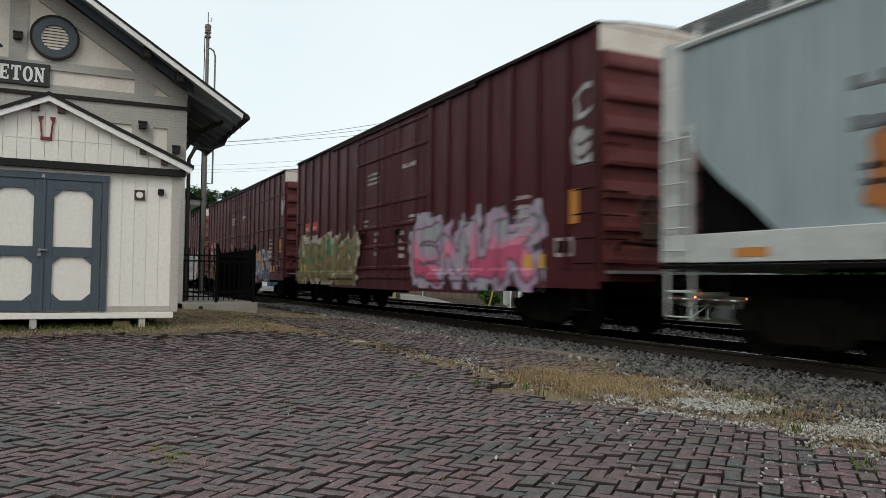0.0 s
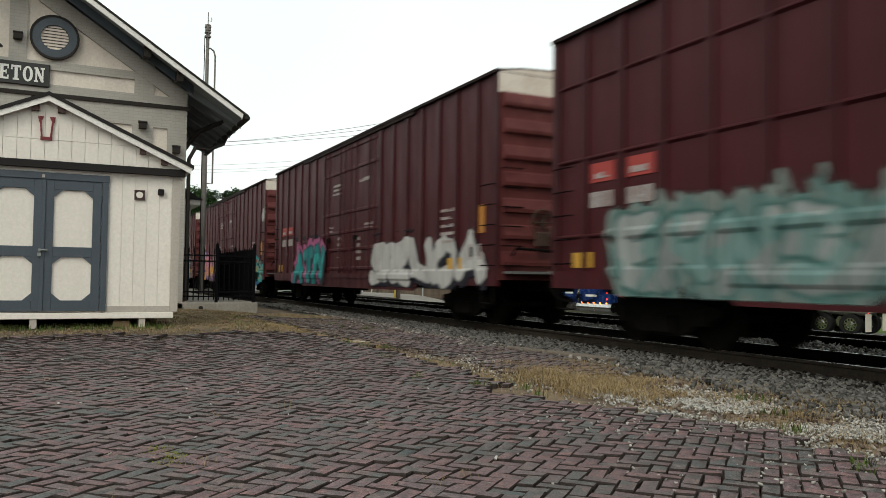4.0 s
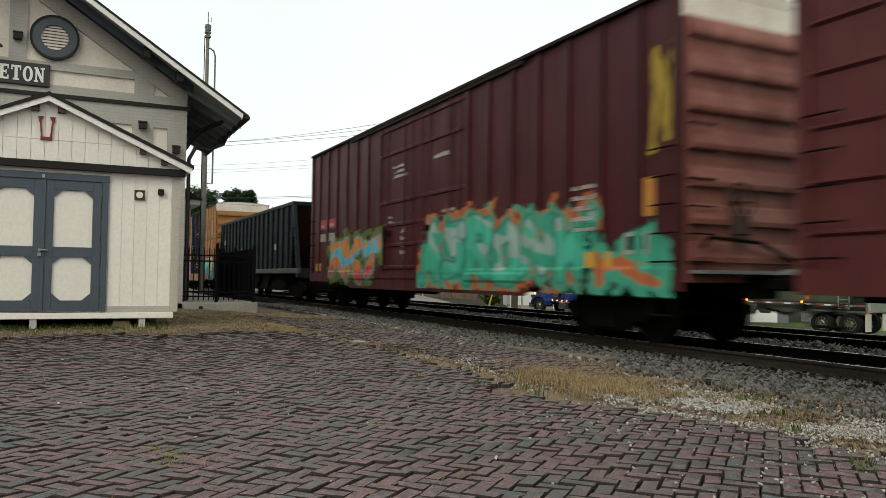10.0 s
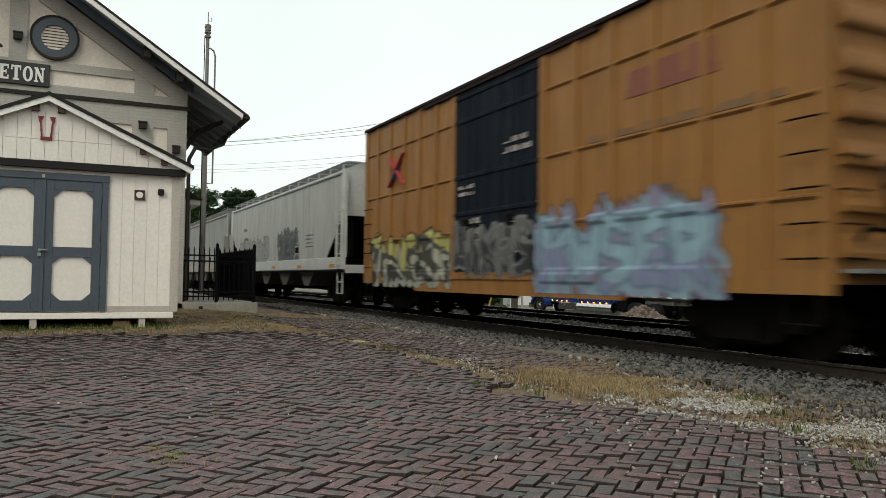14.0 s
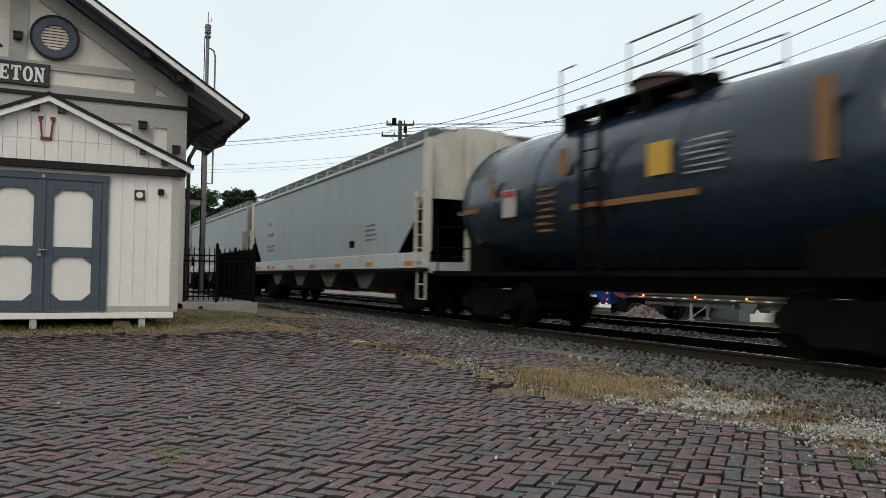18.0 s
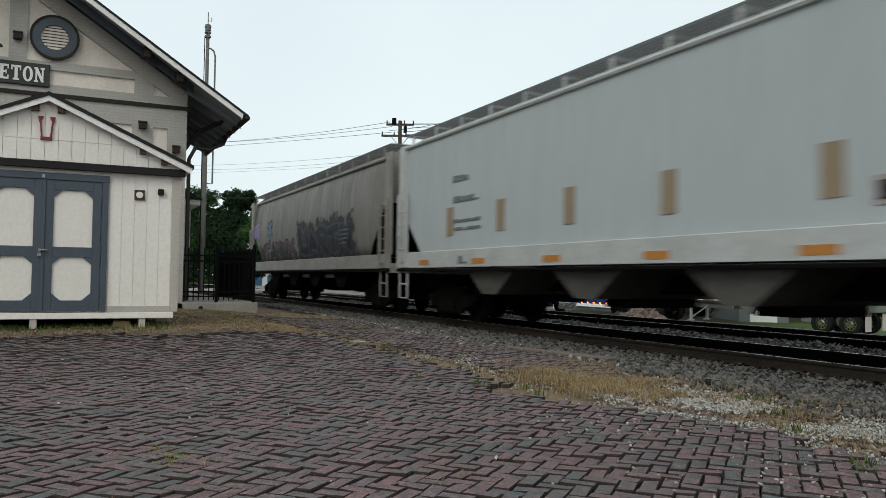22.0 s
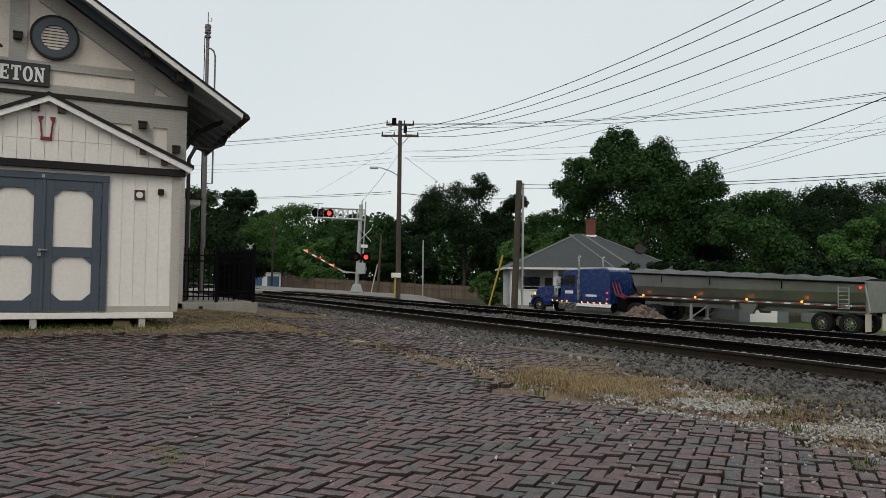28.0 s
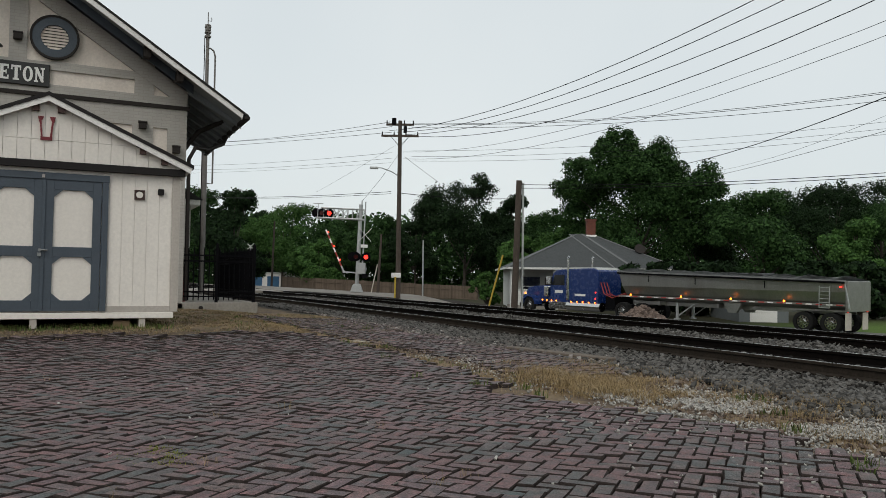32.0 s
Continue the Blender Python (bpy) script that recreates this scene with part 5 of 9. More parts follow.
def gondola(half=7.65, top=3.82, hw=1.55):
    car = thing("open_hopper_car", "black open-top coal hopper with ribbed sides", "hopper car", "train cars")
    for s in (-1, 1):
        bm = bmx()
        prism(bm, [(-half + 0.35, 1.05), (half - 0.35, 1.05), (half, top - 0.1), (-half, top - 0.1)][::1], s * (hw - 0.10), s * (hw - 0.06))
        part("side_wall", bm, M_COAL, car)
        bm = bmx()
        y0, y1 = sorted((s * hw, s * (hw - 0.16)))
        box(bm, -half - 0.05, half + 0.05, y0, y1, top - 0.14, top)
        part("top_chord", bm, M_COAL, car, bevel=0.015)
        bm = bmx()
        y0, y1 = sorted((s * (hw + 0.03), s * (hw - 0.10)))
        box(bm, -half - 0.3, half + 1.0, y0, y1, 1.0, 1.2)
        part("side_sill", bm, M_COALSILL, car, bevel=0.015)
        for i in range(17):
            x = -half + 0.6 + i * (2 * half - 1.2) / 16
            bm = bmx()
            prism(bm, [(x - 0.07, -0.0), (x + 0.07, 0.0), (x + 0.05, 0.075), (x - 0.05, 0.075)], 1.2, top - 0.14, "z")
            for v in bm.verts:
                v.co.y = s * (hw - 0.07 + v.co.y)
            part("side_post", bm, M_COALPOST, car)
    for s in (-1, 1):
        bm = bmx()
        a = [(s * half, -hw + 0.1, top - 0.1), (s * half, hw - 0.1, top - 0.1), (s * (half - 2.9), hw - 0.1, 1.1), (s * (half - 2.9), -hw + 0.1, 1.1)]
        bm.faces.new([bm.verts.new(p) for p in a])
        bmesh.ops.solidify(bm, geom=bm.faces[:], thickness=0.04)
        part("slope_sheet", bm, M_RUSTY, car, "rust-brown sloping end sheet")
        bm = bmx()
        box(bm, s * half - 0.09, s * half + 0.09, -hw, hw, top - 0.14, top)
        part("end_chord", bm, M_COAL, car)
        for t in (-1, 1):
            bm = bmx()
            beam(bm, (s * half, t * (hw - 0.08), top - 0.1), (s * (half + 0.75), t * (hw - 0.08), 1.15), 0.14, 0.14, (0, 1, 0))
            part("corner_post", bm, M_COAL, car)
        bm = bmx()
        box(bm, s * (half + 0.75) - 0.15, s * (half + 0.75) + 0.15, -hw + 0.02, hw - 0.02, 0.85, 1.2)
        part("end_sill", bm, M_COAL, car)
        for i in range(5):
            bm = bmx()
            grab(bm, s * (half + 0.2), s * (half + 0.7), -hw, 1.3 + i * 0.36)
            part("grab_iron", bm, M_BLACK, car)
        coupler(car, s * (half + 0.7), s, 0.45)
    for x in (-3.0, -1.0, 1.0, 3.0):
        bm = bmx()
        prism(bm, [(x - 0.95, 1.1), (x + 0.95, 1.1), (x + 0.3, 0.5), (x - 0.3, 0.5)], -hw + 0.12, hw - 0.12)
        part("hopper_bay", bm, M_BLACK, car)
    bm = bmx()
    box(bm, -half + 1.9, half - 1.9, -hw + 0.25, hw - 0.25, 0.30, 1.06)
    part("discharge_chute", bm, M_BLACK, car, "black discharge chutes under the car", bevel=0.05)
    bm = bmx()
    box(bm, -half + 2.7, half - 2.7, -hw + 0.2, hw - 0.2, 1.5, 2.9)
    part("coal_load", bm, M_COALLOAD, car, "black coal inside the car")
    for x in (-1, 1):
        bogie(car, x * (half - 0.9))
    return car


def tank_car(half=5.68, r=1.5, zc=2.45):
    car = thing("tank_car", "black steel tank car with a fenced top platform", "tank car", "train cars")
    bm = bmx()
    n = 40
    prof = [(-half - 0.02, 0.0), (-half + 0.03, 0.45), (-half + 0.16, 0.9), (-half + 0.40, 1.25), (-half + 0.72, 1.44), (-half + 1.0, r), (half - 1.0, r), (half - 0.72, 1.44), (half - 0.40, 1.25), (half - 0.16, 0.9), (half - 0.03, 0.45), (half + 0.02, 0.0)]
    loops = []
    for x, q in prof:
        loops.append([bm.verts.new((x, max(q, 0.01) * math.cos(2 * math.pi * i / n), zc + max(q, 0.01) * math.sin(2 * math.pi * i / n))) for i in range(n)])
    for a, b in zip(loops[:-1], loops[1:]):
        for i in range(n):
            j = (i + 1) % n
            bm.faces.new((a[i], a[j], b[j], b[i]))
    part("tank", bm, M_TANK, car, "glossy black cylindrical tank", smooth=True)
    for x in (-half + 1.0, -1.9, 1.9, half - 1.0):
        bm = bmx()
        rings = [[bm.verts.new((x + dx, (r + dr) * math.cos(2 * math.pi * i / n), zc + (r + dr) * math.sin(2 * math.pi * i / n))) for i in range(n)] for dx, dr in ((-0.04, 0.0), (-0.04, 0.014), (0.04, 0.014), (0.04, 0.0))]
        for a, b in zip(rings[:-1], rings[1:]):
            for i in range(n):
                j = (i + 1) % n
                bm.faces.new((a[i], a[j], b[j], b[i]))
        part("tank_band", bm, M_TANK, car)
    bm = bmx()
    box(bm, -half - 0.6, half + 0.6, -0.3, 0.3, 0.66, 1.0)
    part("centre_sill", bm, M_BLACK, car)
    for s in (-1, 1):
        bm = bmx()
        box(bm, -half - 0.6, half + 0.6, s * 1.45 - 0.05, s * 1.45 + 0.05, 0.93, 1.02)
        part("side_sill", bm, M_BLACK, car)
        bm = bmx()
        prism(bm, [(s * (half - 1.75), 0.95), (s * (half - 0.75), 0.95), (s * (half - 0.75), 1.75), (s * (half - 1.75), 1.45)], -1.25, 1.25)
        part("tank_saddle", bm, M_BLACK, car)
    for s in (-1, 1):
        bm = bmx()
        x0, x1 = sorted((s * (half - 0.1), s * (half + 0.62)))
        box(bm, x0, x1, -1.52, 1.52, 0.98, 1.05)
        p = part("end_platform", bm, M_BLACK, car)
        bm = bmx()
        x = s * (half + 0.5)
        tube(bm, [(x, -1.45, 1.05), (x, -1.45, 2.1), (x, 1.45, 2.1), (x, 1.45, 1.05)], 0.025, 6)
        tube(bm, [(x, -1.45, 1.6), (x, 1.45, 1.6)], 0.02, 6)
        part("end_rail", bm, M_BLACK, p)
        coupler(car, s * (half + 0.5), s, 0.45)
    # top platform, manway and rails
    z = zc + r
    bm = bmx()
    box(bm, -1.8, 1.8, -0.95, -0.45, z + 0.02, z + 0.07)
    tp = part("top_platform", bm, M_BLACK, car, "grated walkway beside the manway")
    bm = bmx()
    box(bm, -1.8, 1.8, 0.45, 0.95, z + 0.02, z + 0.07)
    part("top_platform", bm, M_BLACK, car, "grated walkway beside the manway")
    for x in (-1.7, -0.6, 0.6, 1.7):
        bm = bmx()
        box(bm, x - 0.04, x + 0.04, -0.95, 0.95, z - 0.28, z + 0.02)
        part("platform_bracket", bm, M_BLACK, car)
    bm = bmx()
    rod(bm, (0, 0, z - 0.1), (0, 0, z + 0.42), 0.55, 20)
    rod(bm, (0, 0, z + 0.42), (0, 0, z + 0.52), 0.60, 20, 0.45)
    part("manway", bm, M_RUSTY, car, "rust-stained round manway housing")
    for x in (-1.15, -0.8, 0.85, 1.2):
        bm = bmx()
        rod(bm, (x, 0, z - 0.05), (x, 0, z + 0.32), 0.12, 12)
        part("valve", bm, M_BLACK, car)
    for y in (-0.95, 0.95):
        bm = bmx()
        tube(bm, [(-1.8, y, z + 0.05), (-1.8, y, z + 0.95), (-1.35, y, z + 0.95)], 0.022, 6)
        tube(bm, [(1.8, y, z + 0.05), (1.8, y, z + 0.95), (0.2, y, z + 0.95), (0.2, y, z + 0.05)], 0.022, 6)
        tube(bm, [(0.2, y, z + 0.5), (1.8, y, z + 0.5)], 0.018, 6)
        part("guard_rail", bm, M_GALV, car, "thin steel guard rail")
    ladder(car, -0.25, 0.25, -r - 0.04, 0.95, z - 0.1, 9, M_BLACK)
    for x in (-1, 1):
        bogie(car, x * (half - 1.25))
    return car


M_GRATE = plain("grey_grating", (0.14, 0.145, 0.145), 0.7, 0.2, 0.2, 10)
M_BAY = plain("grimy_hopper_steel", (0.075, 0.068, 0.060), 0.75, 0.0, 0.3, 3, (0.03, 0.026, 0.022), 0.7)
M_REDGATE = plain("faded_red_gate_paint", (0.13, 0.022, 0.022), 0.7, 0, 0.2, 4, (0.05, 0.03, 0.025), 0.5)
M_COAL = plain("black_coal_car_paint", (0.010, 0.0165, 0.0205), 0.6, 0, 0.25, 2, (0.030, 0.025, 0.022), 0.5, streak=True)
M_COALSILL = plain("dusty_grey_sill", (0.05, 0.048, 0.045), 0.7, 0, 0.2, 4)
M_COALPOST = plain("darker_post_paint", (0.006, 0.0075, 0.0085), 0.7, 0, 0.2, 3)
M_COALLOAD = plain("coal_lumps", (0.01, 0.01, 0.01), 0.6, 0, 0.5, 12, rel=1.0)
M_RUSTY = plain("rusted_brown_steel", (0.06, 0.03, 0.02), 0.8, 0.1, 0.3, 4, (0.025, 0.014, 0.01), 0.6)
M_TANK = plain("glossy_black_tank_paint", (0.004, 0.013, 0.025), 0.24, 0, 0.15, 2, (0.014, 0.012, 0.010), 0.3, streak=True, rel=0.05)

SPEED = 14.65
TRAIN = []  # (car, x of its middle at the start)


def couple(car, right, left):
    TRAIN.append((car, (right + left) / 2))
    car.matrix_basis = pose((right + left) / 2, TRACK, 0)


# strokes of angular letter-like shapes in a unit square
STROKES = [
    [[(0.0, 0.0), (0.45, 1.0), (1.0, 0.0)], [(0.2, 0.36), (0.85, 0.34)]],
    [[(0.05, 0.0), (0.0, 1.0)], [(0.05, 0.42), (0.95, 1.0)], [(0.35, 0.6), (1.0, 0.0)]],
    [[(0.95, 0.9), (0.2, 0.97), (0.1, 0.6), (0.9, 0.45), (0.85, 0.06), (0.0, 0.04)]],
    [[(0.05, 0.0), (0.0, 0.97), (0.85, 0.9), (0.8, 0.5), (0.05, 0.45)], [(0.4, 0.45), (1.0, 0.0)]],
    [[(0.95, 1.0), (0.05, 0.9), (0.05, 0.05), (1.0, 0.0)], [(0.05, 0.5), (0.85, 0.52)]],
    [[(0.1, 0.15), (0.05, 0.8), (0.5, 1.0), (0.95, 0.8), (0.9, 0.15), (0.45, 0.0), (0.1, 0.15)]],
    [[(0.0, 0.0), (0.1, 1.0), (0.85, 0.05), (1.0, 1.0)]],
    [[(0.0, 0.93), (1.0, 1.0)], [(0.5, 0.96), (0.45, 0.0)]],
    [[(0.0, 1.0), (0.2, 0.0), (0.5, 0.6), (0.8, 0.0), (1.0, 1.0)]],
    [[(0.05, 1.0), (0.1, 0.1), (0.9, 0.05), (0.95, 1.0)]],
]


def wave(rng, X, Z, size):
    """Smooth wandering field, about -1 to 1."""
    out = 0.0
    for k in range(4):
        a, b, c = rng.uniform(-1, 1), rng.uniform(-1, 1), rng.uniform(0, 7)
        out = out + np.sin((a * X + b * Z) * 6.3 / size + c)
    return out / 2.6


def stroke_distance(X, Z, lines):
    best = np.full(X.shape, 9.0)
    for line in lines:
        for (ax, az), (bx, bz) in zip(line[:-1], line[1:]):
            dx, dz = bx - ax, bz - az
            t = np.clip(((X - ax) * dx + (Z - az) * dz) / (dx * dx + dz * dz + 1e-9), 0, 1)
            best = np.minimum(best, np.hypot(X - ax - t * dx, Z - az - t * dz))
    return best


def spray_piece(car, skin, x0, x1, z0, z1, n, fills, line, cloud=None, block=None, seed=0, fat=0.125, step=0.028, rim=0.05, label="spray-painted letters too stylised to read"):
    """One sprayed piece as a sheet that follows the car's side: a cloud of ground colour, block shades, outlines and fills."""
    rng = np.random.default_rng(1000 + seed)
    over = 0.34 if cloud else 0.14
    xs, zs = np.arange(x0 - over, x1 + over, step), np.arange(max(0.58, z0 - over), z1 + over, step)
    X, Z = np.meshgrid(xs, zs)
    WX = X + 0.05 * wave(rng, X, Z, 0.8) + 0.03 * wave(rng, X, Z, 0.3)
    WZ = Z + 0.05 * wave(rng, X, Z, 0.7) + 0.03 * wave(rng, X, Z, 0.3)
    cell, h = (x1 - x0) / n, z1 - z0
    th = fat * min(1.25 * cell, h)
    D = []
    order = rng.permutation(len(STROKES))
    for i in range(n):
        lo, hi = z0 + th + rng.uniform(0, 0.12) * h, z1 - th - rng.uniform(0, 0.16) * h
        a, b = x0 + i * cell + th * 0.7, x0 + (i + 1) * cell - th * 0.7
        lean = rng.uniform(-0.15, 0.25) * cell
        lines = [[(a + u * (b - a) + lean * (v - 0.5), lo + v * (hi - lo) + 0.1 * h * (u - 0.5) * rng.uniform(-1, 1)) for u, v in l] for l in STROKES[order[i % len(order)]]]
        D.append(stroke_distance(WX, WZ, lines) - th * (1 + 0.18 * wave(rng, X, Z, 0.9)))
    U = np.min(D, 0)
    C, A = np.zeros(X.shape + (3,)), np.zeros(X.shape)

    def lay(dist, col, soft=1.0, most=1.0):
        k = np.clip(0.5 - dist / (step * 2 * soft), 0, 1) * most
        C[:] = C * (1 - k[..., None]) + np.array(col) * k[..., None]
        A[:] = np.maximum(A, k)
    if cloud:
        for k, col in enumerate(cloud):
            lay(U - 0.27 + 0.12 * k - 0.14 * wave(rng, X, Z, 0.5) - 0.10 * wave(rng, X, Z, 0.25), col, 2.5, 0.95)
    if block:
        for k in range(1, 7):
            lay(np.roll(np.roll(U, k, 1), -k, 0) - rim, block)
    tone = wave(rng, X, Z, 0.9)
    for i, d in enumerate(D):
        lay(d - rim, line)
        t = (Z - z0) / h + 0.38 * tone + rng.uniform(-0.25, 0.25)
        idx = np.clip((t * len(fills)), 0, len(fills) - 1e-6)
        F = np.array(fills)[np.floor(idx).astype(int)]
        k = np.clip(0.5 - d / (step * 2), 0, 1)[..., None]
        C[:] = C * (1 - k) + F * k
        A[:] = np.maximum(A, k[..., 0])
    A[zs < 0.62] = 0
    keep = (A[:-1, :-1] + A[1:, :-1] + A[:-1, 1:] + A[1:, 1:]) > 0.06
    w = len(xs)
    j, i = np.nonzero(keep)
    q = np.stack([j * w + i, j * w + i + 1, (j + 1) * w + i + 1, (j + 1) * w + i], 1)
    used, F = np.unique(q, return_inverse=True)
    Y = skin(X, Z)
    me = mesh_from("graffiti", np.stack([X, Y, Z], 2).reshape(-1, 3)[used], F.reshape(-1, 4), M_SPRAY)
    at = me.color_attributes.new("spray", "FLOAT_COLOR", "POINT")
    at.data.foreach_set("color", np.concatenate([C.reshape(-1, 3)[used], A.reshape(-1, 1)[used]], 1).astype(np.float32).ravel())
    ob = new("graffiti", me)
    ob.parent = car
    return tagged(ob, label)


def box_skin(half=9.35, door=(-2.66, 2.66), ribs=1.0, hbars=(), hw=1.55):
    """Depth of a boxcar's side, so that paint follows posts, stiffeners, doors and sill."""
    n1, n2 = max(2, round((door[0] + half) / ribs)), max(2, round((half - door[1]) / ribs))
    xs = [-half + (door[0] + half) * i / n1 for i in range(n1 + 1)] + [door[1] + (half - door[1]) * i / n2 for i in range(n2 + 1)]

    def skin(X, Z):
        Y = np.full(X.shape, -hw + 0.045)
        for x in xs:
            Y = np.where(abs(X - x) < 0.105, -hw, Y)
        for z in hbars:
            Y = np.where(abs(Z - z + 0.01) < 0.07, -hw, Y)
        Y = np.where(Z < 1.06, -hw, Y)
        Y = np.where((X > door[0]) & (X < door[1]), -hw - 0.042, Y)
        Y = np.where((Z > 0.83) & (Z < 0.98) & (X > door[0] * 1.95) & (X < door[1] * 1.95), -hw - 0.034, Y)
        return Y - 0.006
    return skin


# cars of one type: right end, left end, sprayed pieces (x0, x1, z0, z1, letters, fills, line, cloud, block)
NIGHT = (0.012, 0.012, 0.02)
BOX_PIECES = [
    (-10.40, -29.13, [(1.9, 7.45, 0.72, 2.15, 4, [(0.42, 0.08, 0.15), (0.52, 0.18, 0.26), (0.34, 0.26, 0.33), (0.28, 0.29, 0.30)], (0.05, 0.04, 0.05), [(0.33, 0.31, 0.36), (0.36, 0.24, 0.34)], None),
                      (-8.9, -2.3, 0.72, 2.12, 7, [(0.15, 0.115, 0.05), (0.20, 0.16, 0.075), (0.17, 0.13, 0.06), (0.02, 0.17, 0.10), (0.19, 0.15, 0.07)], (0.09, 0.07, 0.03), [(0.42, 0.40, 0.30), (0.16, 0.12, 0.05)], None)]),
    (-31.00, -49.72, [(2.1, 6.9, 0.66, 2.1, 4, [(0.025, 0.025, 0.07), (0.06, 0.06, 0.13), (0.16, 0.17, 0.18), (0.36, 0.17, 0.02)], (0.40, 0.40, 0.40), None, (0.03, 0.03, 0.04)),
                      (-6.95, -2.75, 0.66, 1.86, 4, [(0.50, 0.10, 0.02), (0.48, 0.19, 0.03), (0.05, 0.19, 0.06), (0.05, 0.30, 0.50), (0.42, 0.05, 0.03), (0.07, 0.33, 0.52)], (0.52, 0.40, 0.05), [(0.45, 0.34, 0.04), (0.35, 0.30, 0.04)], None)]),
    (-51.65, -70.37, [(1.8, 6.75, 0.66, 2.3, 5, [(0.36, 0.37, 0.37), (0.24, 0.30, 0.33), (0.42, 0.25, 0.25), (0.30, 0.35, 0.36), (0.20, 0.28, 0.31)], (0.06, 0.07, 0.07), [(0.36, 0.36, 0.36), (0.31, 0.32, 0.32)], None),
                      (-7.5, -2.3, 0.64, 1.95, 5, [(0.20, 0.22, 0.22), (0.14, 0.23, 0.22), (0.26, 0.28, 0.28)], (0.03, 0.10, 0.09), [(0.18, 0.21, 0.20), (0.10, 0.18, 0.17)], None)]),
    (-72.35, -91.05, [(2.2, 8.8, 0.7, 2.0, 5, [(0.46, 0.45, 0.44), (0.40, 0.39, 0.38)], (0.42, 0.41, 0.40), None, NIGHT),
                      (-6.3, -2.4, 0.64, 2.05, 3, [(0.02, 0.24, 0.24), (0.03, 0.33, 0.31), (0.02, 0.17, 0.18)], (0.02, 0.05, 0.07), [(0.42, 0.12, 0.24), (0.36, 0.10, 0.22)], NIGHT)]),
    (-93.00, -111.75, [(2.1, 8.1, 0.70, 1.75, 5, [(0.52, 0.27, 0.06), (0.48, 0.25, 0.05), (0.55, 0.38, 0.03), (0.28, 0.06, 0.07)], (0.30, 0.09, 0.07), [(0.02, 0.25, 0.27), (0.03, 0.31, 0.32)], None),
                       (-7.8, -2.5, 0.70, 2.25, 4, [(0.46, 0.22, 0.03), (0.42, 0.14, 0.20), (0.46, 0.19, 0.10), (0.36, 0.14, 0.20)], (0.05, 0.03, 0.08), None, (0.10, 0.05, 0.17))]),
    (-113.70, -132.40, [(2.1, 6.9, 0.66, 2.05, 5, [(0.04, 0.32, 0.16), (0.05, 0.37, 0.20), (0.06, 0.28, 0.24), (0.40, 0.32, 0.05), (0.05, 0.36, 0.20)], (0.03, 0.20, 0.16), [(0.04, 0.15, 0.22), (0.04, 0.24, 0.18)], None),
                        (-7.0, -3.3, 0.70, 2.2, 3, [(0.012, 0.016, 0.016), (0.02, 0.03, 0.03)], (0.26, 0.28, 0.28), [(0.42, 0.14, 0.24), (0.36, 0.12, 0.21)], NIGHT)]),
    (-154.95, -173.70, [(0.5, 7.2, 0.70, 2.25, 6, [(0.04, 0.33, 0.22), (0.06, 0.38, 0.27), (0.26, 0.36, 0.33), (0.04, 0.30, 0.21)], (0.02, 0.15, 0.11), [(0.40, 0.11, 0.04), (0.05, 0.30, 0.20)], None),
                        (-7.1, -2.5, 0.66, 2.2, 3, [(0.42, 0.05, 0.04), (0.50, 0.17, 0.04), (0.13, 0.36, 0.46), (0.52, 0.20, 0.05), (0.50, 0.17, 0.04)], (0.10, 0.30, 0.40), [(0.09, 0.11, 0.03), (0.12, 0.15, 0.04)], None)]),
]


def car_stencils(car, seed, hw=1.55):
    """Worn lettering of the high-cube cars, as plain bars."""
    y = -hw + 0.036
    rnd = random.Random(seed)
    for k in range(4):
        x = -8.25 + (k % 2) * 0.95
        z = 2.5 - 0.45 * (k // 2)
        if k < 2:
            patch(car, x, x + 0.62, z, z + 0.32, M_REDMARK, y, "red painted panel in place of a worn mark", "stencil")
        else:
            for j in range(3):
                patch(car, x + 0.21 * j, x + 0.21 * j + 0.15, z + 0.03, z + 0.29, M_MARK, y, "worn white bar in place of a numeral", "stencil")
    for k in range(2):
        bars(car, -8.18 + k * 0.95, -7.7 + k * 0.95, 2.56, 2.76, 1, M_MARK, y - 0.012, seed + k)
    yd = -hw - 0.012
    bars(car, -1.7, -0.6, 3.55, 3.95, 3, M_MARK, yd + 0.03, seed + 3)
    bars(car, 0.9, 1.9, 3.75, 3.95, 1, M_MARK, yd + 0.03, seed + 4)
    bars(car, -2.05, -1.5, 2.35, 2.6, 2, M_MARK, yd + 0.03, seed + 5)
    bars(car, -1.1, -0.7, 1.5, 2.25, 4, M_MARK, yd + 0.03, seed + 6)
    bars(car, 0.75, 1.15, 1.4, 2.2, 4, M_MARK, yd + 0.03, seed + 7)
    bars(car, 1.4, 2.2, 2.3, 2.55, 2, M_MARK, yd + 0.03, seed + 8)
    bars(car, 6.6, 7.3, 1.7, 2.6, 5, M_MARK, y, seed + 9, 0.45)
    patch(car, 7.0, 7.7, 1.08, 1.34, M_YEL, y, "yellow stencilled panel")
    patch(car, -8.75, -8.2, 1.08, 1.34, M_YEL, y, "yellow stencilled panel")
    patch(car, 8.5, 8.75, 1.85, 2.45, M_ORANGE, y, "dull orange strip", "reflector")
    patch(car, 8.05, 8.6, 1.28, 1.62, M_MARK, y, "white framed tag holder")
    patch(car, 8.12, 8.53, 1.35, 1.56, M_BLACK, y - 0.012, "dark tag plate")


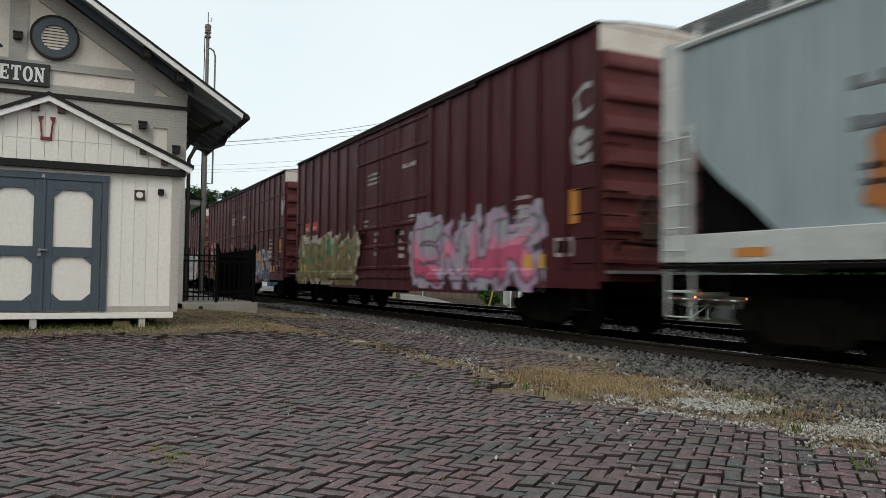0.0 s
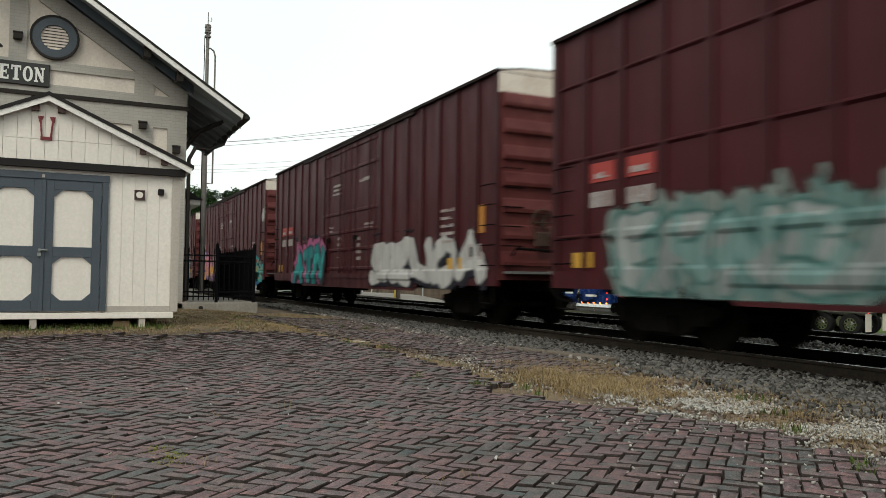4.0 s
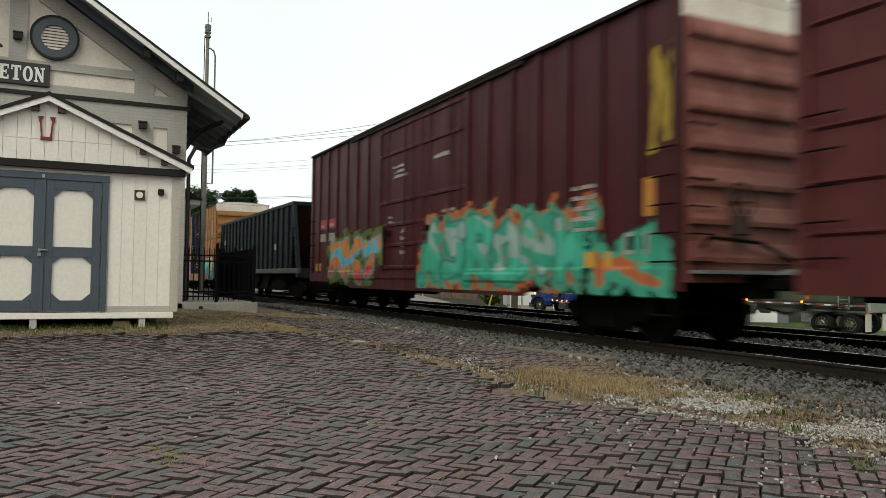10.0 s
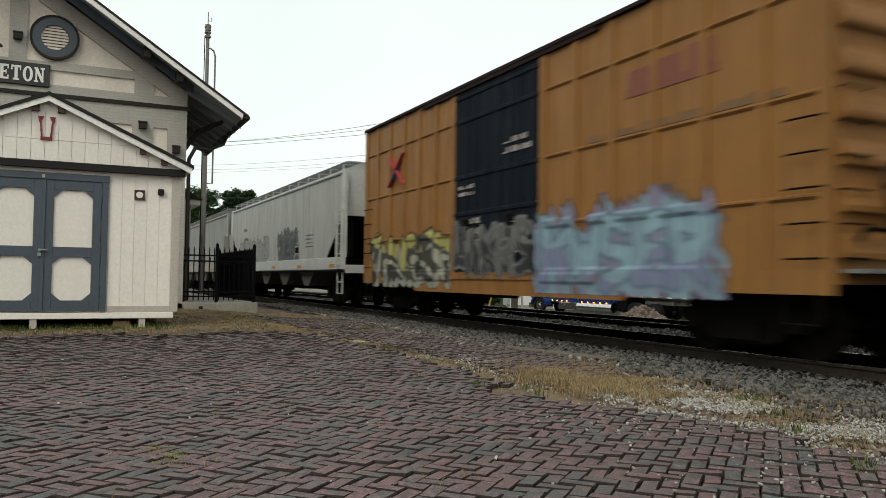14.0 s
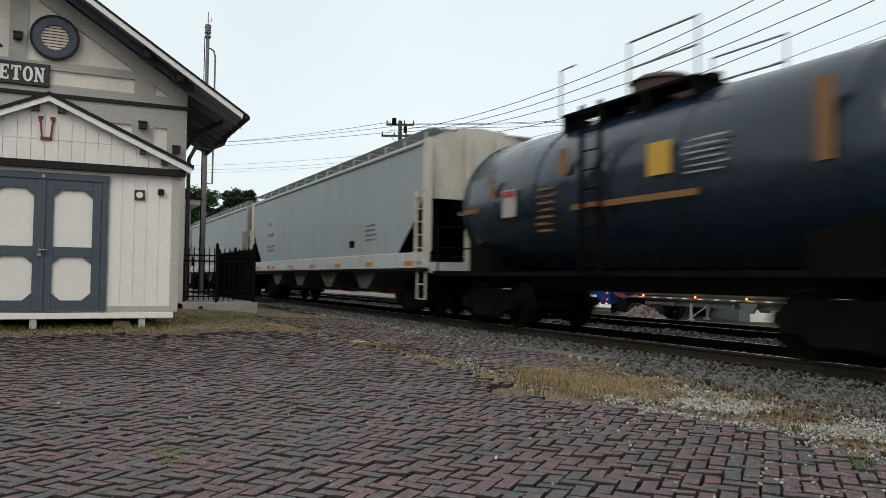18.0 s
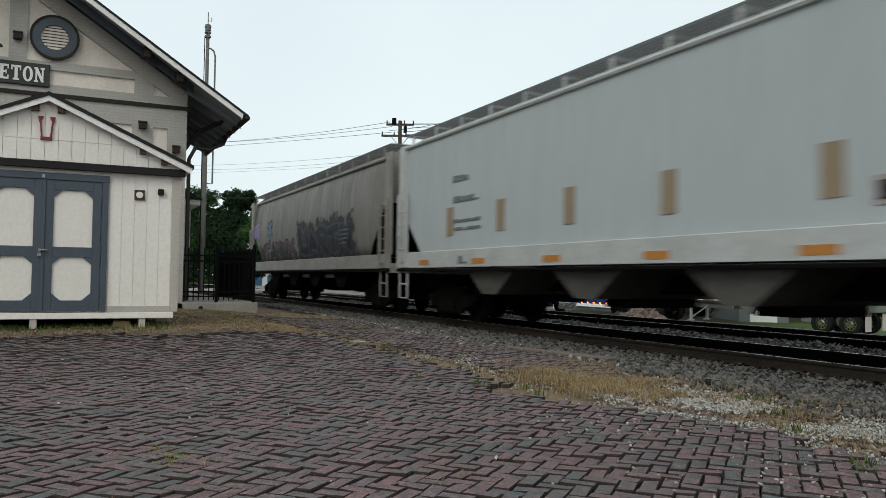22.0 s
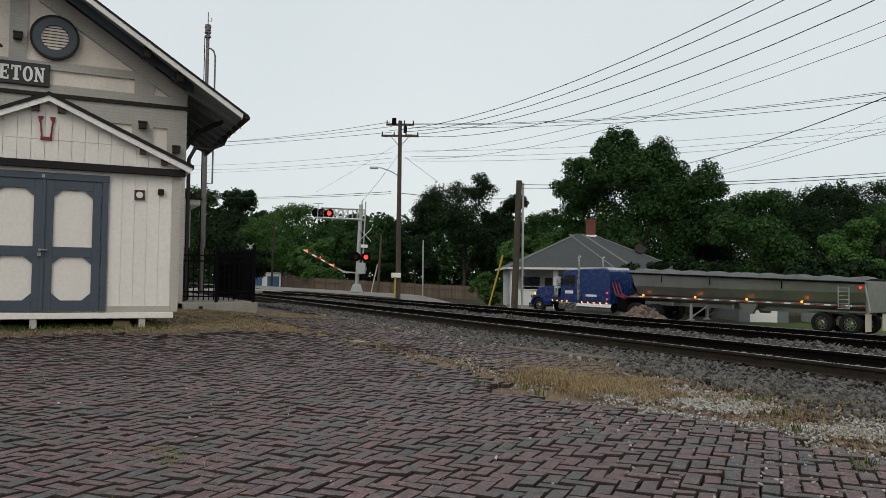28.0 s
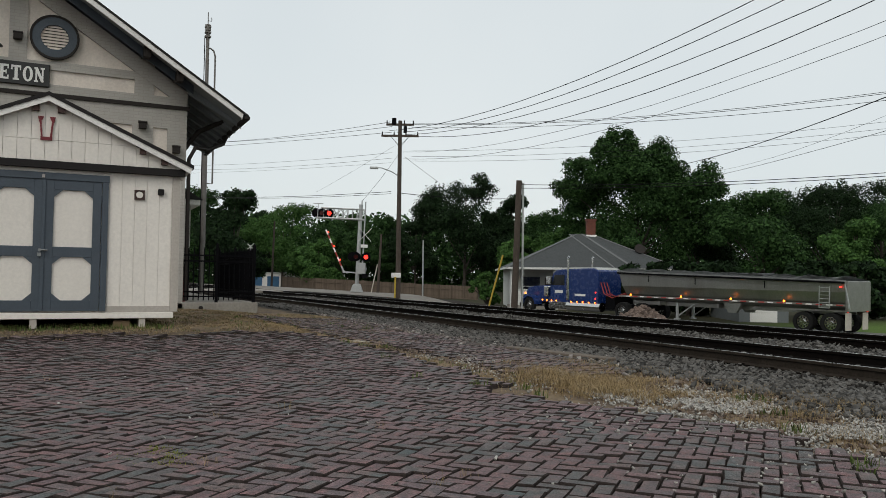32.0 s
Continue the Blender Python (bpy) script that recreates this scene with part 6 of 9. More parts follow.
M_ENDDARK = car_paint("faded_maroon_end_paint", (0.085, 0.016, 0.019), fade=(0.20, 0.075, 0.065), streaks=0.3)
M_ENDPAINT = car_paint("sun_bleached_end_paint", (0.13, 0.032, 0.032), fade=(0.44, 0.22, 0.16), streaks=0.3)
barred = boxcar()
flush = boxcar(hbars=(), label="maroon high-cube boxcar with plain pressed panels and spray paint")
CARS = [flush, barred, copy_thing(barred, pose(0, 0, 0)), *[copy_thing(flush, pose(0, 0, 0)) for k in range(4)]]
M_MAROON = car_paint("maroon_car_paint", MAROON, fade=MAROON2)
# darker maroon copy: grime and the posts' shaded side put into one colour
M_MAROONPOST = car_paint("shaded_grimy_post_paint", tuple(c * 0.75 for c in MAROON), fade=tuple(c * 0.8 for c in MAROON2))
WHITE_TAG = [(0.34, 0.33, 0.33), (0.30, 0.29, 0.29)]
for i, (r, l, pieces) in enumerate(BOX_PIECES):
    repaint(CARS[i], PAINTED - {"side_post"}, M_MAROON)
    repaint(CARS[i], {"end_wall", "end_corrugation"}, M_ENDPAINT if i in (2, 6) else M_ENDDARK)
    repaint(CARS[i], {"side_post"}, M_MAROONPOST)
    skin = box_skin(hbars=(1.62, 2.94, 4.27) if i in (1, 2) else ())
    for k, (x0, x1, z0, z1, n, fills, line, cloud, block) in enumerate(pieces):
        spray_piece(CARS[i], skin, x0, x1, z0, z1, n, fills, line, cloud, block, seed=10 * i + k)
    if i in (0, 2):
        spray_piece(CARS[i], skin, 8.55, 9.2, 2.75, 3.6, 1, WHITE_TAG, WHITE_TAG[0], seed=70 + i, fat=0.10, rim=0.0, label="thin white spray tag near the corner")
        spray_piece(CARS[i], skin, 8.6, 9.2, 3.65, 4.3, 1, WHITE_TAG, WHITE_TAG[0], seed=75 + i, fat=0.08, rim=0.0, label="thin white spray tag near the corner")
    if i in (1, 4):
        spray_piece(CARS[i], skin, 8.65, 9.3, 3.3, 4.05, 1, WHITE_TAG, (0.10, 0.06, 0.06), seed=80 + i, fat=0.22, label="pale spray tag near the corner")
    if i == 6:
        spray_piece(CARS[i], skin, 8.65, 9.2, 2.6, 4.5, 1, [(0.30, 0.20, 0.03)], (0.30, 0.20, 0.03), seed=91, fat=0.14, rim=0.0, label="dull yellow spray tag near the corner")
    if i in (4, 6):
        spray_piece(CARS[i], skin, 7.3, 8.9, 0.72, 1.3 if i == 4 else 1.5, 1, [cloud_c for cloud_c in (pieces[0][7] or pieces[0][5])], pieces[0][5][0], [pieces[0][7][1], pieces[0][7][1]], None, seed=95 + i, label="sprayed ground colour beside the letters")
    car_stencils(CARS[i], 10 * i)
    couple(CARS[i], r, l)

old = boxcar(half=9.3, top=4.78, door=(-1.85, 1.45), leaves=1, ribs=1.15, hbars=(1.45, 2.05, 2.7, 3.35, 3.95), cap=False, skirt=0.66, end_ribs=9,
                label="older low maroon boxcar with faded paint and spray tags")
repaint(old, PAINTED, car_paint("faded_maroon_paint", (0.075, 0.014, 0.014), fade=(0.12, 0.035, 0.03)))
skin = box_skin(9.3, (-1.85, 1.45), 1.15, (1.45, 2.05, 2.7))
spray_piece(old, skin, 1.7, 8.9, 1.35, 2.45, 6, [(0.012, 0.014, 0.014), (0.03, 0.05, 0.045), (0.09, 0.035, 0.03)], (0.07, 0.25, 0.19), None, None, seed=201, rim=0.11)
spray_piece(old, skin, 1.7, 8.9, 0.68, 1.2, 9, [(0.17, 0.165, 0.155), (0.10, 0.22, 0.17)], (0.13, 0.06, 0.05), [(0.16, 0.15, 0.14), (0.10, 0.17, 0.14)], None, seed=202, label="smeared pale and green spray paint")
spray_piece(old, skin, -6.7, -2.0, 0.70, 2.3, 6, [(0.23, 0.225, 0.215), (0.28, 0.27, 0.26), (0.20, 0.13, 0.11), (0.26, 0.26, 0.255)], (0.17, 0.12, 0.11), [(0.25, 0.25, 0.24), (0.24, 0.235, 0.225)], None, seed=203)
bm = bmx()
rod(bm, (4.75, -1.505, 3.7), (4.75, -1.52, 3.7), 0.30, 28)
part("emblem", bm, plain("worn_pale_emblem_paint", (0.20, 0.11, 0.10), 0.8, 0, 0.3, 5, (0.08, 0.03, 0.03), 0.6), old, "faded round emblem, a pale disc")
bars(old, -7.8, -6.6, 2.3, 2.6, 1, M_MARK, -1.514, 77)
bars(old, -0.6, 0.3, 3.5, 3.9, 3, M_MARK, -1.55, 78)
patch(old, 2.35, 2.65, 0.95, 1.55, M_ORANGE, -1.56, "orange painted strip")
patch(old, 6.6, 7.35, 1.55, 2.0, M_MARK, -1.56, "white framed tag holder")
patch(old, 6.7, 7.25, 1.62, 1.93, M_BLACK, -1.568, "dark tag plate")
couple(old, -134.45, -153.05)

couple(gondola(), -176.3, -191.6)
for k, (a, b, w) in enumerate(((-6.9, -6.2, 2.6), (-2.9, -2.5, 1.6), (-1.2, -0.7, 1.9), (4.6, 5.0, 2.0))):
    bars(TRAIN[-1][0], a, b, w, w + 0.35, 1, M_MARK, -1.50, 90 + k, 0.8)
patch(TRAIN[-1][0], -5.2, -4.95, 1.55, 2.1, M_ORANGE, -1.50, 'orange painted square')
patch(TRAIN[-1][0], -2.2, -1.9, 1.7, 2.3, M_ORANGE, -1.50, 'orange painted square')

M_BLUEMARK = plain("blue_stencil_paint", (0.06, 0.08, 0.28), 0.6)
M_DARKDOOR = car_paint("dark_blue_door_paint", (0.008, 0.012, 0.020), (0.014, 0.013, 0.012), (0.014, 0.018, 0.025), gloss=0.06)
YELLOW_PIECES = [
    (-193.5, -209.1, [(1.9, 7.2, 0.68, 2.2, 4, [(0.03, 0.11, 0.13), (0.04, 0.17, 0.18), (0.10, 0.34, 0.28), (0.15, 0.40, 0.33)], (0.02, 0.05, 0.06), [(0.30, 0.035, 0.05), (0.26, 0.04, 0.05)], (0.02, 0.03, 0.035)),
                      (-7.1, -4.2, 0.66, 1.72, 3, [(0.42, 0.10, 0.22), (0.46, 0.17, 0.28), (0.36, 0.10, 0.20)], (0.03, 0.22, 0.28), [(0.05, 0.12, 0.04), (0.04, 0.28, 0.36)], None),
                      (-3.9, -2.2, 0.68, 1.8, 2, [(0.42, 0.20, 0.28), (0.36, 0.20, 0.30)], (0.36, 0.16, 0.24), [(0.38, 0.19, 0.27), (0.38, 0.22, 0.30)], None)]),
    (-211.2, -226.65, [(1.75, 5.9, 0.7, 2.0, 5, [(0.18, 0.20, 0.30), (0.22, 0.32, 0.38), (0.24, 0.36, 0.42)], (0.10, 0.14, 0.20), [(0.22, 0.21, 0.30), (0.21, 0.31, 0.37)], None),
                       (-7.3, -2.1, 0.70, 2.05, 6, [(0.04, 0.04, 0.035), (0.34, 0.33, 0.26), (0.06, 0.06, 0.05), (0.38, 0.34, 0.12)], (0.02, 0.02, 0.02), None, (0.30, 0.30, 0.26)),
                       (-1.8, 1.5, 0.9, 2.1, 5, [(0.03, 0.03, 0.03), (0.10, 0.10, 0.10)], (0.22, 0.22, 0.22), None, None)]),
]
yel = boxcar(half=7.78, top=5.33, door=(-2.0, 1.7), leaves=2, ribs=0.98, hbars=(1.9, 3.14, 4.4), cap=True, bogies=6.0, dark_door=M_DARKDOOR,
                label="yellow high-cube boxcar with dark doors and spray paint")
PAINTED_Y = PAINTED - {"door", "door_rail", "lock_rod"}
YEL = [yel, copy_thing(yel, pose(0, 0, 0))]
for i, (r, l, pieces) in enumerate(YELLOW_PIECES):
    repaint(YEL[i], PAINTED_Y, car_paint("yellow_car_paint", (0.27, 0.125, 0.036), (0.09, 0.045, 0.02), (0.20, 0.10, 0.038), streaks=0.35))
    skin = box_skin(7.78, (-2.0, 1.7), 0.98, (1.9, 3.14, 4.4))
    for k, (x0, x1, z0, z1, n, fills, line, cloud, block) in enumerate(pieces):
        spray_piece(YEL[i], skin, x0, x1, z0, z1, n, fills, line, cloud, block, seed=300 + 10 * i + k)
    y = -1.514
    bm = bmx()
    for s in (-1, 1):
        beam(bm, (-5.3 - s * 0.5, y, 3.33), (-5.3 + s * 0.5, y, 4.15), 0.02, 0.26, (0, 1, 0))
    part("emblem", bm, M_REDMARK, YEL[i], "red crossed emblem, a plain shape")
    bm = bmx()
    beam(bm, (-5.3 + 0.22, y - 0.015, 3.95), (-5.3 - 0.22, y - 0.015, 3.5), 0.02, 0.22, (0, 1, 0))
    part("emblem_bar", bm, M_BLUEMARK, YEL[i])
    bars(YEL[i], 4.0, 6.1, 3.75, 4.35, 1, plain("worn_red_lettering", (0.17, 0.05, 0.03), 0.7), y, 40 + i, 0.95)
    bars(YEL[i], 2.9, 7.6, 3.18, 3.42, 1, plain("worn_brown_lettering", (0.15, 0.08, 0.035), 0.7), y, 50 + i, 0.6)
    bars(YEL[i], -1.8, -0.8, 2.7, 3.0, 2, M_MARK, -1.55, 60 + i)
    bars(YEL[i], 0.2, 1.4, 3.4, 3.8, 2, M_MARK, -1.55, 62 + i)
    bars(YEL[i], -1.2, -0.6, 1.6, 2.3, 3, M_MARK, -1.55, 64 + i)
    bars(YEL[i], 0.4, 1.2, 1.4, 2.2, 4, M_MARK, -1.55, 66 + i)
    if i == 0:
        patch(YEL[i], 6.3, 6.75, 1.2, 2.0, M_YEL, -1.555, "yellow stencilled panel")
        patch(YEL[i], 3.3, 3.7, 1.2, 1.9, M_YEL, -1.555, "yellow stencilled panel")
    couple(YEL[i], r, l)


def grey(name, col, dirt=(0.12, 0.12, 0.11), amount=0.4):
    return car_paint(name, col, dirt, tuple(x * 0.9 for x in col), 0.55, amount)


def hopper_marks(car, seed, half, tape=M_ORANGE, n=7, y=-1.524):
    for i in range(n if seed < 260 else 0):
        x = -half + 1.4 + i * (2 * half - 2.8) / (n - 1)
        patch(car, x, x + 0.55, 1.19, 1.31, tape, y - 0.078, "orange reflective strip", "reflector")
    bars(car, -half + 3.0, -half + 4.0, 3.05, 3.23, 1, M_DARKMARK, y, seed, 0.9)
    bars(car, -half + 3.0, -half + 4.4, 2.58, 2.78, 1, M_DARKMARK, y, seed + 1, 0.9)
    bars(car, -half + 3.0, -half + 4.4, 1.95, 2.3, 2, M_DARKMARK, y, seed + 2, 0.5)
    bars(car, half - 4.6, half - 3.6, 1.95, 2.5, 4, M_DARKMARK, y, seed + 3, 0.4)
    if seed >= 260:
        return
    patch(car, half - 6.0, half - 5.4, 1.72, 2.05, M_MARK, y, "white framed tag holder")
    patch(car, half - 5.93, half - 5.47, 1.78, 1.99, M_BLACK, y - 0.012, "dark tag plate")
    bars(car, -half + 3.5, -half + 4.0, 1.2, 1.4, 1, M_DARKMARK, y - 0.078, seed + 5, 0.9)


M_DARKMARK = plain("dark_grey_stencil_paint", (0.10, 0.105, 0.11), 0.7, 0, 0.15, 10)
M_SILL = plain("pale_grey_car_paint", (0.42, 0.43, 0.42), 0.55, 0, 0.1, 4, (0.2, 0.19, 0.17), 0.4)
M_SILLDARK = plain("grimy_grey_car_paint", (0.24, 0.23, 0.21), 0.6, 0, 0.15, 4, (0.1, 0.09, 0.08), 0.5)
M_CREAM = plain("cream_car_paint", (0.48, 0.44, 0.38), 0.6, 0, 0.1, 4, (0.25, 0.2, 0.16), 0.4)
def hopper_skin(bulge, hw=1.58, z0=1.50, eave=4.22):
    """Depth of a covered hopper's curved side."""
    return lambda X, Z: -(hw - 0.06 - bulge * (2 * np.clip((Z - z0) / (eave - z0), 0, 1) - 1) ** 2) - 0.008


HOPPER_PIECES = {
    0: [(-5.75, -5.15, 1.6, 2.7, 1, [(0.36, 0.13, 0.04)], (0.30, 0.12, 0.05), None, None)],
    1: [(-6.8, -1.2, 1.58, 2.35, 6, [(0.24, 0.24, 0.235), (0.27, 0.27, 0.26)], (0.19, 0.19, 0.19), [(0.29, 0.29, 0.28)], None),
        (0.8, 3.6, 1.58, 2.5, 3, [(0.05, 0.055, 0.06), (0.08, 0.085, 0.09)], (0.13, 0.13, 0.13), [(0.10, 0.105, 0.11)], None)],
    6: [(-7.3, -1.2, 1.58, 2.4, 6, [(0.05, 0.05, 0.055), (0.12, 0.08, 0.09)], (0.03, 0.03, 0.035), None, None),
        (-0.6, 5.4, 1.58, 2.7, 5, [(0.014, 0.016, 0.028), (0.03, 0.035, 0.05)], (0.10, 0.10, 0.105), [(0.045, 0.045, 0.05)], None),
        (-8.4, -7.2, 2.5, 3.4, 2, [(0.22, 0.19, 0.36), (0.17, 0.16, 0.26)], (0.26, 0.24, 0.34), None, None),
        (-5.6, -4.8, 2.4, 3.2, 1, [(0.06, 0.26, 0.36), (0.05, 0.20, 0.30)], (0.03, 0.05, 0.06), None, None)],
}
HOPPERS = [
    # right, left, paint, trim, end paint, label, extra
    (9.2, -8.85, grey("blue_grey_hopper_paint", (0.26, 0.31, 0.32)), M_SILL, None, "blue-grey covered hopper car with spray tags", {}),
    (-228.45, -247.2, grey("pale_grey_hopper_paint", (0.36, 0.36, 0.34)), M_SILL, None, "pale grey covered hopper car with dark spray tags", {}),
    (-248.2, -267.35, grey("dull_grey_hopper_paint", (0.225, 0.23, 0.22), (0.13, 0.125, 0.115), 0.5), M_SILLDARK, M_SILLDARK, "dull grey covered hopper car with soot streaks", dict(seams=1)),
    (-280.75, -300.75, grey("silver_grey_hopper_paint", (0.275, 0.307, 0.317), amount=0.12), M_SILL, M_CREAM, "silver-grey covered hopper car with cream ends", dict(gate=M_REDGATE)),
    (-301.75, -320.9, grey("silver_grey_hopper_paint", (0.265, 0.292, 0.302), amount=0.12), M_SILL, M_SILLDARK, "silver-grey covered hopper car with a pale sill", dict(seams=1, gate=M_REDGATE)),
    (-321.85, -341.2, grey("light_grey_hopper_paint", (0.39, 0.42, 0.425), amount=0.1), M_SILL, None, "light grey covered hopper car with rust patches", dict(cut=1.3, reach=2.5, seams=1)),
    (-341.85, -359.4, grey("sooty_grey_hopper_paint", (0.20, 0.19, 0.175), (0.10, 0.09, 0.08), 0.6), M_SILLDARK, M_SILLDARK, "sooty round-sided covered hopper car with spray tags", dict(bulge=0.16, cut=2.0, reach=3.1, seams=0)),
]
for i, (r, l, paint, trim, endp, label, more) in enumerate(HOPPERS):
    half = (r - l) / 2
    c = covered_hopper(half=half, paint=paint, trim=trim, end_paint=endp, label=label, **more)
    hopper_marks(c, 200 + 10 * i, half, n=7 if i in (3, 4, 5) else 5)
    for k, (x0, x1, z0, z1, n, fills, line, cloud, block) in enumerate(HOPPER_PIECES.get(i, ())):
        spray_piece(c, hopper_skin(0.16 if "bulge" in more else 0.0), x0, x1, z0, z1, n, fills, line, cloud, block, seed=400 + 10 * i + k)
    if i == 6:
        bm = bmx()
        rod(bm, (-6.3, -1.25, 0.92), (4.6, -1.25, 0.92), 0.07, 10)
        part("train_pipe", bm, M_SILL, c, "pale pipe below the side sill")
    if i == 5:
        for x in (-6.9, -4.6, -2.2, 0.3, 3.0):
            patch(c, x, x + 0.32, 1.85, 2.5, plain("brown_rust_patch", (0.24, 0.18, 0.12), 0.8), -1.528, "brown rust patch", "rust_patch")
    couple(c, r, l)

tank = tank_car()
M_DULLORANGE = plain("dull_orange_lettering", (0.17, 0.075, 0.02), 0.6, 0, 0.2, 10)
for x0, x1, z0, z1, mt in ((-3.5, -3.3, 2.55, 2.95, M_DULLORANGE), (-1.0, -0.75, 2.75, 3.2, M_DULLORANGE), (1.35, 1.85, 2.45, 2.95, M_YEL), (-0.6, 2.4, 2.08, 2.18, M_DULLORANGE), (4.3, 4.55, 2.3, 3.3, M_DULLORANGE)):
    patch(tank, x0, x1, z0, z1, mt, -1.53, "painted stencil on the tank", "stencil")
bars(tank, 2.1, 3.0, 2.4, 2.95, 6, M_MARK, -1.53, 301, 0.35)
patch(tank, -3.0, -2.5, 2.1, 2.65, M_MARK, -1.53, "white and red placard")
patch(tank, -2.97, -2.53, 2.5, 2.62, M_REDMARK, -1.539, "red heading of the placard")
bars(tank, -5.0, -3.8, 2.28, 2.42, 1, M_DULLORANGE, -1.51, 303, 0.9)
bars(tank, -1.75, -1.05, 1.75, 2.65, 7, M_DULLORANGE, -1.53, 302, 0.4)
couple(tank, -268.6, -279.96)

# ---------------------------------------------------------------- across the track
M_ASPHALT = plain("grey_asphalt", (0.085, 0.083, 0.08), 0.9, 0, 0.2, 6, (0.13, 0.125, 0.115), 0.5)
M_WOODPOLE = plain("weathered_pole_wood", (0.055, 0.040, 0.032), 0.9, 0, 0.25, 5, (0.10, 0.08, 0.065), 0.4, streak=True)
M_WIRE = plain("black_wire_sheath", (0.012, 0.012, 0.013), 0.6)
M_ALU = plain("cast_aluminium", (0.42, 0.43, 0.43), 0.45, 0.6, 0.1, 6)
M_TARP = plain("grey_tarpaulin", (0.23, 0.24, 0.24), 0.7, 0, 0.15, 4, (0.15, 0.15, 0.15), 0.4)
M_TUB = plain("brushed_aluminium_tub", (0.30, 0.295, 0.28), 0.40, 0.85, 0.10, 3, (0.16, 0.15, 0.14), 0.45, streak=True)
M_BLUE = plain("blue_truck_paint", (0.009, 0.028, 0.12), 0.25, 0, 0.08, 4, rel=0.0)
M_CHROME = plain("polished_chrome", (0.60, 0.60, 0.60), 0.18, 1.0, 0.05, 6, rel=0.0)
M_TYRE = plain("black_rubber", (0.014, 0.014, 0.014), 0.85, 0, 0.2, 12)
M_GLASS = plain("dark_window_glass", (0.012, 0.014, 0.016), 0.08, 0, 0.05, 4, rel=0.0)
M_AMBER = glow("amber_marker_lens", (1.0, 0.20, 0.02), 4.5)
M_REDGLOW = glow("red_lit_lens", (1.0, 0.03, 0.02), 3.0)
M_LAMPGLOW = glow("amber_street_lamp", (1.0, 0.30, 0.06), 4.0)
M_CLAP = plain("white_clapboard_paint", (0.58, 0.58, 0.56), 0.7, 0, 0.06, 6, (0.42, 0.42, 0.40), 0.3)
M_HROOF = plain("grey_asphalt_shingle", (0.046, 0.050, 0.051), 0.9, 0, 0.25, 8, (0.030, 0.033, 0.034), 0.6)
M_HIPCAP = plain("pale_hip_shingle", (0.115, 0.12, 0.12), 0.9, 0, 0.25, 8)
M_BRICKRED = plain("red_chimney_brick", (0.14, 0.045, 0.03), 0.9, 0, 0.25, 10, (0.07, 0.04, 0.03), 0.5)
M_PLANK = plain("weathered_fence_plank", (0.115, 0.085, 0.062), 0.9, 0, 0.2, 6, (0.06, 0.048, 0.038), 0.5, vary=0.2, streak=True)
M_DOORBLUE = plain("blue_roller_door", (0.03, 0.11, 0.22), 0.6)


def strip(name, pts, width, mat, label, category, lift=0.02):
    """A road that lies on the ground along a line of points."""
    P = [Vector((*p, 0)) for p in pts]
    fine = []
    for a, b in zip(P[:-1], P[1:]):
        n = max(2, int((b - a).length / 1.5))
        fine += [a.lerp(b, i / n) for i in range(n)]
    fine.append(P[-1])
    bm = bmx()
    rows = []
    for i, c in enumerate(fine):
        d = (fine[min(i + 1, len(fine) - 1)] - fine[max(i - 1, 0)]).normalized()
        s = Vector((-d.y, d.x, 0))
        row = []
        for k in range(7):
            q = c + s * width * (k / 6 - 0.5)
            row.append(bm.verts.new((q.x, q.y, ground_z(q.x, q.y) + lift)))
        rows.append(row)
    for r0, r1 in zip(rows[:-1], rows[1:]):
        for k in range(6):
            bm.faces.new((r0[k], r0[k + 1], r1[k + 1], r1[k]))
    return solid(name, bm, mat, label, category, kind="structure", smooth=True)


strip("road", [(110, 67.1), (20, 45.8), (-15, 37.5), (-46, 30.2), (-54, 27), (-59, 22.5), (-61, 17), (-61, 11.0)], 3.6, M_ASPHALT, "grey asphalt road that climbs to the crossing", "road", 0.02)
strip("crossing_apron", [(-37.0, 17.7), (-42, 17.6), (-52, 17.5), (-61, 17.3), (-75, 17.3), (-100, 17.3)], 4.6, plain("worn_tan_pavement", (0.175, 0.16, 0.14), 0.9, 0, 0.2, 3, (0.09, 0.08, 0.066), 0.6), "pale worn crossing pavement beside the track", "pavement", 0.20)
b = bmx()
for mid in (TRACK, TRACK_FAR):
    box(b, -66, -56, mid - 0.66, mid + 0.66, HEAD - 0.15, HEAD - 0.012)
    for e in (-1, 1):
        box(b, -66, -56, mid + e * 1.25 - 0.44, mid + e * 1.25 + 0.44, HEAD - 0.15, HEAD - 0.012)
solid("crossing_panel", b, M_CONC, "concrete road crossing panel between the rails", "crossing", kind="structure")


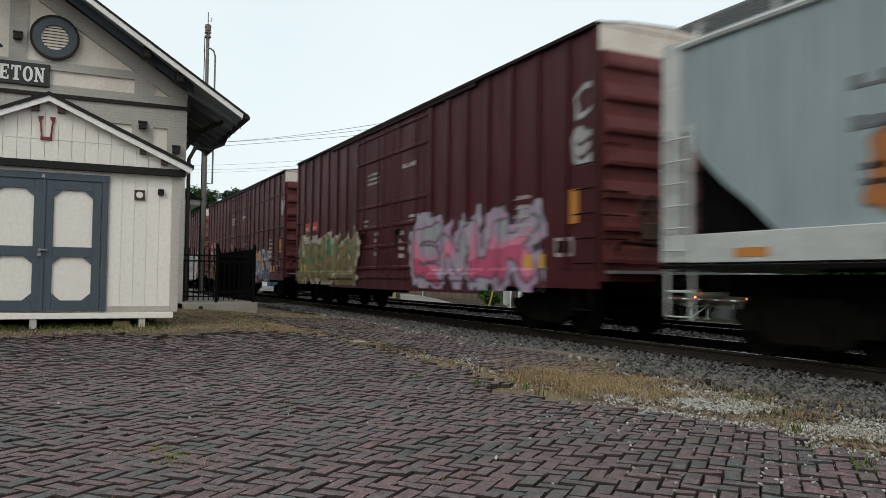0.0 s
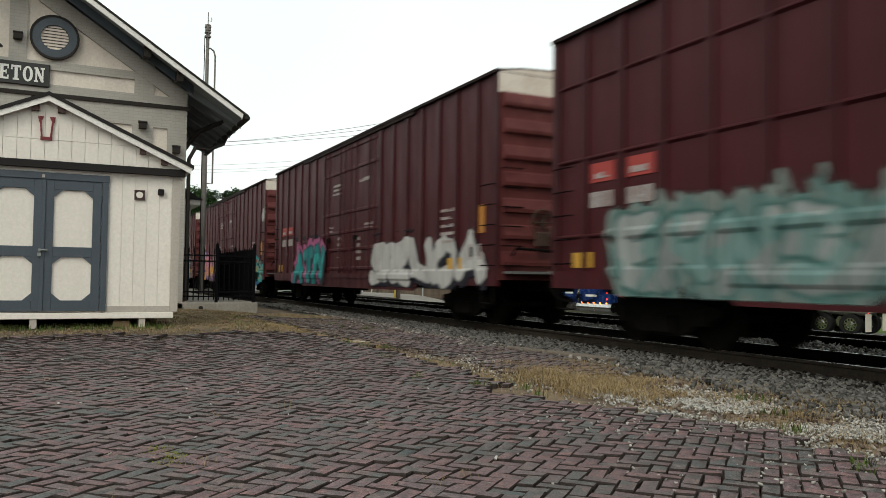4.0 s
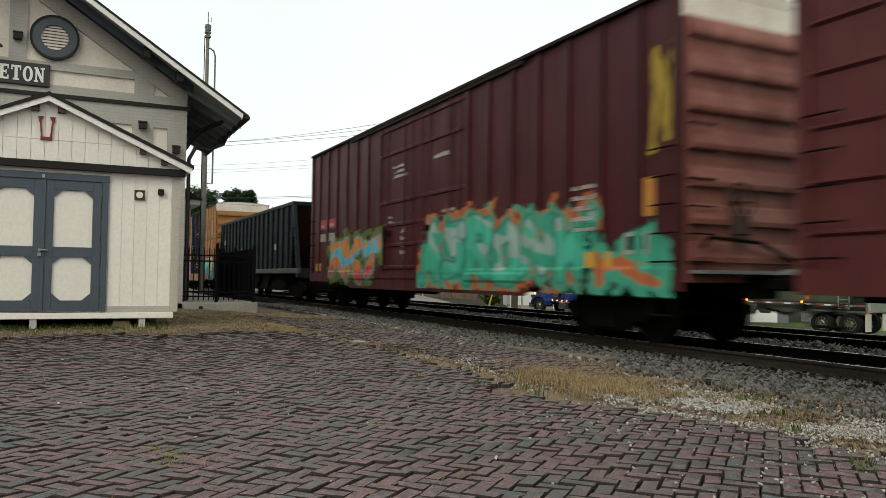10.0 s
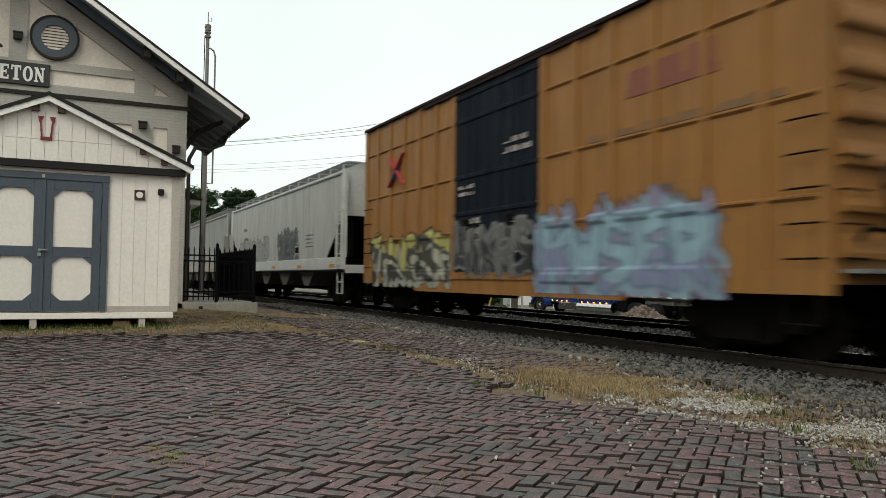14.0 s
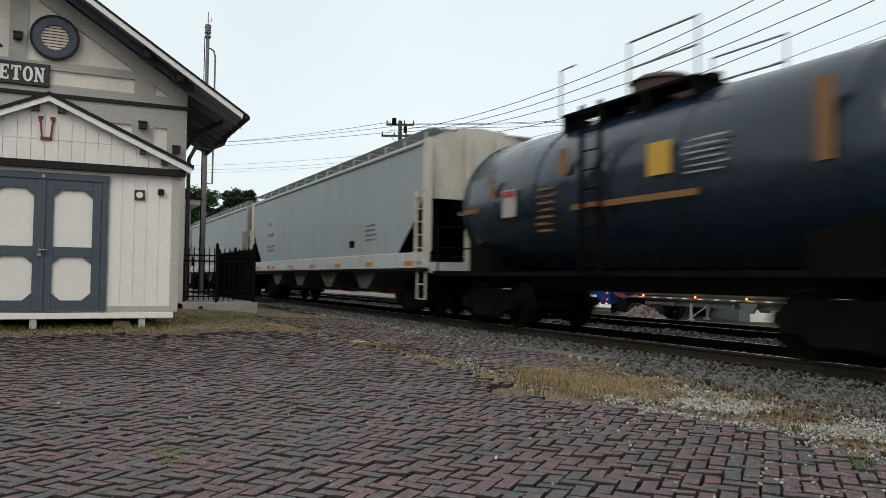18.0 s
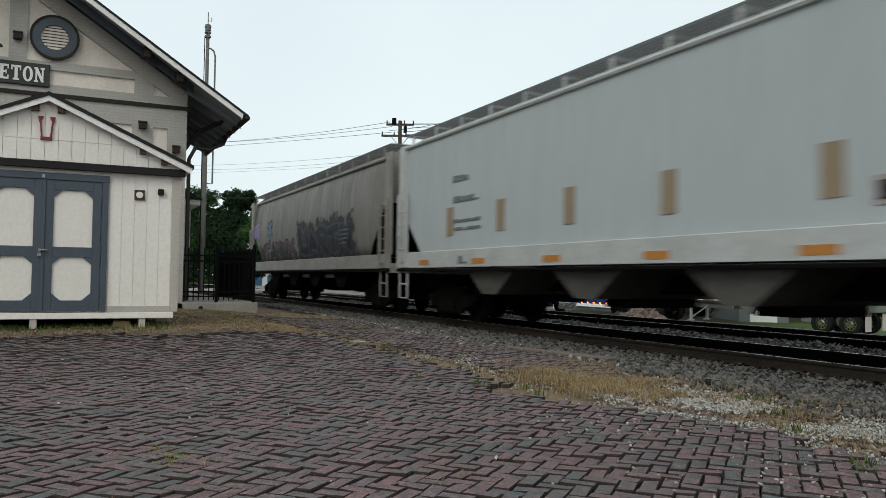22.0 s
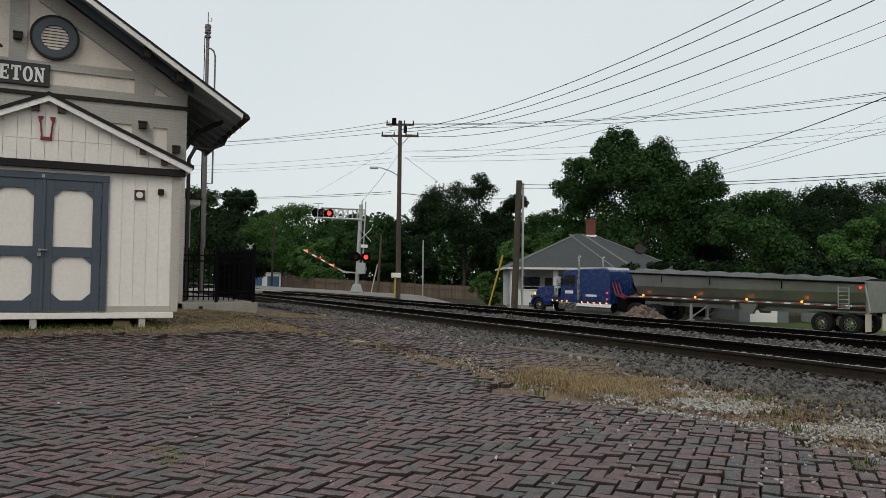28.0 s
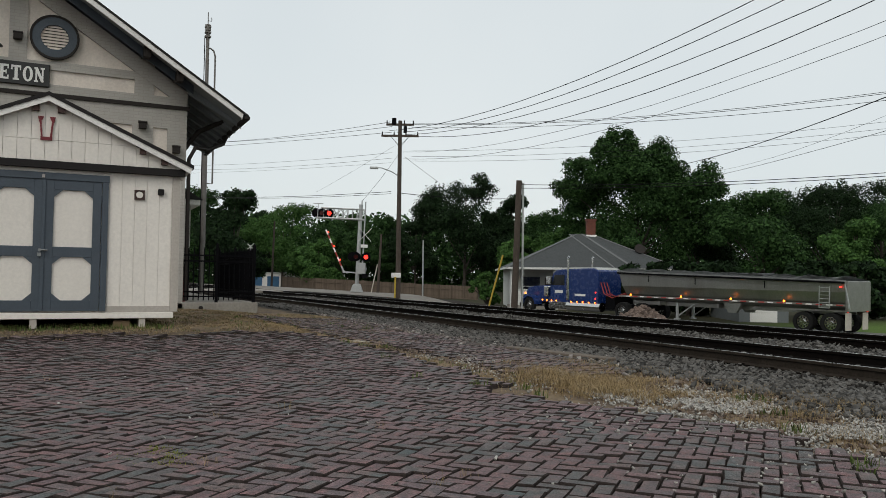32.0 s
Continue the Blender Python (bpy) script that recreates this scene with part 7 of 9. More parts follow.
def cantilever():
    """Crossing signal: mast, cantilever arm, flashing heads, crossbuck and gate. x runs to the picture's right."""
    s = thing("crossing_signal", "aluminium crossing signal with cantilever arm and red lamps", "crossing signal", m=pose(-51.26, 18.23, -0.12, 0, 2.0, 64.12))
    b = bmx()
    rod(b, (0, 0, 0.55), (0, 0, 6.1), 0.14, 12)
    rod(b, (0.32, 0, 1.4), (0.32, 0, 6.3), 0.05, 8)
    rod(b, (0.06, 0, 6.1), (0.06, 0, 6.4), 0.04, 8)
    part("mast", b, M_ALU, s)
    b = bmx()
    prism(b, [(-0.42, 0.0), (0.42, 0.0), (0.24, 0.55), (-0.24, 0.55)], -0.35, 0.35)
    part("mast_base", b, M_ALU, s, bevel=0.03)
    b = bmx()
    for y in (-0.2, 0.2):
        rod(b, (0.25, y, 5.75), (-2.75, y, 5.75), 0.045, 8)
        rod(b, (0.25, y, 5.05), (-3.1, y, 5.05), 0.055, 8)
        for i in range(9):
            x = 0.1 - i * 0.33
            rod(b, (x, y, 5.05), (x, y, 5.75), 0.022, 6)
        for i in range(2):
            x = -0.9 - i * 0.5
            beam(b, (x, y, 5.1), (x - 0.5, y, 5.7), 0.03, 0.03)
            beam(b, (x - 0.5, y, 5.1), (x, y, 5.7), 0.03, 0.03)
    part("cantilever_arm", b, M_ALU, s, "trussed cantilever arm")
    b = bmx()
    rod(b, (-2.95, -0.2, 5.05), (-2.95, -0.2, 6.05), 0.03, 6)
    box(b, -3.3, -2.6, -0.22, -0.18, 6.0, 6.05)
    part("arm_ladder", b, M_ALU, s)

    def head(x, z, lit, face=-1):
        b = bmx()
        rod(b, (x, face * 0.12, z), (x, face * 0.16, z), 0.32, 22)
        h = part("lamp_head", b, M_FENCE, s, "round black signal backboard with a red lamp")
        b = bmx()
        rod(b, (x, 0.05, z), (x, face * 0.24, z), 0.16, 16)
        part("lamp_housing", b, M_FENCE, h)
        b = bmx()
        rod(b, (x, face * 0.24, z), (x, face * 0.26, z), 0.15, 16)
        part("lamp_lens", b, M_REDGLOW if lit else M_DARKRED, h, "lit red lens" if lit else "dark red lens")
        b = bmx()
        n = 10
        for i in range(n):
            a0, a1 = math.pi * i / n, math.pi * (i + 1) / n
            f = [b.verts.new((x + 0.17 * math.cos(a), face * d, z + 0.17 * math.sin(a))) for a, d in ((a0, 0.24), (a1, 0.24), (a1, 0.45), (a0, 0.45))]
            b.faces.new(f)
        bmesh.ops.solidify(b, geom=b.faces[:], thickness=0.012)
        part("lamp_visor", b, M_FENCE, h)

    head(-2.15, 5.38, True)
    head(-2.68, 5.38, False)
    head(-3.1, 5.38, False, 1)
    head(0.55, 2.45, True)
    head(-0.15, 2.45, False)
    head(-0.45, 2.45, False, 1)
    b = bmx()
    rod(b, (-0.5, 0, 2.45), (0.6, 0, 2.45), 0.05, 8)
    part("lamp_crossarm", b, M_FENCE, s)
    for t in (-1, 1):
        b = bmx()
        beam(b, (0.42 - t * 0.42, -0.2, 3.55), (0.42 + t * 0.42, -0.2, 4.45), 0.02, 0.22, (0, 1, 0))
        part("crossbuck_blade", b, M_WHITE, s, "white crossbuck blade")
    b = bmx()
    box(b, 0.15, 0.62, -0.22, -0.2, 3.1, 3.32)
    part("track_sign", b, M_WHITE, s, "small white sign plate")
    b = bmx()
    box(b, 0.05, 0.55, -0.35, 0.1, 1.25, 2.05)
    rod(b, (0.3, -0.1, 1.6), (0.3, 0.3, 1.6), 0.3, 14)
    part("gate_machine", b, M_ALU, s, "grey gate motor box", bevel=0.03)
    b = bmx()
    beam(b, (0.3, -0.45, 1.32), (-0.92, -0.45, 1.36), 0.06, 0.09)
    rod(b, (-0.9, -0.52, 1.36), (-0.9, -0.38, 1.36), 0.09, 10)
    part("gate_bracket", b, M_ALU, s, "grey gate arm bracket")
    # the arm swings at the bracket's end; it points to the left when down
    b = bmx()
    beam(b, (0.08, -0.45, 0), (-0.45, -0.45, 0), 0.06, 0.10)
    arm = part("gate_arm", b, M_ALU, s, "striped crossing gate arm with small red lamps")
    arm.location = (-0.9, 0, 1.36)
    x = -0.45
    for i in range(8):
        b = bmx()
        beam(b, (x, -0.45, 0), (x - 0.34, -0.45, 0), 0.03, 0.10)
        part("arm_band", b, M_WHITE if i % 2 else M_REDMARK, arm)
        x -= 0.34
    for xx in (-0.87, -1.9, -2.95):
        b = bmx()
        rod(b, (xx, -0.47, 0.10), (xx, -0.53, 0.10), 0.055, 10)
        part("arm_lamp", b, M_DIMRED, arm)
    b = bmx()
    box(b, 0.35, 0.75, -0.5, -0.38, 1.0, 1.3)
    part("counterweight", b, M_FENCE, s)
    return s, arm


M_DARKRED = plain("unlit_red_lens", (0.08, 0.008, 0.008), 0.2)
M_DIMRED = glow("small_red_arm_lamp", (1.0, 0.05, 0.02), 2.5)
SIGNAL, GATE_ARM = cantilever()

b = bmx()
for t in (-1, 1):
    beam(b, (-t * 0.32, 0, 4.0), (t * 0.32, 0, 4.55), 0.03, 0.17, (0, 1, 0))
cb = thing("crossbuck_post", "white crossbuck sign on a steel post beyond the crossing", "sign", m=pose(-75.6, 16.0, -0.5, 0, 0, 64))
part("crossbuck_blade", b, M_WHITE, cb)
b = bmx()
rod(b, (0, 0, 0), (0, 0, 4.3), 0.06, 8)
part("post", b, M_ALU, cb)


def tapered(b, a, c, r0, r1, n=10):
    rod(b, a, c, r0, n, r1)


def utility_pole():
    p = thing("utility_pole", "weathered wooden utility pole with two crossarms and a street lamp", "utility pole")
    x, y = -41.5, 17.27
    b = bmx()
    tapered(b, (x - 0.08, y + 0.04, -1.4), (x + 0.12, y - 0.06, 10.0), 0.16, 0.11)
    part("pole", b, M_WOODPOLE, p)
    u = Vector((0.436, 0.9, 0))
    for z, w, n in ((9.12, 1.08, 4), (9.78, 0.80, 4)):
        b = bmx()
        c = Vector((x + 0.1, y - 0.05, z))
        beam(b, c - u * w, c + u * w, 0.10, 0.12)
        a = part("crossarm", b, M_WOODPOLE, p)
        for i in range(n):
            q = c + u * w * (-0.95 + 1.9 * i / (n - 1))
            b = bmx()
            rod(b, q + Vector((0, 0, 0.05)), q + Vector((0, 0, 0.24)), 0.045, 8, 0.03)
            part("insulator", b, M_FENCE, a)
    b = bmx()
    c = Vector((x + 0.1, y - 0.05, 9.12))
    for t in (-1, 1):
        beam(b, c + u * t * 0.55, c - Vector((0, 0, 0.65)), 0.03, 0.03)
    for q, r in ((c + Vector((0, 0, 0.9)) - u * 0.35, 0.13), (c + Vector((0, 0, 0.45)) + u * 0.3, 0.10)):
        rod(b, q - Vector((0, 0, 0.25)), q + Vector((0, 0, 0.12)), r, 12)
    part("pole_hardware", b, M_FENCE, p, "braces and fuse cut-outs")
    b = bmx()
    c = Vector((x + 0.05, y, 6.75))
    tube(b, [c, c - u * 0.5 + Vector((0, 0, 0.3)), c - u * 1.05 + Vector((0, 0, 0.5)), c - u * 1.35 + Vector((0, 0, 0.52))], 0.03, 8)
    l = part("lamp_arm", b, M_ALU, p)
    b = bmx()
    q = c - u * 1.5 + Vector((0, 0, 0.5))
    beam(b, q + u * 0.22, q - u * 0.25, 0.16, 0.14)
    part("street_lamp_head", b, M_ALU, l, bevel=0.03)
    b = bmx()
    q = Vector((x - 0.1, y, 0.9))
    box(b, q.x - 0.1, q.x + 0.3, q.y - 0.35, q.y + 0.1, q.z, q.z + 0.28)
    part("meter_box", b, M_WHITE, p, "small white box on the pole", bevel=0.02)
    return p


utility_pole()


def plain_pole(name, label, category, foot, top, r0, r1, mat):
    b = bmx()
    tapered(b, (0, 0, 0), Vector(top) - Vector(foot), r0, r1)
    return solid(name, b, mat, label, category, m=Matrix.Translation(foot))


plain_pole("utility_pole", "thick weathered wooden pole standing before the house", "utility pole", (-36.2, 21.86, -1.45), (-35.85, 21.92, 6.23), 0.19, 0.16, M_WOODPOLE)
plain_pole("service_pipe", "pale service pipe fixed beside the wooden pole", "pipe", (-36.0, 22.26, -1.45), (-35.76, 22.12, 6.1), 0.06, 0.06, M_ALU)
plain_pole("guy_guard", "yellow plastic guy wire guard leaning by the pole", "guy guard", (-36.9, 20.5, -1.3), (-36.35, 21.24, 2.19), 0.05, 0.05, plain("yellow_plastic", (0.38, 0.26, 0.03), 0.5))
plain_pole("light_post", "thin pale steel post", "post", (-52.9, 24.02, -0.9), (-52.77, 23.95, 3.72), 0.06, 0.05, M_ALU)
plain_pole("utility_pole", "distant slim wooden pole at the wood's edge", "utility pole", (-94.8, 22.7, -0.9), (-94.31, 22.82, 7.66), 0.14, 0.10, M_WOODPOLE)
plain_pole("utility_pole", "short leaning wooden post beside the signal", "utility pole", (-50.63, 19.54, -0.5), (-50.39, 19.67, 3.92), 0.10, 0.07, M_WOODPOLE)
plain_pole("guy_guard", "pale leaning guy guard beside the signal", "guy guard", (-50.85, 19.08, -0.5), (-50.57, 19.49, 1.83), 0.04, 0.04, M_CREAM)
plain_pole("marker_post", "yellow pipeline marker post at the pole's foot", "post", (-41.3, 17.0, -0.6), (-41.25, 17.0, 0.95), 0.05, 0.05, plain("yellow_marker_paint", (0.42, 0.30, 0.03), 0.6))


def wire(a, c, sag, r=0.016, n=14):
    a, c = Vector(a), Vector(c)
    b = bmx()
    pts = []
    for i in range(n + 1):
        q = i / n
        p = a.lerp(c, q)
        p.z -= sag * 4 * q * (1 - q)
        pts.append(p)
    tube(b, pts, r, 5)
    return solid("overhead_wire", b, M_WIRE, "thin black overhead wire", "wire", "overhead wires")


def thread(a, m, c, r, over):
    """A hanging wire through three points, carried on past the last one."""
    a, m, c = Vector(a), Vector(m), Vector(c)
    k = (m - a).length / (c - a).length
    bend = (m.z - a.z - k * (c.z - a.z)) / (k * (k - 1))
    pts = []
    for i in range(19):
        q = over * i / 18
        p = a.lerp(c, q)
        p.z = a.z + (c.z - a.z) * q + bend * q * (q - 1)
        pts.append(p)
    b = bmx()
    tube(b, pts, r, 5)
    return solid("overhead_wire", b, M_WIRE, "thin black overhead wire", "wire", "overhead wires")


# the line along the track, from the crossarms of the pole
thread((-40.97, 16.4, 9.28), (-24.39, 16.4, 8.08), (-14.88, 16.4, 8.44), 0.014, 1.6)
thread((-41.1, 16.9, 9.25), (-25.13, 16.9, 7.95), (-14.34, 16.9, 8.35), 0.014, 1.6)
thread((-41.3, 17.6, 9.22), (-26.17, 17.6, 7.87), (-13.44, 17.6, 8.19), 0.014, 1.6)
thread((-41.4, 18.2, 9.2), (-27.05, 18.2, 7.54), (-12.67, 18.2, 8.04), 0.014, 1.6)
thread((-41.4, 17.4, 8.2), (-28.05, 18.3, 6.97), (-12.47, 18.3, 7.46), 0.008, 1.6)
thread((-41.4, 17.4, 7.8), (-28.2, 18.4, 6.58), (-12.54, 18.4, 7.12), 0.008, 1.6)
# the branch that crosses towards the house
for z0, z1, z2, r in ((9.82, 9.52, 10.07, 0.013), (9.77, 9.45, 9.99, 0.013), (9.59, 9.27, 9.66, 0.013), (8.24, 8.06, 8.63, 0.008), (7.91, 7.72, 8.30, 0.008), (7.65, 7.44, 8.03, 0.008)):
    thread((-41.0, 17.8, z0), (-35.18, 23.67, z1), (-23.92, 35.04, z2), r, 1.5)
thread((-43.67, 40.34, 9.44), (-27.5, 32.25, 8.29), (-19.17, 28.09, 8.04), 0.022, 1.5)
thread((-42.1, 41.55, 8.43), (-28.3, 34.65, 7.66), (-21.26, 31.13, 7.38), 0.012, 1.5)
thread((-40.04, 39.52, 8.41), (-26.92, 32.96, 7.64), (-20.22, 29.61, 7.68), 0.007, 1.5)
thread((-35.85, 21.92, 6.01), (-28.23, 28.23, 5.74), (-22.52, 32.95, 5.87), 0.016, 1.6)
thread((-35.85, 21.92, 5.82), (-28.23, 28.23, 5.60), (-22.52, 32.95, 5.72), 0.016, 1.6)
# the line that goes on beyond the crossing
for z0, z1, z2, r in ((9.92, 10.88, 12.37, 0.013), (9.64, 10.76, 12.37, 0.013), (9.31, 10.52, 12.02, 0.013), (8.12, 9.06, 10.40, 0.009), (7.80, 8.70, 10.01, 0.009), (7.54, 8.50, 9.76, 0.007), (5.86, 6.55, 7.62, 0.016), (5.74, 6.45, 7.57, 0.012)):
    thread((-41.5, 16.75, z0), (-53.8, 14.25, z1), (-68.23, 11.43, z2), r, 1.5)
wire((-41.4, 17.3, 5.8), (-35.85, 21.92, 5.25), 0.12, 0.018)
wire((-41.45, 17.2, 8.1), (-50.9, 18.4, 6.2), 0.1, 0.010)
wire((-41.9, 17.16, 8.66), (-49.86, 14.81, 6.52), 0.05, 0.006)
wire((-41.32, 17.53, 7.91), (-44.07, 20.96, 6.99), 0.02, 0.010)


# ---------------------------------------------------------------- house and outbuildings
def build_house():
    h = thing("house", "small white clapboard house with a grey hipped roof and porch", "house", m=pose(-49.0, 36.2, -1.42, 0, 0, 64.12))
    # x to the right as the camera sees it, y away, z up
    W0, W1, D = -6.3, 7.2, 11.5
    ez = 3.25
    bm = bmx()
    box(bm, W0 + 0.7, W1 - 0.7, 2.4, D, 0, ez)
    wall = part("wall", bm, M_CLAP, h, "white clapboard wall")
    for z in np.arange(0.25, ez, 0.24):
        bm = bmx()
        prism(bm, [(2.4, z), (2.375, z), (2.395, z + 0.22), (2.4, z + 0.22)], W0 + 0.7, W1 - 0.7, "x")
        part("clapboard", bm, M_CLAP, wall)
    bm = bmx()
    box(bm, W0 + 0.3, 1.6, 0.1, 2.4, 0, 0.35)
    part("porch_floor", bm, M_CONC, h)
    for a, c in ((W0 + 0.5, -3.9), (-3.9, -2.4), (-2.4, 1.4)):
        for i in range(7):
            bm = bmx()
            z = 0.1 + i * 0.2
            prism(bm, [(0.22, z), (0.16, z), (0.19, z + 0.19), (0.22, z + 0.19)], a + 0.05, c - 0.05, "x")
            part("porch_board", bm, M_CLAP, h)
        bm = bmx()
        box(bm, a, c, 0.13, 0.27, 1.50, 1.58)
        part("porch_rail", bm, M_CLAP, h)
        bm = bmx()
        box(bm, a, c, 0.22, 0.30, 0.0, 1.5)
        part("porch_wall", bm, M_CLAP, h)
    for x in (W0 + 0.55, -2.45, 1.35):
        bm = bmx()
        box(bm, x - 0.19, x + 0.19, 0.05, 0.42, 0.0, ez - 0.12)
        box(bm, x - 0.24, x + 0.24, 0.02, 0.46, 1.5, 1.62)
        box(bm, x - 0.24, x + 0.24, 0.02, 0.46, ez - 0.25, ez - 0.12)
        part("porch_column", bm, M_CLAP, h, bevel=0.015)
    # hipped roof with a front slope and a thin white fascia
    e0, e1, f0, f1 = W0, W1, -0.5, D + 0.6
    rx0, rx1, ry, rz = 0.05, 1.45, (f0 + f1) / 2, ez + 2.95
    bm = bmx()
    A, B2, C, Dd = [bm.verts.new((x, y, ez)) for x, y in ((e0, f0), (e1, f0), (e1, f1), (e0, f1))]
    R0, R1 = bm.verts.new((rx0, ry, rz)), bm.verts.new((rx1, ry, rz))
    for f in ((A, B2, R1, R0), (B2, C, R1), (C, Dd, R0, R1), (Dd, A, R0), (A, Dd, C, B2)):
        bm.faces.new(f)
    part("roof", bm, M_HROOF, h, "grey shingled hipped roof")
    bm = bmx()
    # a cross hip folds forward from the ridge
    T0, T1, T2 = bm.verts.new((-0.45, ry, rz + 0.01)), bm.verts.new((0.55, ry - 0.1, rz + 0.03)), bm.verts.new((1.0, ry, rz + 0.01))
    E0, E1, E2 = bm.verts.new((2.0, f0, ez + 0.01)), bm.verts.new((3.3, f0 - 0.7, ez + 0.01)), bm.verts.new((3.8, f0, ez + 0.01))
    bm.faces.new((T0, E0, E1, T1))
    bm.faces.new((T1, E1, E2, T2))
    part("cross_hip", bm, M_HROOF, h)
    for a, c in (((e0, f0, ez), (rx0, ry, rz)), ((0.55, ry - 0.1, rz + 0.03), (3.3, f0 - 0.7, ez + 0.02)), ((-0.45, ry, rz), (2.0, f0, ez + 0.02)), ((1.45, ry, rz), (e1, f0, ez))):
        bm = bmx()
        beam(bm, a, c, 0.26, 0.05)
        part("hip_cap", bm, M_HIPCAP, h, "pale shingles along the hip")
    for x0, x1, y0, y1 in ((e0, e1, f0 - 0.04, f0), (e0 - 0.04, e0, f0, f1), (e1, e1 + 0.04, f0, f1)):
        bm = bmx()
        box(bm, x0, x1, y0, y1, ez - 0.14, ez + 0.02)
        part("fascia", bm, M_CLAP, h)
    bm = bmx()
    box(bm, 0.95, 1.65, ry - 0.35, ry + 0.35, rz - 0.5, rz + 1.15)
    ch = part("chimney", bm, M_BRICKRED, h, "red brick chimney")
    bm = bmx()
    box(bm, 0.88, 1.72, ry - 0.42, ry + 0.42, rz + 1.15, rz + 1.28)
    part("chimney_cap", bm, M_BRICKRED, ch)
    bm = bmx()
    box(bm, 0.85, 1.75, ry - 0.45, ry + 0.45, rz - 0.35, rz - 0.05)
    part("flashing", bm, M_WHITE, ch)
    for x0, x1 in ((-4.9, -3.3), (-1.6, -0.2), (3.2, 4.4)):
        bm = bmx()
        for a, c, z0, z1 in ((x0, x1, 0.95, 1.05), (x0, x1, 2.55, 2.65), (x0, x0 + 0.1, 1.05, 2.55), (x1 - 0.1, x1, 1.05, 2.55), (x0, x1, 1.75, 1.82)):
            box(bm, a, c, 2.30, 2.39, z0, z1)
        w = part("window", bm, M_CLAP, h, "sash window with dark panes")
        bm = bmx()
        box(bm, x0 + 0.1, x1 - 0.1, 2.34, 2.37, 1.05, 2.55)
        part("pane", bm, M_GLASS, w)
    bm = bmx()
    box(bm, -3.0, -2.0, 2.32, 2.39, 0.35, 2.5)
    part("front_door", bm, plain("dark_panelled_door", (0.05, 0.035, 0.03), 0.6), h)
    # dish on the roof
    bm = bmx()
    rod(bm, (4.6, 2.6, ez + 1.0), (4.6, 2.4, ez + 1.55), 0.03, 6)
    rod(bm, (4.6, 2.35, ez + 1.6), (4.6, 2.25, ez + 1.66), 0.42, 18, 0.44)
    part("dish", bm, M_TRIMDARK, h, "grey satellite dish")
    return h


build_house()


def simple_block(name, label, x, y, z, w, d, hgt, rz, wall, roof, doors=(), flat=0.25):
    h = thing(name, label, "outbuilding", m=pose(x, y, z, 0, 0, rz))
    bm = bmx()
    box(bm, -w / 2, w / 2, 0, d, 0, hgt)
    part("wall", bm, wall, h)
    bm = bmx()
    prism(bm, [(-0.2, hgt), (d + 0.2, hgt), (d / 2, hgt + flat)], -w / 2 - 0.2, w / 2 + 0.2, "x")
    part("roof", bm, roof, h)
    for a, c, hh, mt in doors:
        bm = bmx()
        box(bm, a, c, -0.04, 0.02, 0.0, hh)
        dr = part("door", bm, mt, h)
        for k in range(6):
            bm = bmx()
            box(bm, a, c, -0.055, -0.04, hh * k / 6 + 0.03, hh * (k + 1) / 6 - 0.03)
            part("door_panel", bm, mt, dr)
    return h


simple_block("storage_units", "white self-storage building with blue roller doors", -120.0, 27.8, -1.05, 5.4, 20, 2.55, 64.12, M_WHITE, M_WHITE, ((-1.9, -0.5, 2.0, M_DOORBLUE), (0.3, 2.1, 2.0, M_DOORBLUE)), 0.1)
simple_block("garage", "grey garage with a white door behind the road", -34.0, 38.2, -1.6, 3.0, 5, 2.2, 64.12, M_SLATEGREY, M_HROOF, ((-0.85, 0.8, 1.95, M_WHITE),), 0.9)
simple_block("shed", "small pale shed beside the garage", -32.3, 41.6, -1.6, 1.3, 2, 1.7, 64.12, M_SILL, M_HROOF, (), 0.3)
simple_block("low_wall", "low white wall beyond the lawn", -26.2, 44.6, -1.6, 5.5, 0.4, 0.62, 64.12, M_WHITE, M_WHITE, (), 0.04)


def plank_fence():
    f = thing("plank_fence", "weathered brown wooden privacy fence", "fence")
    a, c = Vector((-97.1, 24.68, 0)), Vector((-75.82, 41.11, 0))
    n = 170
    d = (c - a) / n
    ang = math.atan2(d.y, d.x)
    bm = bmx()
    box(bm, 0.004, d.length - 0.004, -0.012, 0.012, 0, 1.75)
    pl = done(bm, "plank", M_PLANK)
    for i in range(n):
        p = a + d * i
        o = part("plank", pl, M_PLANK, f)
        o.matrix_basis = Matrix.Translation((p.x, p.y, -0.85 - 0.85 * i / n + random.uniform(-0.03, 0.05))) @ Euler((0, 0, ang)).to_matrix().to_4x4()
    for z in (0.35, 1.35):
        bm = bmx()
        beam(bm, a + Vector((0.05, -0.05, -0.85 + z)), c + Vector((0.05, -0.05, -1.7 + z)), 0.05, 0.09)
        part("rail", bm, M_PLANK, f)
    for i in range(0, n + 1, 10):
        p = a + d * i
        bm = bmx()
        box(bm, p.x - 0.01, p.x + 0.09, p.y - 0.11, p.y - 0.01, -0.9 - 0.85 * i / n, 0.95 - 0.85 * i / n)
        part("post", bm, M_PLANK, f)


plank_fence()


# ---------------------------------------------------------------- truck and trailer (x forward from the front axle, y to the side that faces the track)
TRUCK_AT = (-46.0, 30.2, -1.37)


def truck_pose(d):
    """Where the rig stands after it has rolled d metres."""
    return pose(TRUCK_AT[0] - 0.973 * d, TRUCK_AT[1] - 0.230 * d, TRUCK_AT[2] + 0.010 * d, 0, -0.6, 193.3)


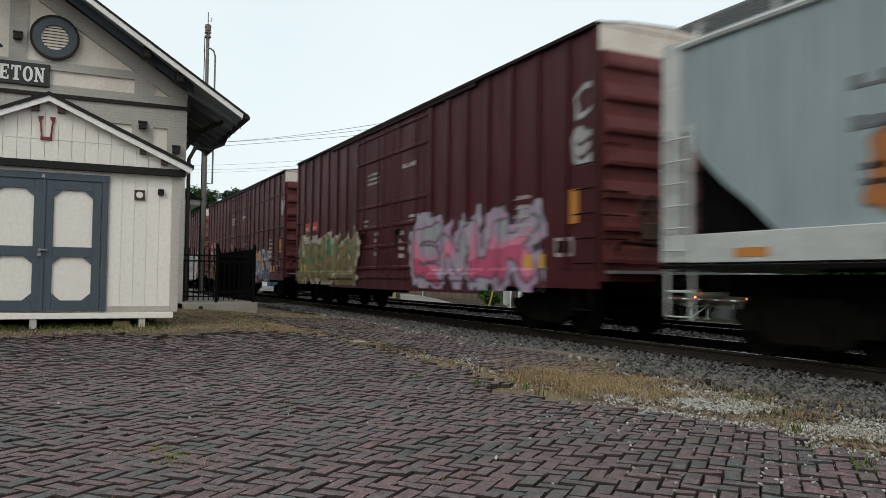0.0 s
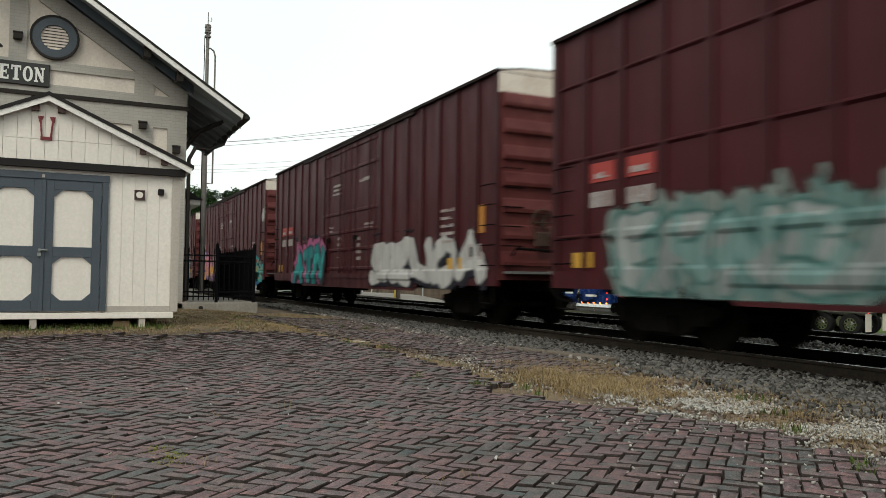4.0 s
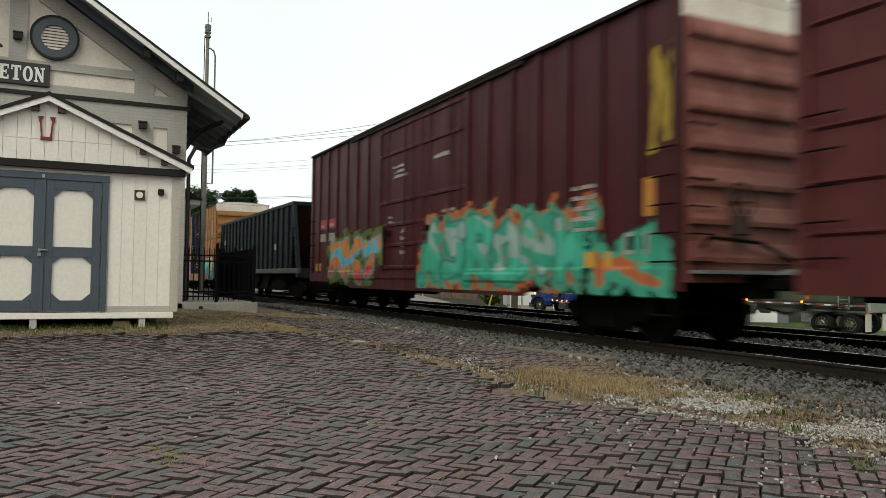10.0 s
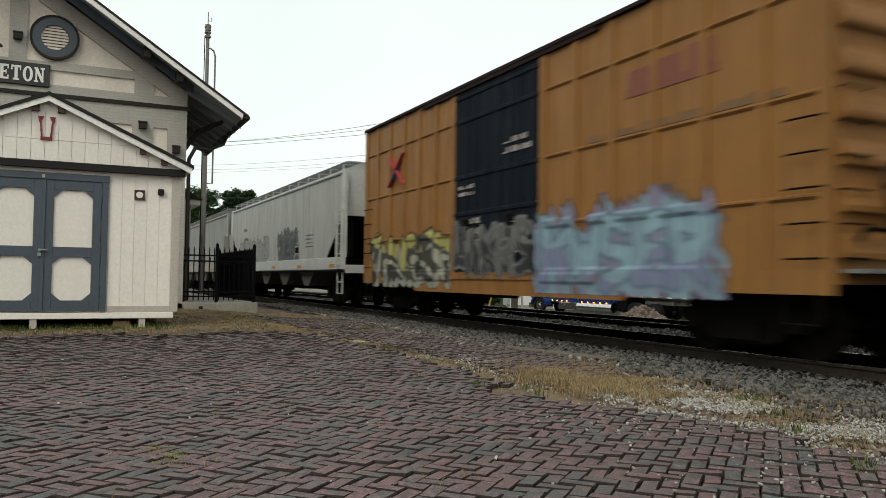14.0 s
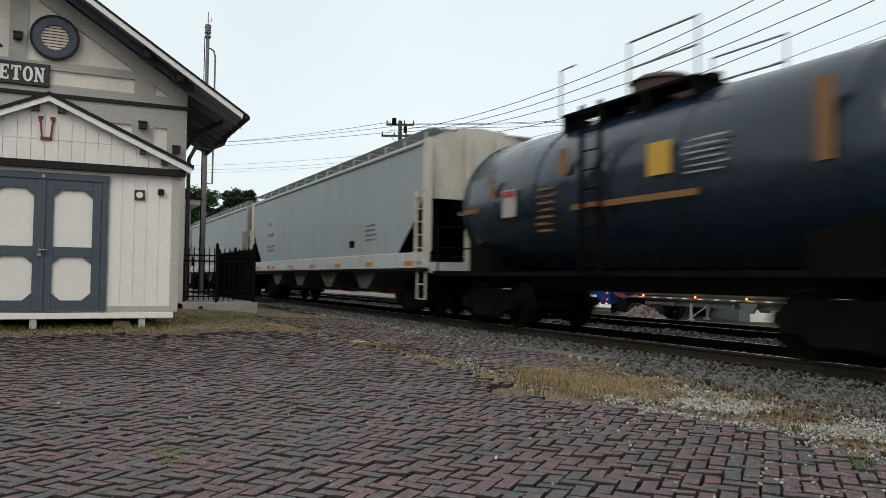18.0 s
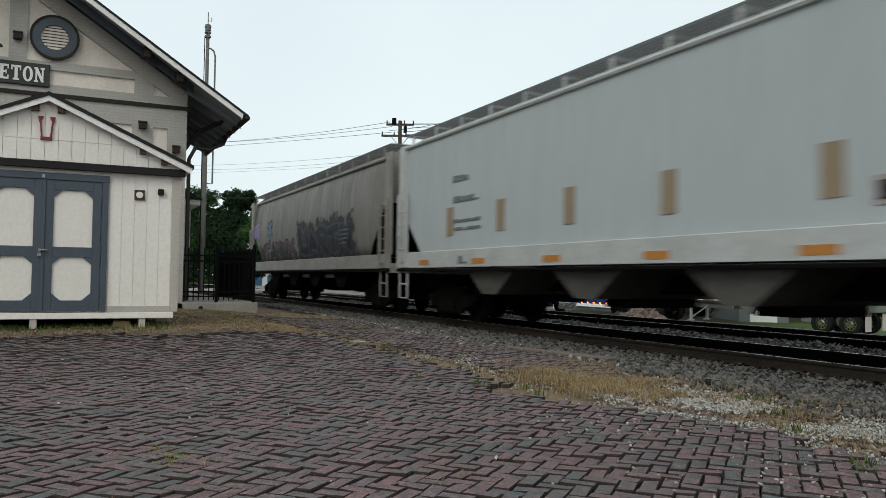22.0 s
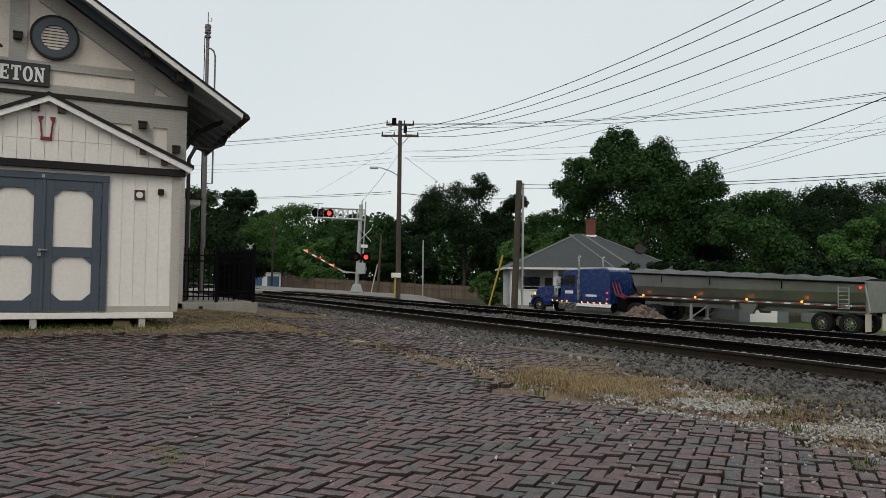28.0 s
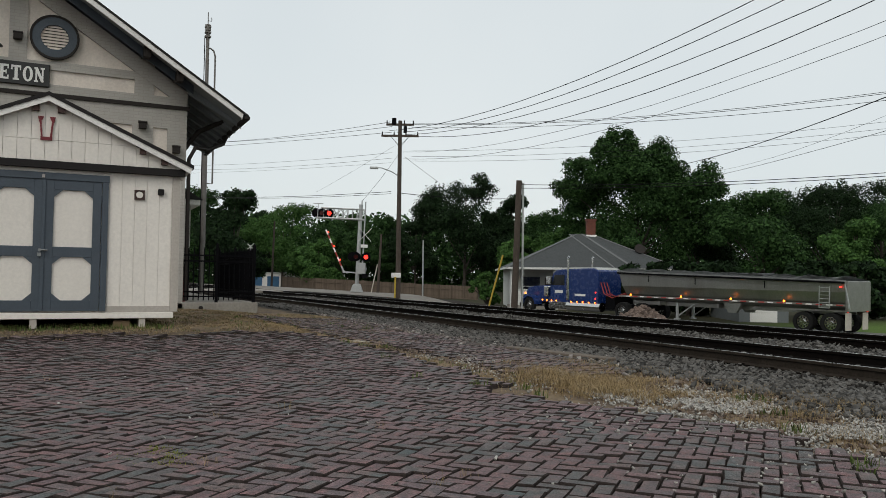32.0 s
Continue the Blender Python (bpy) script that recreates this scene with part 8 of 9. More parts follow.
def truck_wheel(parent, x, y, r=0.515, w=0.28):
    bm = bmx()
    n = 26
    prof = [(-w / 2, r * 0.62), (-w / 2, r * 0.92), (-w / 2 + 0.04, r), (w / 2 - 0.04, r), (w / 2, r * 0.92), (w / 2, r * 0.62)]
    loops = []
    for i in range(n):
        q = 2 * math.pi * i / n
        loops.append([bm.verts.new((x + rr * math.cos(q), y + yy, r + rr * math.sin(q))) for yy, rr in prof])
    for i in range(n):
        a, c = loops[i], loops[(i + 1) % n]
        for k in range(len(prof) - 1):
            bm.faces.new((a[k], a[k + 1], c[k + 1], c[k]))
    wl_ = part("wheel", bm, M_TYRE, parent, "black tyre on a bright rim")
    s = 1 if y > 0 else -1
    bm = bmx()
    rod(bm, (x, y - s * 0.02, r), (x, y + s * (w / 2 - 0.05), r), r * 0.63, 22)
    rod(bm, (x, y + s * (w / 2 - 0.05), r), (x, y + s * (w / 2 + 0.02), r), r * 0.24, 14)
    rm = part("rim", bm, M_CHROME, wl_)
    for i in range(10):
        q = 2 * math.pi * i / 10
        bm = bmx()
        rod(bm, (x + r * 0.45 * math.cos(q), y + s * (w / 2 - 0.052), r + r * 0.45 * math.sin(q)), (x + r * 0.45 * math.cos(q), y + s * (w / 2 - 0.044), r + r * 0.45 * math.sin(q)), 0.045, 8)
        part("hand_hole", bm, M_TYRE, wl_)


def dot(parent, x, y, z, mat, r=0.045, name="marker_lamp"):
    bm = bmx()
    s = 1 if y > 0 else -1
    rod(bm, (x, y, z), (x, y + s * 0.035, z), r, 10)
    part(name, bm, mat, parent)


def build_truck():
    t = thing("semi_truck", "blue long-nose semi truck with a sleeper and chrome stacks", "truck", m=truck_pose(-0.62))
    # hood
    bm = bmx()
    prism(bm, [(0.74, 0.75), (0.80, 1.40), (0.62, 1.74), (-0.4, 1.86), (-1.95, 1.98), (-1.95, 0.75)], -0.62, 0.62)
    part("hood", bm, M_BLUE, t, "blue sloping hood", bevel=0.06)
    bm = bmx()
    box(bm, 0.76, 0.84, -0.5, 0.5, 0.72, 1.5)
    for k in range(6):
        box(bm, 0.84, 0.855, -0.45 + k * 0.16, -0.37 + k * 0.16, 0.75, 1.45)
    part("grille", bm, M_CHROME, t, "chrome grille")
    bm = bmx()
    box(bm, 0.70, 0.95, -1.15, 1.15, 0.36, 0.72)
    part("bumper", bm, M_CHROME, t, "chrome bumper", bevel=0.05)
    for s in (-1, 1):
        bm = bmx()
        n = 9
        pts = []
        for i in range(n + 1):
            q = math.pi * (0.02 + 0.96 * i / n)
            pts.append((0.72 * math.cos(q), 0.55 + 0.70 * math.sin(q)))
        inner = [(0.60 * math.cos(math.pi * (0.02 + 0.96 * i / n)), 0.55 + 0.58 * math.sin(math.pi * (0.02 + 0.96 * i / n))) for i in range(n, -1, -1)]
        prism(bm, pts + inner, s * 0.60, s * 1.22)
        part("fender", bm, M_BLUE, t, "blue wheel arch")
        bm = bmx()
        box(bm, 0.52, 0.76, s * 0.98 - 0.17, s * 0.98 + 0.17, 1.02, 1.26)
        part("headlight", bm, M_CHROME, t, bevel=0.04)
        dot(t, 0.25, s * 1.225, 1.32, M_AMBER, 0.07)
    # cab and sleeper
    bm = bmx()
    prism(bm, [(-1.9, 0.82), (-1.9, 1.98), (-2.15, 2.75), (-2.5, 2.98), (-3.5, 3.02), (-3.5, 0.82)], -1.08, 1.08)
    part("cab", bm, M_BLUE, t, "blue cab", bevel=0.05)
    bm = bmx()
    prism(bm, [(-3.52, 0.82), (-3.52, 3.04), (-5.75, 3.10), (-6.1, 2.95), (-6.1, 0.82)], -1.2, 1.2)
    part("sleeper", bm, M_BLUE, t, "blue sleeper box", bevel=0.06)
    bm = bmx()
    prism(bm, [(-3.6, 3.10), (-3.6, 3.16), (-5.8, 3.16), (-5.95, 3.02), (-5.8, 3.04)], -1.05, 1.05)
    part("roof_fairing", bm, M_SILL, t)
    for s in (-1, 1):
        bm = bmx()
        prism(bm, [(-2.12, 1.95), (-2.3, 2.62), (-3.2, 2.66), (-3.2, 1.95)], s * 1.082, s * 1.092)
        part("side_window", bm, M_GLASS, t, "dark cab window")
        bm = bmx()
        box(bm, -2.15, -1.75, s * 1.12 - 0.03, s * 1.3 + 0.03, 2.0, 2.5) if s > 0 else box(bm, -2.15, -1.75, -1.33, -1.09, 2.0, 2.5)
        part("mirror", bm, M_CHROME, t, bevel=0.02)
        # stacks
        bm = bmx()
        rod(bm, (-3.62, s * 1.22, 1.0), (-3.62, s * 1.22, 2.4), 0.10, 12)
        tube(bm, [(-3.62, s * 1.22, 2.4), (-3.62, s * 1.22, 3.75), (-3.70, s * 1.22, 3.87)], 0.075, 12)
        part("exhaust_stack", bm, M_CHROME, t, "tall chrome exhaust stack")
        bm = bmx()
        rod(bm, (-3.5, s * 0.98, 0.62), (-6.3, s * 0.98, 0.62), 0.31, 18)
        part("fuel_tank", bm, M_CHROME, t, "polished round fuel tank", smooth=False)
        bm = bmx()
        box(bm, -1.9, -3.4, s * 1.0 - 0.2, s * 1.0 + 0.2, 0.38, 0.84)
        part("step_box", bm, M_CHROME, t, bevel=0.02)
        bm = bmx()
        box(bm, -1.35, -1.75, s * 0.98 - 0.18, s * 0.98 + 0.18, 1.15, 1.85)
        part("air_cleaner", bm, M_CHROME, t, bevel=0.06)
        for k in range(4):
            dot(t, -1.35 - k * 0.42, s * 1.21, 0.92, M_AMBER)
        for k in range(5):
            dot(t, -3.9 - k * 0.5, s * 1.21, 0.90, M_AMBER)
        dot(t, -5.95, s * 1.21, 1.55, M_REDGLOW, 0.05)
        dot(t, -5.95, s * 1.21, 1.15, M_REDGLOW, 0.05)
        bm = bmx()
        box(bm, -2.35, -3.05, s * 1.083, s * 1.088, 1.42, 1.62)
        box(bm, -4.2, -5.1, s * 1.203, s * 1.208, 1.28, 1.42)
        part("door_lettering", bm, M_WHITE, t, "white lettering too small to read")
        truck_wheel(t, 0.0, s * 1.02)
        for x in (-8.0, -9.35):
            truck_wheel(t, x, s * 0.98, 0.515, 0.5)
    bm = bmx()
    box(bm, 0.65, -10.0, -0.45, 0.45, 0.62, 0.86)
    box(bm, -6.6, -7.3, -1.0, 1.0, 0.55, 1.35)
    part("chassis", bm, M_FENCE, t, "dark frame rails and deck")
    bm = bmx()
    prism(bm, [(-1.97, 2.02), (-2.0, 2.02), (-2.2, 2.7), (-2.17, 2.72)], -0.98, 0.98)
    part("windscreen", bm, M_GLASS, t)
    bm = bmx()
    for y in (-0.3, 0.0, 0.3):
        tube(bm, [(-6.1, y + 0.6, 2.2), (-6.5, y + 0.75, 1.5), (-7.1, y + 0.7, 1.25), (-8.3, y + 0.5, 1.7)], 0.03, 6)
    part("air_line", bm, M_REDMARK, t, "red coiled air lines")
    return t


def build_trailer():
    t = thing("dump_trailer", "long aluminium end-dump trailer with a grey tarpaulin roll", "trailer", m=truck_pose(0))
    x0, x1 = -8.45, -21.95
    # round-bottomed tub, a little lower towards the tail
    ztop = lambda x: 2.80 - 0.30 * (x0 - x) / (x0 - x1)
    bm = bmx()
    sect = [(1.28, 2.72), (1.24, 2.05), (1.05, 1.55), (0.62, 1.22), (0.0, 1.12)]
    sect = sect + [(-a, z) for a, z in sect[-2::-1]]
    loops = []
    for x, dz, k in ((x0, 0.0, 1.0), (x0 - 0.12, 0.0, 1.0), (x0 - 0.9, 0.0, 1.0), (x1 + 0.3, 0.0, 1.0), (x1, 0.0, 1.0)):
        row = []
        for a, z in sect:
            xx = x
            if x > x0 - 0.5:
                xx = x - 0.55 * (2.72 - z) / 1.6
            row.append(bm.verts.new((xx, a * k, ztop(x) if z > 2.7 else z)))
        loops.append(row)
    for a, c in zip(loops[:-1], loops[1:]):
        for i in range(len(sect) - 1):
            bm.faces.new((a[i], a[i + 1], c[i + 1], c[i]))
    for l in (loops[0], loops[-1]):
        bm.faces.new(l)
    part("tub", bm, M_TUB, t, "smooth brushed aluminium tub", smooth=False)
    for s in (-1, 1):
        bm = bmx()
        y0, y1 = sorted((s * 1.24, s * 1.34))
        beam(bm, (x1 - 0.02, s * 1.29, ztop(x1) + 0.03), (x0 + 0.05, s * 1.29, ztop(x0) + 0.03), 0.10, 0.18)
        part("top_rail", bm, M_TUB, t, bevel=0.015)
        bm = bmx()
        rod(bm, (x0 + 0.05, s * 1.40, ztop(x0) + 0.02), (x1, s * 1.40, ztop(x1) + 0.02), 0.05, 8)
        part("tarp_bar", bm, M_FENCE, t, "dark bar that holds the tarpaulin's edge")
        bm = bmx()
        beam(bm, (x0, s * 1.28, 1.42), (x1, s * 1.30, 1.42), 0.05, 0.10)
        sr = part("side_rail", bm, M_TUB, t)
        for k in range(26):
            xx = x0 - 0.6 - k * 0.5
            bm = bmx()
            yy = s * 1.335
            box(bm, xx - 0.32, xx, min(yy, yy + s * 0.006), max(yy, yy + s * 0.006), 1.385, 1.45)
            part("reflective_tape", bm, M_REDMARK if k % 2 else M_WHITE, sr)
        for xx in (-9.4, -12.9, -16.0, -18.95):
            dot(t, xx, s * 1.34, 1.52, M_AMBER, 0.06)
        for k in range(3):
            bm = bmx()
            xx = (-10.6, -13.75, -17.86)[k]
            box(bm, xx - 0.025, xx + 0.025, s * 1.26 - 0.02, s * 1.26 + 0.02, ztop(xx) - 0.45, ztop(xx))
            part("tarp_strap", bm, M_FENCE, t)
    bm = bmx()
    n = 60
    rows = []
    for i in range(n + 1):
        x = x0 + 0.1 + (x1 - x0 - 0.1) * i / n
        dz = 0.045 * math.sin(i * 0.9) + 0.03 * math.sin(i * 2.3)
        rows.append([bm.verts.new((x, y, ztop(x) + 0.14 + z + (dz if abs(y) < 1.2 else dz * 0.4))) for y, z in ((-1.36, -0.10), (-1.3, 0.02), (-0.7, 0.10), (0.0, 0.14), (0.7, 0.10), (1.3, 0.02), (1.36, -0.10))])
    for a, c in zip(rows[:-1], rows[1:]):
        for i in range(6):
            bm.faces.new((a[i], a[i + 1], c[i + 1], c[i]))
    bmesh.ops.solidify(bm, geom=bm.faces[:], thickness=0.02)
    part("tarpaulin", bm, M_TARP, t, "rippled grey tarpaulin", smooth=True)
    bm = bmx()
    for y in (-0.42, 0.42):
        beam(bm, (-8.9, y, 1.05), (x1 + 0.2, y, 1.05), 0.10, 0.22)
    for x in (-11.2, -15.0):
        box(bm, x - 0.06, x + 0.06, -1.0, 1.0, 0.95, 1.2)
    part("frame", bm, M_TUB, t)
    for s in (-1, 1):
        bm = bmx()
        beam(bm, (-12.3, s * 0.8, 1.15), (-12.3, s * 0.8, 0.25), 0.13, 0.13, (1, 0, 0))
        beam(bm, (-12.3, s * 0.8, 0.35), (-13.4, s * 0.8, 1.1), 0.06, 0.06, (0, 1, 0))
        box(bm, -12.45, -12.15, s * 0.8 - 0.13, s * 0.8 + 0.13, 0.18, 0.25)
        part("landing_leg", bm, M_ALU, t, "landing leg with brace")
        bm = bmx()
        prism(bm, [(-15.3, 1.30), (-16.4, 1.30), (-16.1, 0.75), (-15.6, 0.75)], s * 0.75, s * 0.95)
        part("toolbox", bm, M_TUB, t)
        for x in (-19.83, -21.2):
            truck_wheel(t, x, s * 0.95, 0.515, 0.5)
        bm = bmx()
        box(bm, -19.1, -21.95, s * 0.95 - 0.26, s * 0.95 + 0.26, 1.1, 1.16)
        part("mudguard", bm, M_TUB, t)
        bm = bmx()
        box(bm, -21.97, -21.93, s * 0.95 - 0.3, s * 0.95 + 0.3, 0.2, 1.05)
        part("mud_flap", bm, M_CREAM, t, "pale mud flap")
        dot(t, -22.0, s * 1.1, 1.15, M_REDGLOW, 0.07, "tail_lamp")
        dot(t, -21.75, s * 1.34, 2.3, M_REDGLOW, 0.05, "tail_lamp")
    ladder(t, -20.75, -21.25, 1.36, 1.25, 2.35, 6, M_ALU, 0.07)
    bm = bmx()
    box(bm, x1 - 0.12, x1, -1.3, 1.3, 1.1, ztop(x1) + 0.1)
    part("tailgate", bm, M_TUB, t, "hinged tailgate", bevel=0.02)
    bm = bmx()
    beam(bm, (x1 - 0.02, 1.36, 2.45), (x1 - 0.25, 1.36, 1.2), 0.05, 0.05, (0, 1, 0))
    part("tailgate_arm", bm, M_ALU, t)
    return t


TRUCK, TRAILER = build_truck(), build_trailer()

# lamp among the trees
lp = thing("street_lamp", "lit amber street lamp among the trees", "street lamp", m=pose(-52.0, 53.2, -1.6))
b = bmx()
rod(b, (0, 0, 0), (0, 0, 4.1), 0.06, 8)
part("pole", b, M_WOODPOLE, lp)
b = bmx()
rod(b, (0, -0.2, 4.0), (0, -0.2, 4.22), 0.13, 12, 0.08)
part("lamp", b, M_LAMPGLOW, lp, "glowing amber lamp")

# ---------------------------------------------------------------- trees
def leaf_material(name, dark, light):
    m, nt, bs = nodes_of(name)
    r = nt.nodes.new("ShaderNodeNewGeometry").outputs["Random Per Island"]
    c = ramp(nt, r, [(0.0, dark), (1.0, light)])
    v = coords(nt)
    c = mixc(nt, 0.6, c, ramp(nt, noise_of(nt, v, 0.5, 3), [(0.3, (0.5, 0.5, 0.5)), (0.7, (1.25, 1.25, 1.15))]), "MULTIPLY")
    nt.links.new(c, bs.inputs["Base Color"])
    bs.inputs["Roughness"].default_value = 0.75
    bs.inputs["Specular IOR Level"].default_value = 0.06
    return m


LEAF_DARK = leaf_material("dark_foliage", (0.006, 0.013, 0.006), (0.024, 0.048, 0.019))
LEAF_MID = leaf_material("green_foliage", (0.010, 0.026, 0.009), (0.052, 0.106, 0.034))
LEAF_LIGHT = leaf_material("light_green_foliage", (0.020, 0.052, 0.014), (0.080, 0.160, 0.044))


def leaf_cloud(rng, clumps, per, size, squash=0.85, lift=0.0):
    """Leaf quads on the shells of many small clumps: vertex and face arrays."""
    C = np.repeat(clumps[:, :3], per, 0)
    R = np.repeat(clumps[:, 3], per)
    n = len(C)
    d = rng.normal(size=(n, 3)) + np.array([0, 0, lift])
    d /= np.linalg.norm(d, axis=1)[:, None]
    rad = R * rng.uniform(0.25, 1.0, n) ** 0.5 * rng.choice([1.0, 1.0, 1.0, 1.25], n)
    P = C + d * rad[:, None] * np.array([1, 1, squash])
    nr = d + rng.normal(size=(n, 3)) * 0.55 + np.array([0, 0, lift])
    nr /= np.linalg.norm(nr, axis=1)[:, None]
    a = np.cross(nr, rng.normal(size=(n, 3)))
    a /= np.linalg.norm(a, axis=1)[:, None] + 1e-9
    b_ = np.cross(nr, a)
    s = (size * rng.uniform(0.6, 1.3, n))[:, None]
    V = np.stack([P - a * s - b_ * s * 0.15, P + b_ * s * 0.62, P + a * s + b_ * s * 0.1, P - b_ * s * 0.62], 1).reshape(-1, 3)
    F = np.arange(n * 4).reshape(-1, 4)
    return V, F


M_BARK = plain("grey_brown_bark", (0.050, 0.040, 0.032), 0.95, 0, 0.3, 6, (0.03, 0.024, 0.02), 0.5, rel=0.6)


def tree(x, y, z, height, rx, mat, seed, low=0.25, per=180, nclump=190, size=0.15, label="leafy green deciduous tree", name="tree", lobes=None):
    """A trunk with limbs that end in separate billows of leaf clumps; lobes are (across, up, size) in units of the crown."""
    rng = np.random.default_rng(seed)
    t = thing(name, label, "tree", m=pose(x, y, z))
    rise = height * low
    hc, hr = (height + rise) / 2, (height - rise) / 2
    if lobes is None:
        lobes = []
        for k in range(24):
            q, up = 2.4 * k + rng.uniform(-0.5, 0.5), -0.75 + 1.7 * ((k * 0.618 + rng.uniform(0, 0.1)) % 1.0)
            r = rng.uniform(0.31, 0.48)
            wide = math.sqrt(max(0.05, 1 - min(1.0, abs(up)) ** 2.2)) * (1 - 0.75 * r)
            lobes.append((math.cos(q) * wide, math.sin(q) * wide, min(up, 1 - 0.8 * r), r))
        lobes.append((0.0, 0.0, 0.1, 0.6))
    else:
        lobes = [(u, rng.uniform(-0.45, 0.2), w, r * 1.28) for u, w, r in lobes]
    L = np.array(lobes)
    across, deep = np.array([math.sin(TH), math.cos(TH), 0]), np.array([-math.cos(TH), math.sin(TH), 0])
    mids = L[:, :1] * rx * across + L[:, 1:2] * rx * deep + np.array([0, 0, 1.0]) * (hc + L[:, 2:3] * hr)
    R = L[:, 3] * (0.5 * rx + 0.5 * min(rx, hr))
    pick = rng.choice(len(L), nclump, p=R ** 2 / np.sum(R ** 2))
    q = rng.normal(size=(nclump, 3)) + np.array([0, 0, 0.45])
    q /= np.linalg.norm(q, axis=1)[:, None]
    rad = R[pick] * rng.uniform(0.28, 0.55, nclump)
    cl = np.concatenate([mids[pick] + q * ((R[pick] - rad * 0.6) * rng.uniform(0.45, 1.05, nclump))[:, None] * np.array([1, 1, 0.82]), rad[:, None]], 1)
    V, F = leaf_cloud(rng, cl, per, size, 0.8, 0.35)
    bm = bmx()
    rod(bm, (0, 0, -0.3), (0.1, 0, rise), 0.035 * height ** 0.9 * 0.6 + 0.08, 9, 0.022 * height ** 0.9 * 0.6 + 0.06)
    rod(bm, (0.1, 0, rise), (0.0, 0.1, hc + hr * 0.5), 0.022 * height ** 0.9 * 0.6 + 0.06, 8, 0.03)
    for c in mids[::2]:
        fork = rise + (c[2] - rise) * rng.uniform(0.2, 0.5)
        rod(bm, (0.05, 0, max(fork, rise * 0.8)), tuple(c), 0.09, 6, 0.025)
    part("trunk", bm, M_BARK, t, "grey-brown trunk and limbs")
    c = new("crown", mesh_from("crown", V, F, mat))
    c.parent = t
    tagged(c, "crown of many small leaves", kind="stuff")
    return t


def spot(px, d):
    """The foot of a thing seen at that column of the view, d metres deep."""
    X = (px - 784) / 1374.6 * d
    return -(d * math.cos(TH) - X * math.sin(TH)), d * math.sin(TH) + X * math.cos(TH)


def tree_at(px, top, half_px, d, mat, seed, low=0.25, **more):
    half_px, top = half_px * 1.16, top - (9 if d > 80 else 0)
    x, y = spot(px, d)
    z = -1.6 if y > 22 else -0.8
    hz = 494 + (px - 784) * 0.0127
    height = (hz - top) * d / 1374.6 + 0.854 - z
    tree(x, y, z, height, half_px * d / 1374.6, mat, seed, low, **more)


tree_at(412, 330, 56, 88, LEAF_DARK, 1, 0.05)
tree_at(330, 338, 60, 100, LEAF_MID, 2, 0.1)
tree_at(500, 366, 64, 120, LEAF_LIGHT, 3, 0.1)
tree_at(450, 378, 45, 130, LEAF_DARK, 4, 0.1)
tree_at(562, 428, 46, 100, LEAF_LIGHT, 5, 0.03, name="bush", label="light green bushy tree behind the crossing")
tree_at(605, 386, 55, 135, LEAF_MID, 6, 0.1)
tree_at(670, 390, 50, 130, LEAF_MID, 7, 0.1)
tree_at(735, 388, 45, 125, LEAF_DARK, 8, 0.1)
tree_at(822, 310, 80, 105, LEAF_DARK, 9, 0.14, label="dark spreading tree behind the fence")
tree_at(905, 340, 48, 112, LEAF_DARK, 10, 0.1)
tree_at(965, 372, 50, 120, LEAF_MID, 11, 0.1)
tree_at(1128, 247, 125, 92, LEAF_MID, 12, 0.12, nclump=520, per=200, label="tall many-lobed tree behind the house",
        lobes=[(-0.30, 0.82, 0.20), (-0.06, 0.80, 0.17), (-0.48, 0.60, 0.21), (-0.72, 0.45, 0.21), (-0.88, 0.22, 0.17), (0.20, 0.68, 0.22), (0.42, 0.50, 0.20), (-0.10, 0.48, 0.27),
               (-0.48, 0.18, 0.28), (-0.80, -0.12, 0.20), (0.70, 0.40, 0.19), (0.90, 0.20, 0.16), (0.58, 0.12, 0.26), (0.14, 0.05, 0.33), (-0.26, -0.25, 0.30), (0.95, -0.08, 0.18), (0.45, -0.35, 0.32), (-0.7, -0.45, 0.25), (0.02, 0.25, 0.30), (-0.35, 0.40, 0.24), (0.35, 0.25, 0.24), (-0.62, 0.1, 0.22)])
tree_at(1235, 312, 62, 98, LEAF_DARK, 13, 0.1)
tree_at(1000, 405, 50, 100, LEAF_LIGHT, 14, 0.05)
tree_at(1350, 338, 84, 84, LEAF_MID, 15, 0.06)
tree_at(1468, 325, 75, 112, LEAF_DARK, 16, 0.08)
tree_at(1512, 388, 50, 82, LEAF_LIGHT, 17, 0.08, label="pale green tree at the wood's edge")
tree_at(1560, 322, 80, 120, LEAF_DARK, 18, 0.08)
tree_at(1640, 330, 90, 105, LEAF_MID, 19, 0.08)
tree_at(1110, 425, 45, 84, LEAF_MID, 20, 0.05, name="bush", label="green shrub behind the house roof")
tree_at(860, 478, 26, 66, LEAF_LIGHT, 21, 0.03, name="bush", label="light green shrub beside the porch", size=0.16, nclump=40)
tree_at(918, 418, 32, 90, LEAF_LIGHT, 22, 0.05)
tree_at(255, 330, 60, 105, LEAF_DARK, 23, 0.1)
tree_at(1750, 330, 100, 110, LEAF_DARK, 24, 0.1)

for k, px in enumerate((1150, 1215, 1275, 1440, 1520, 1600)):
    tree_at(px, 462, 50, 52 + (k % 3), LEAF_DARK, 60 + k, 0.0, per=80, nclump=70, size=0.2, name="bush", label="dark leafy shrub behind the road")


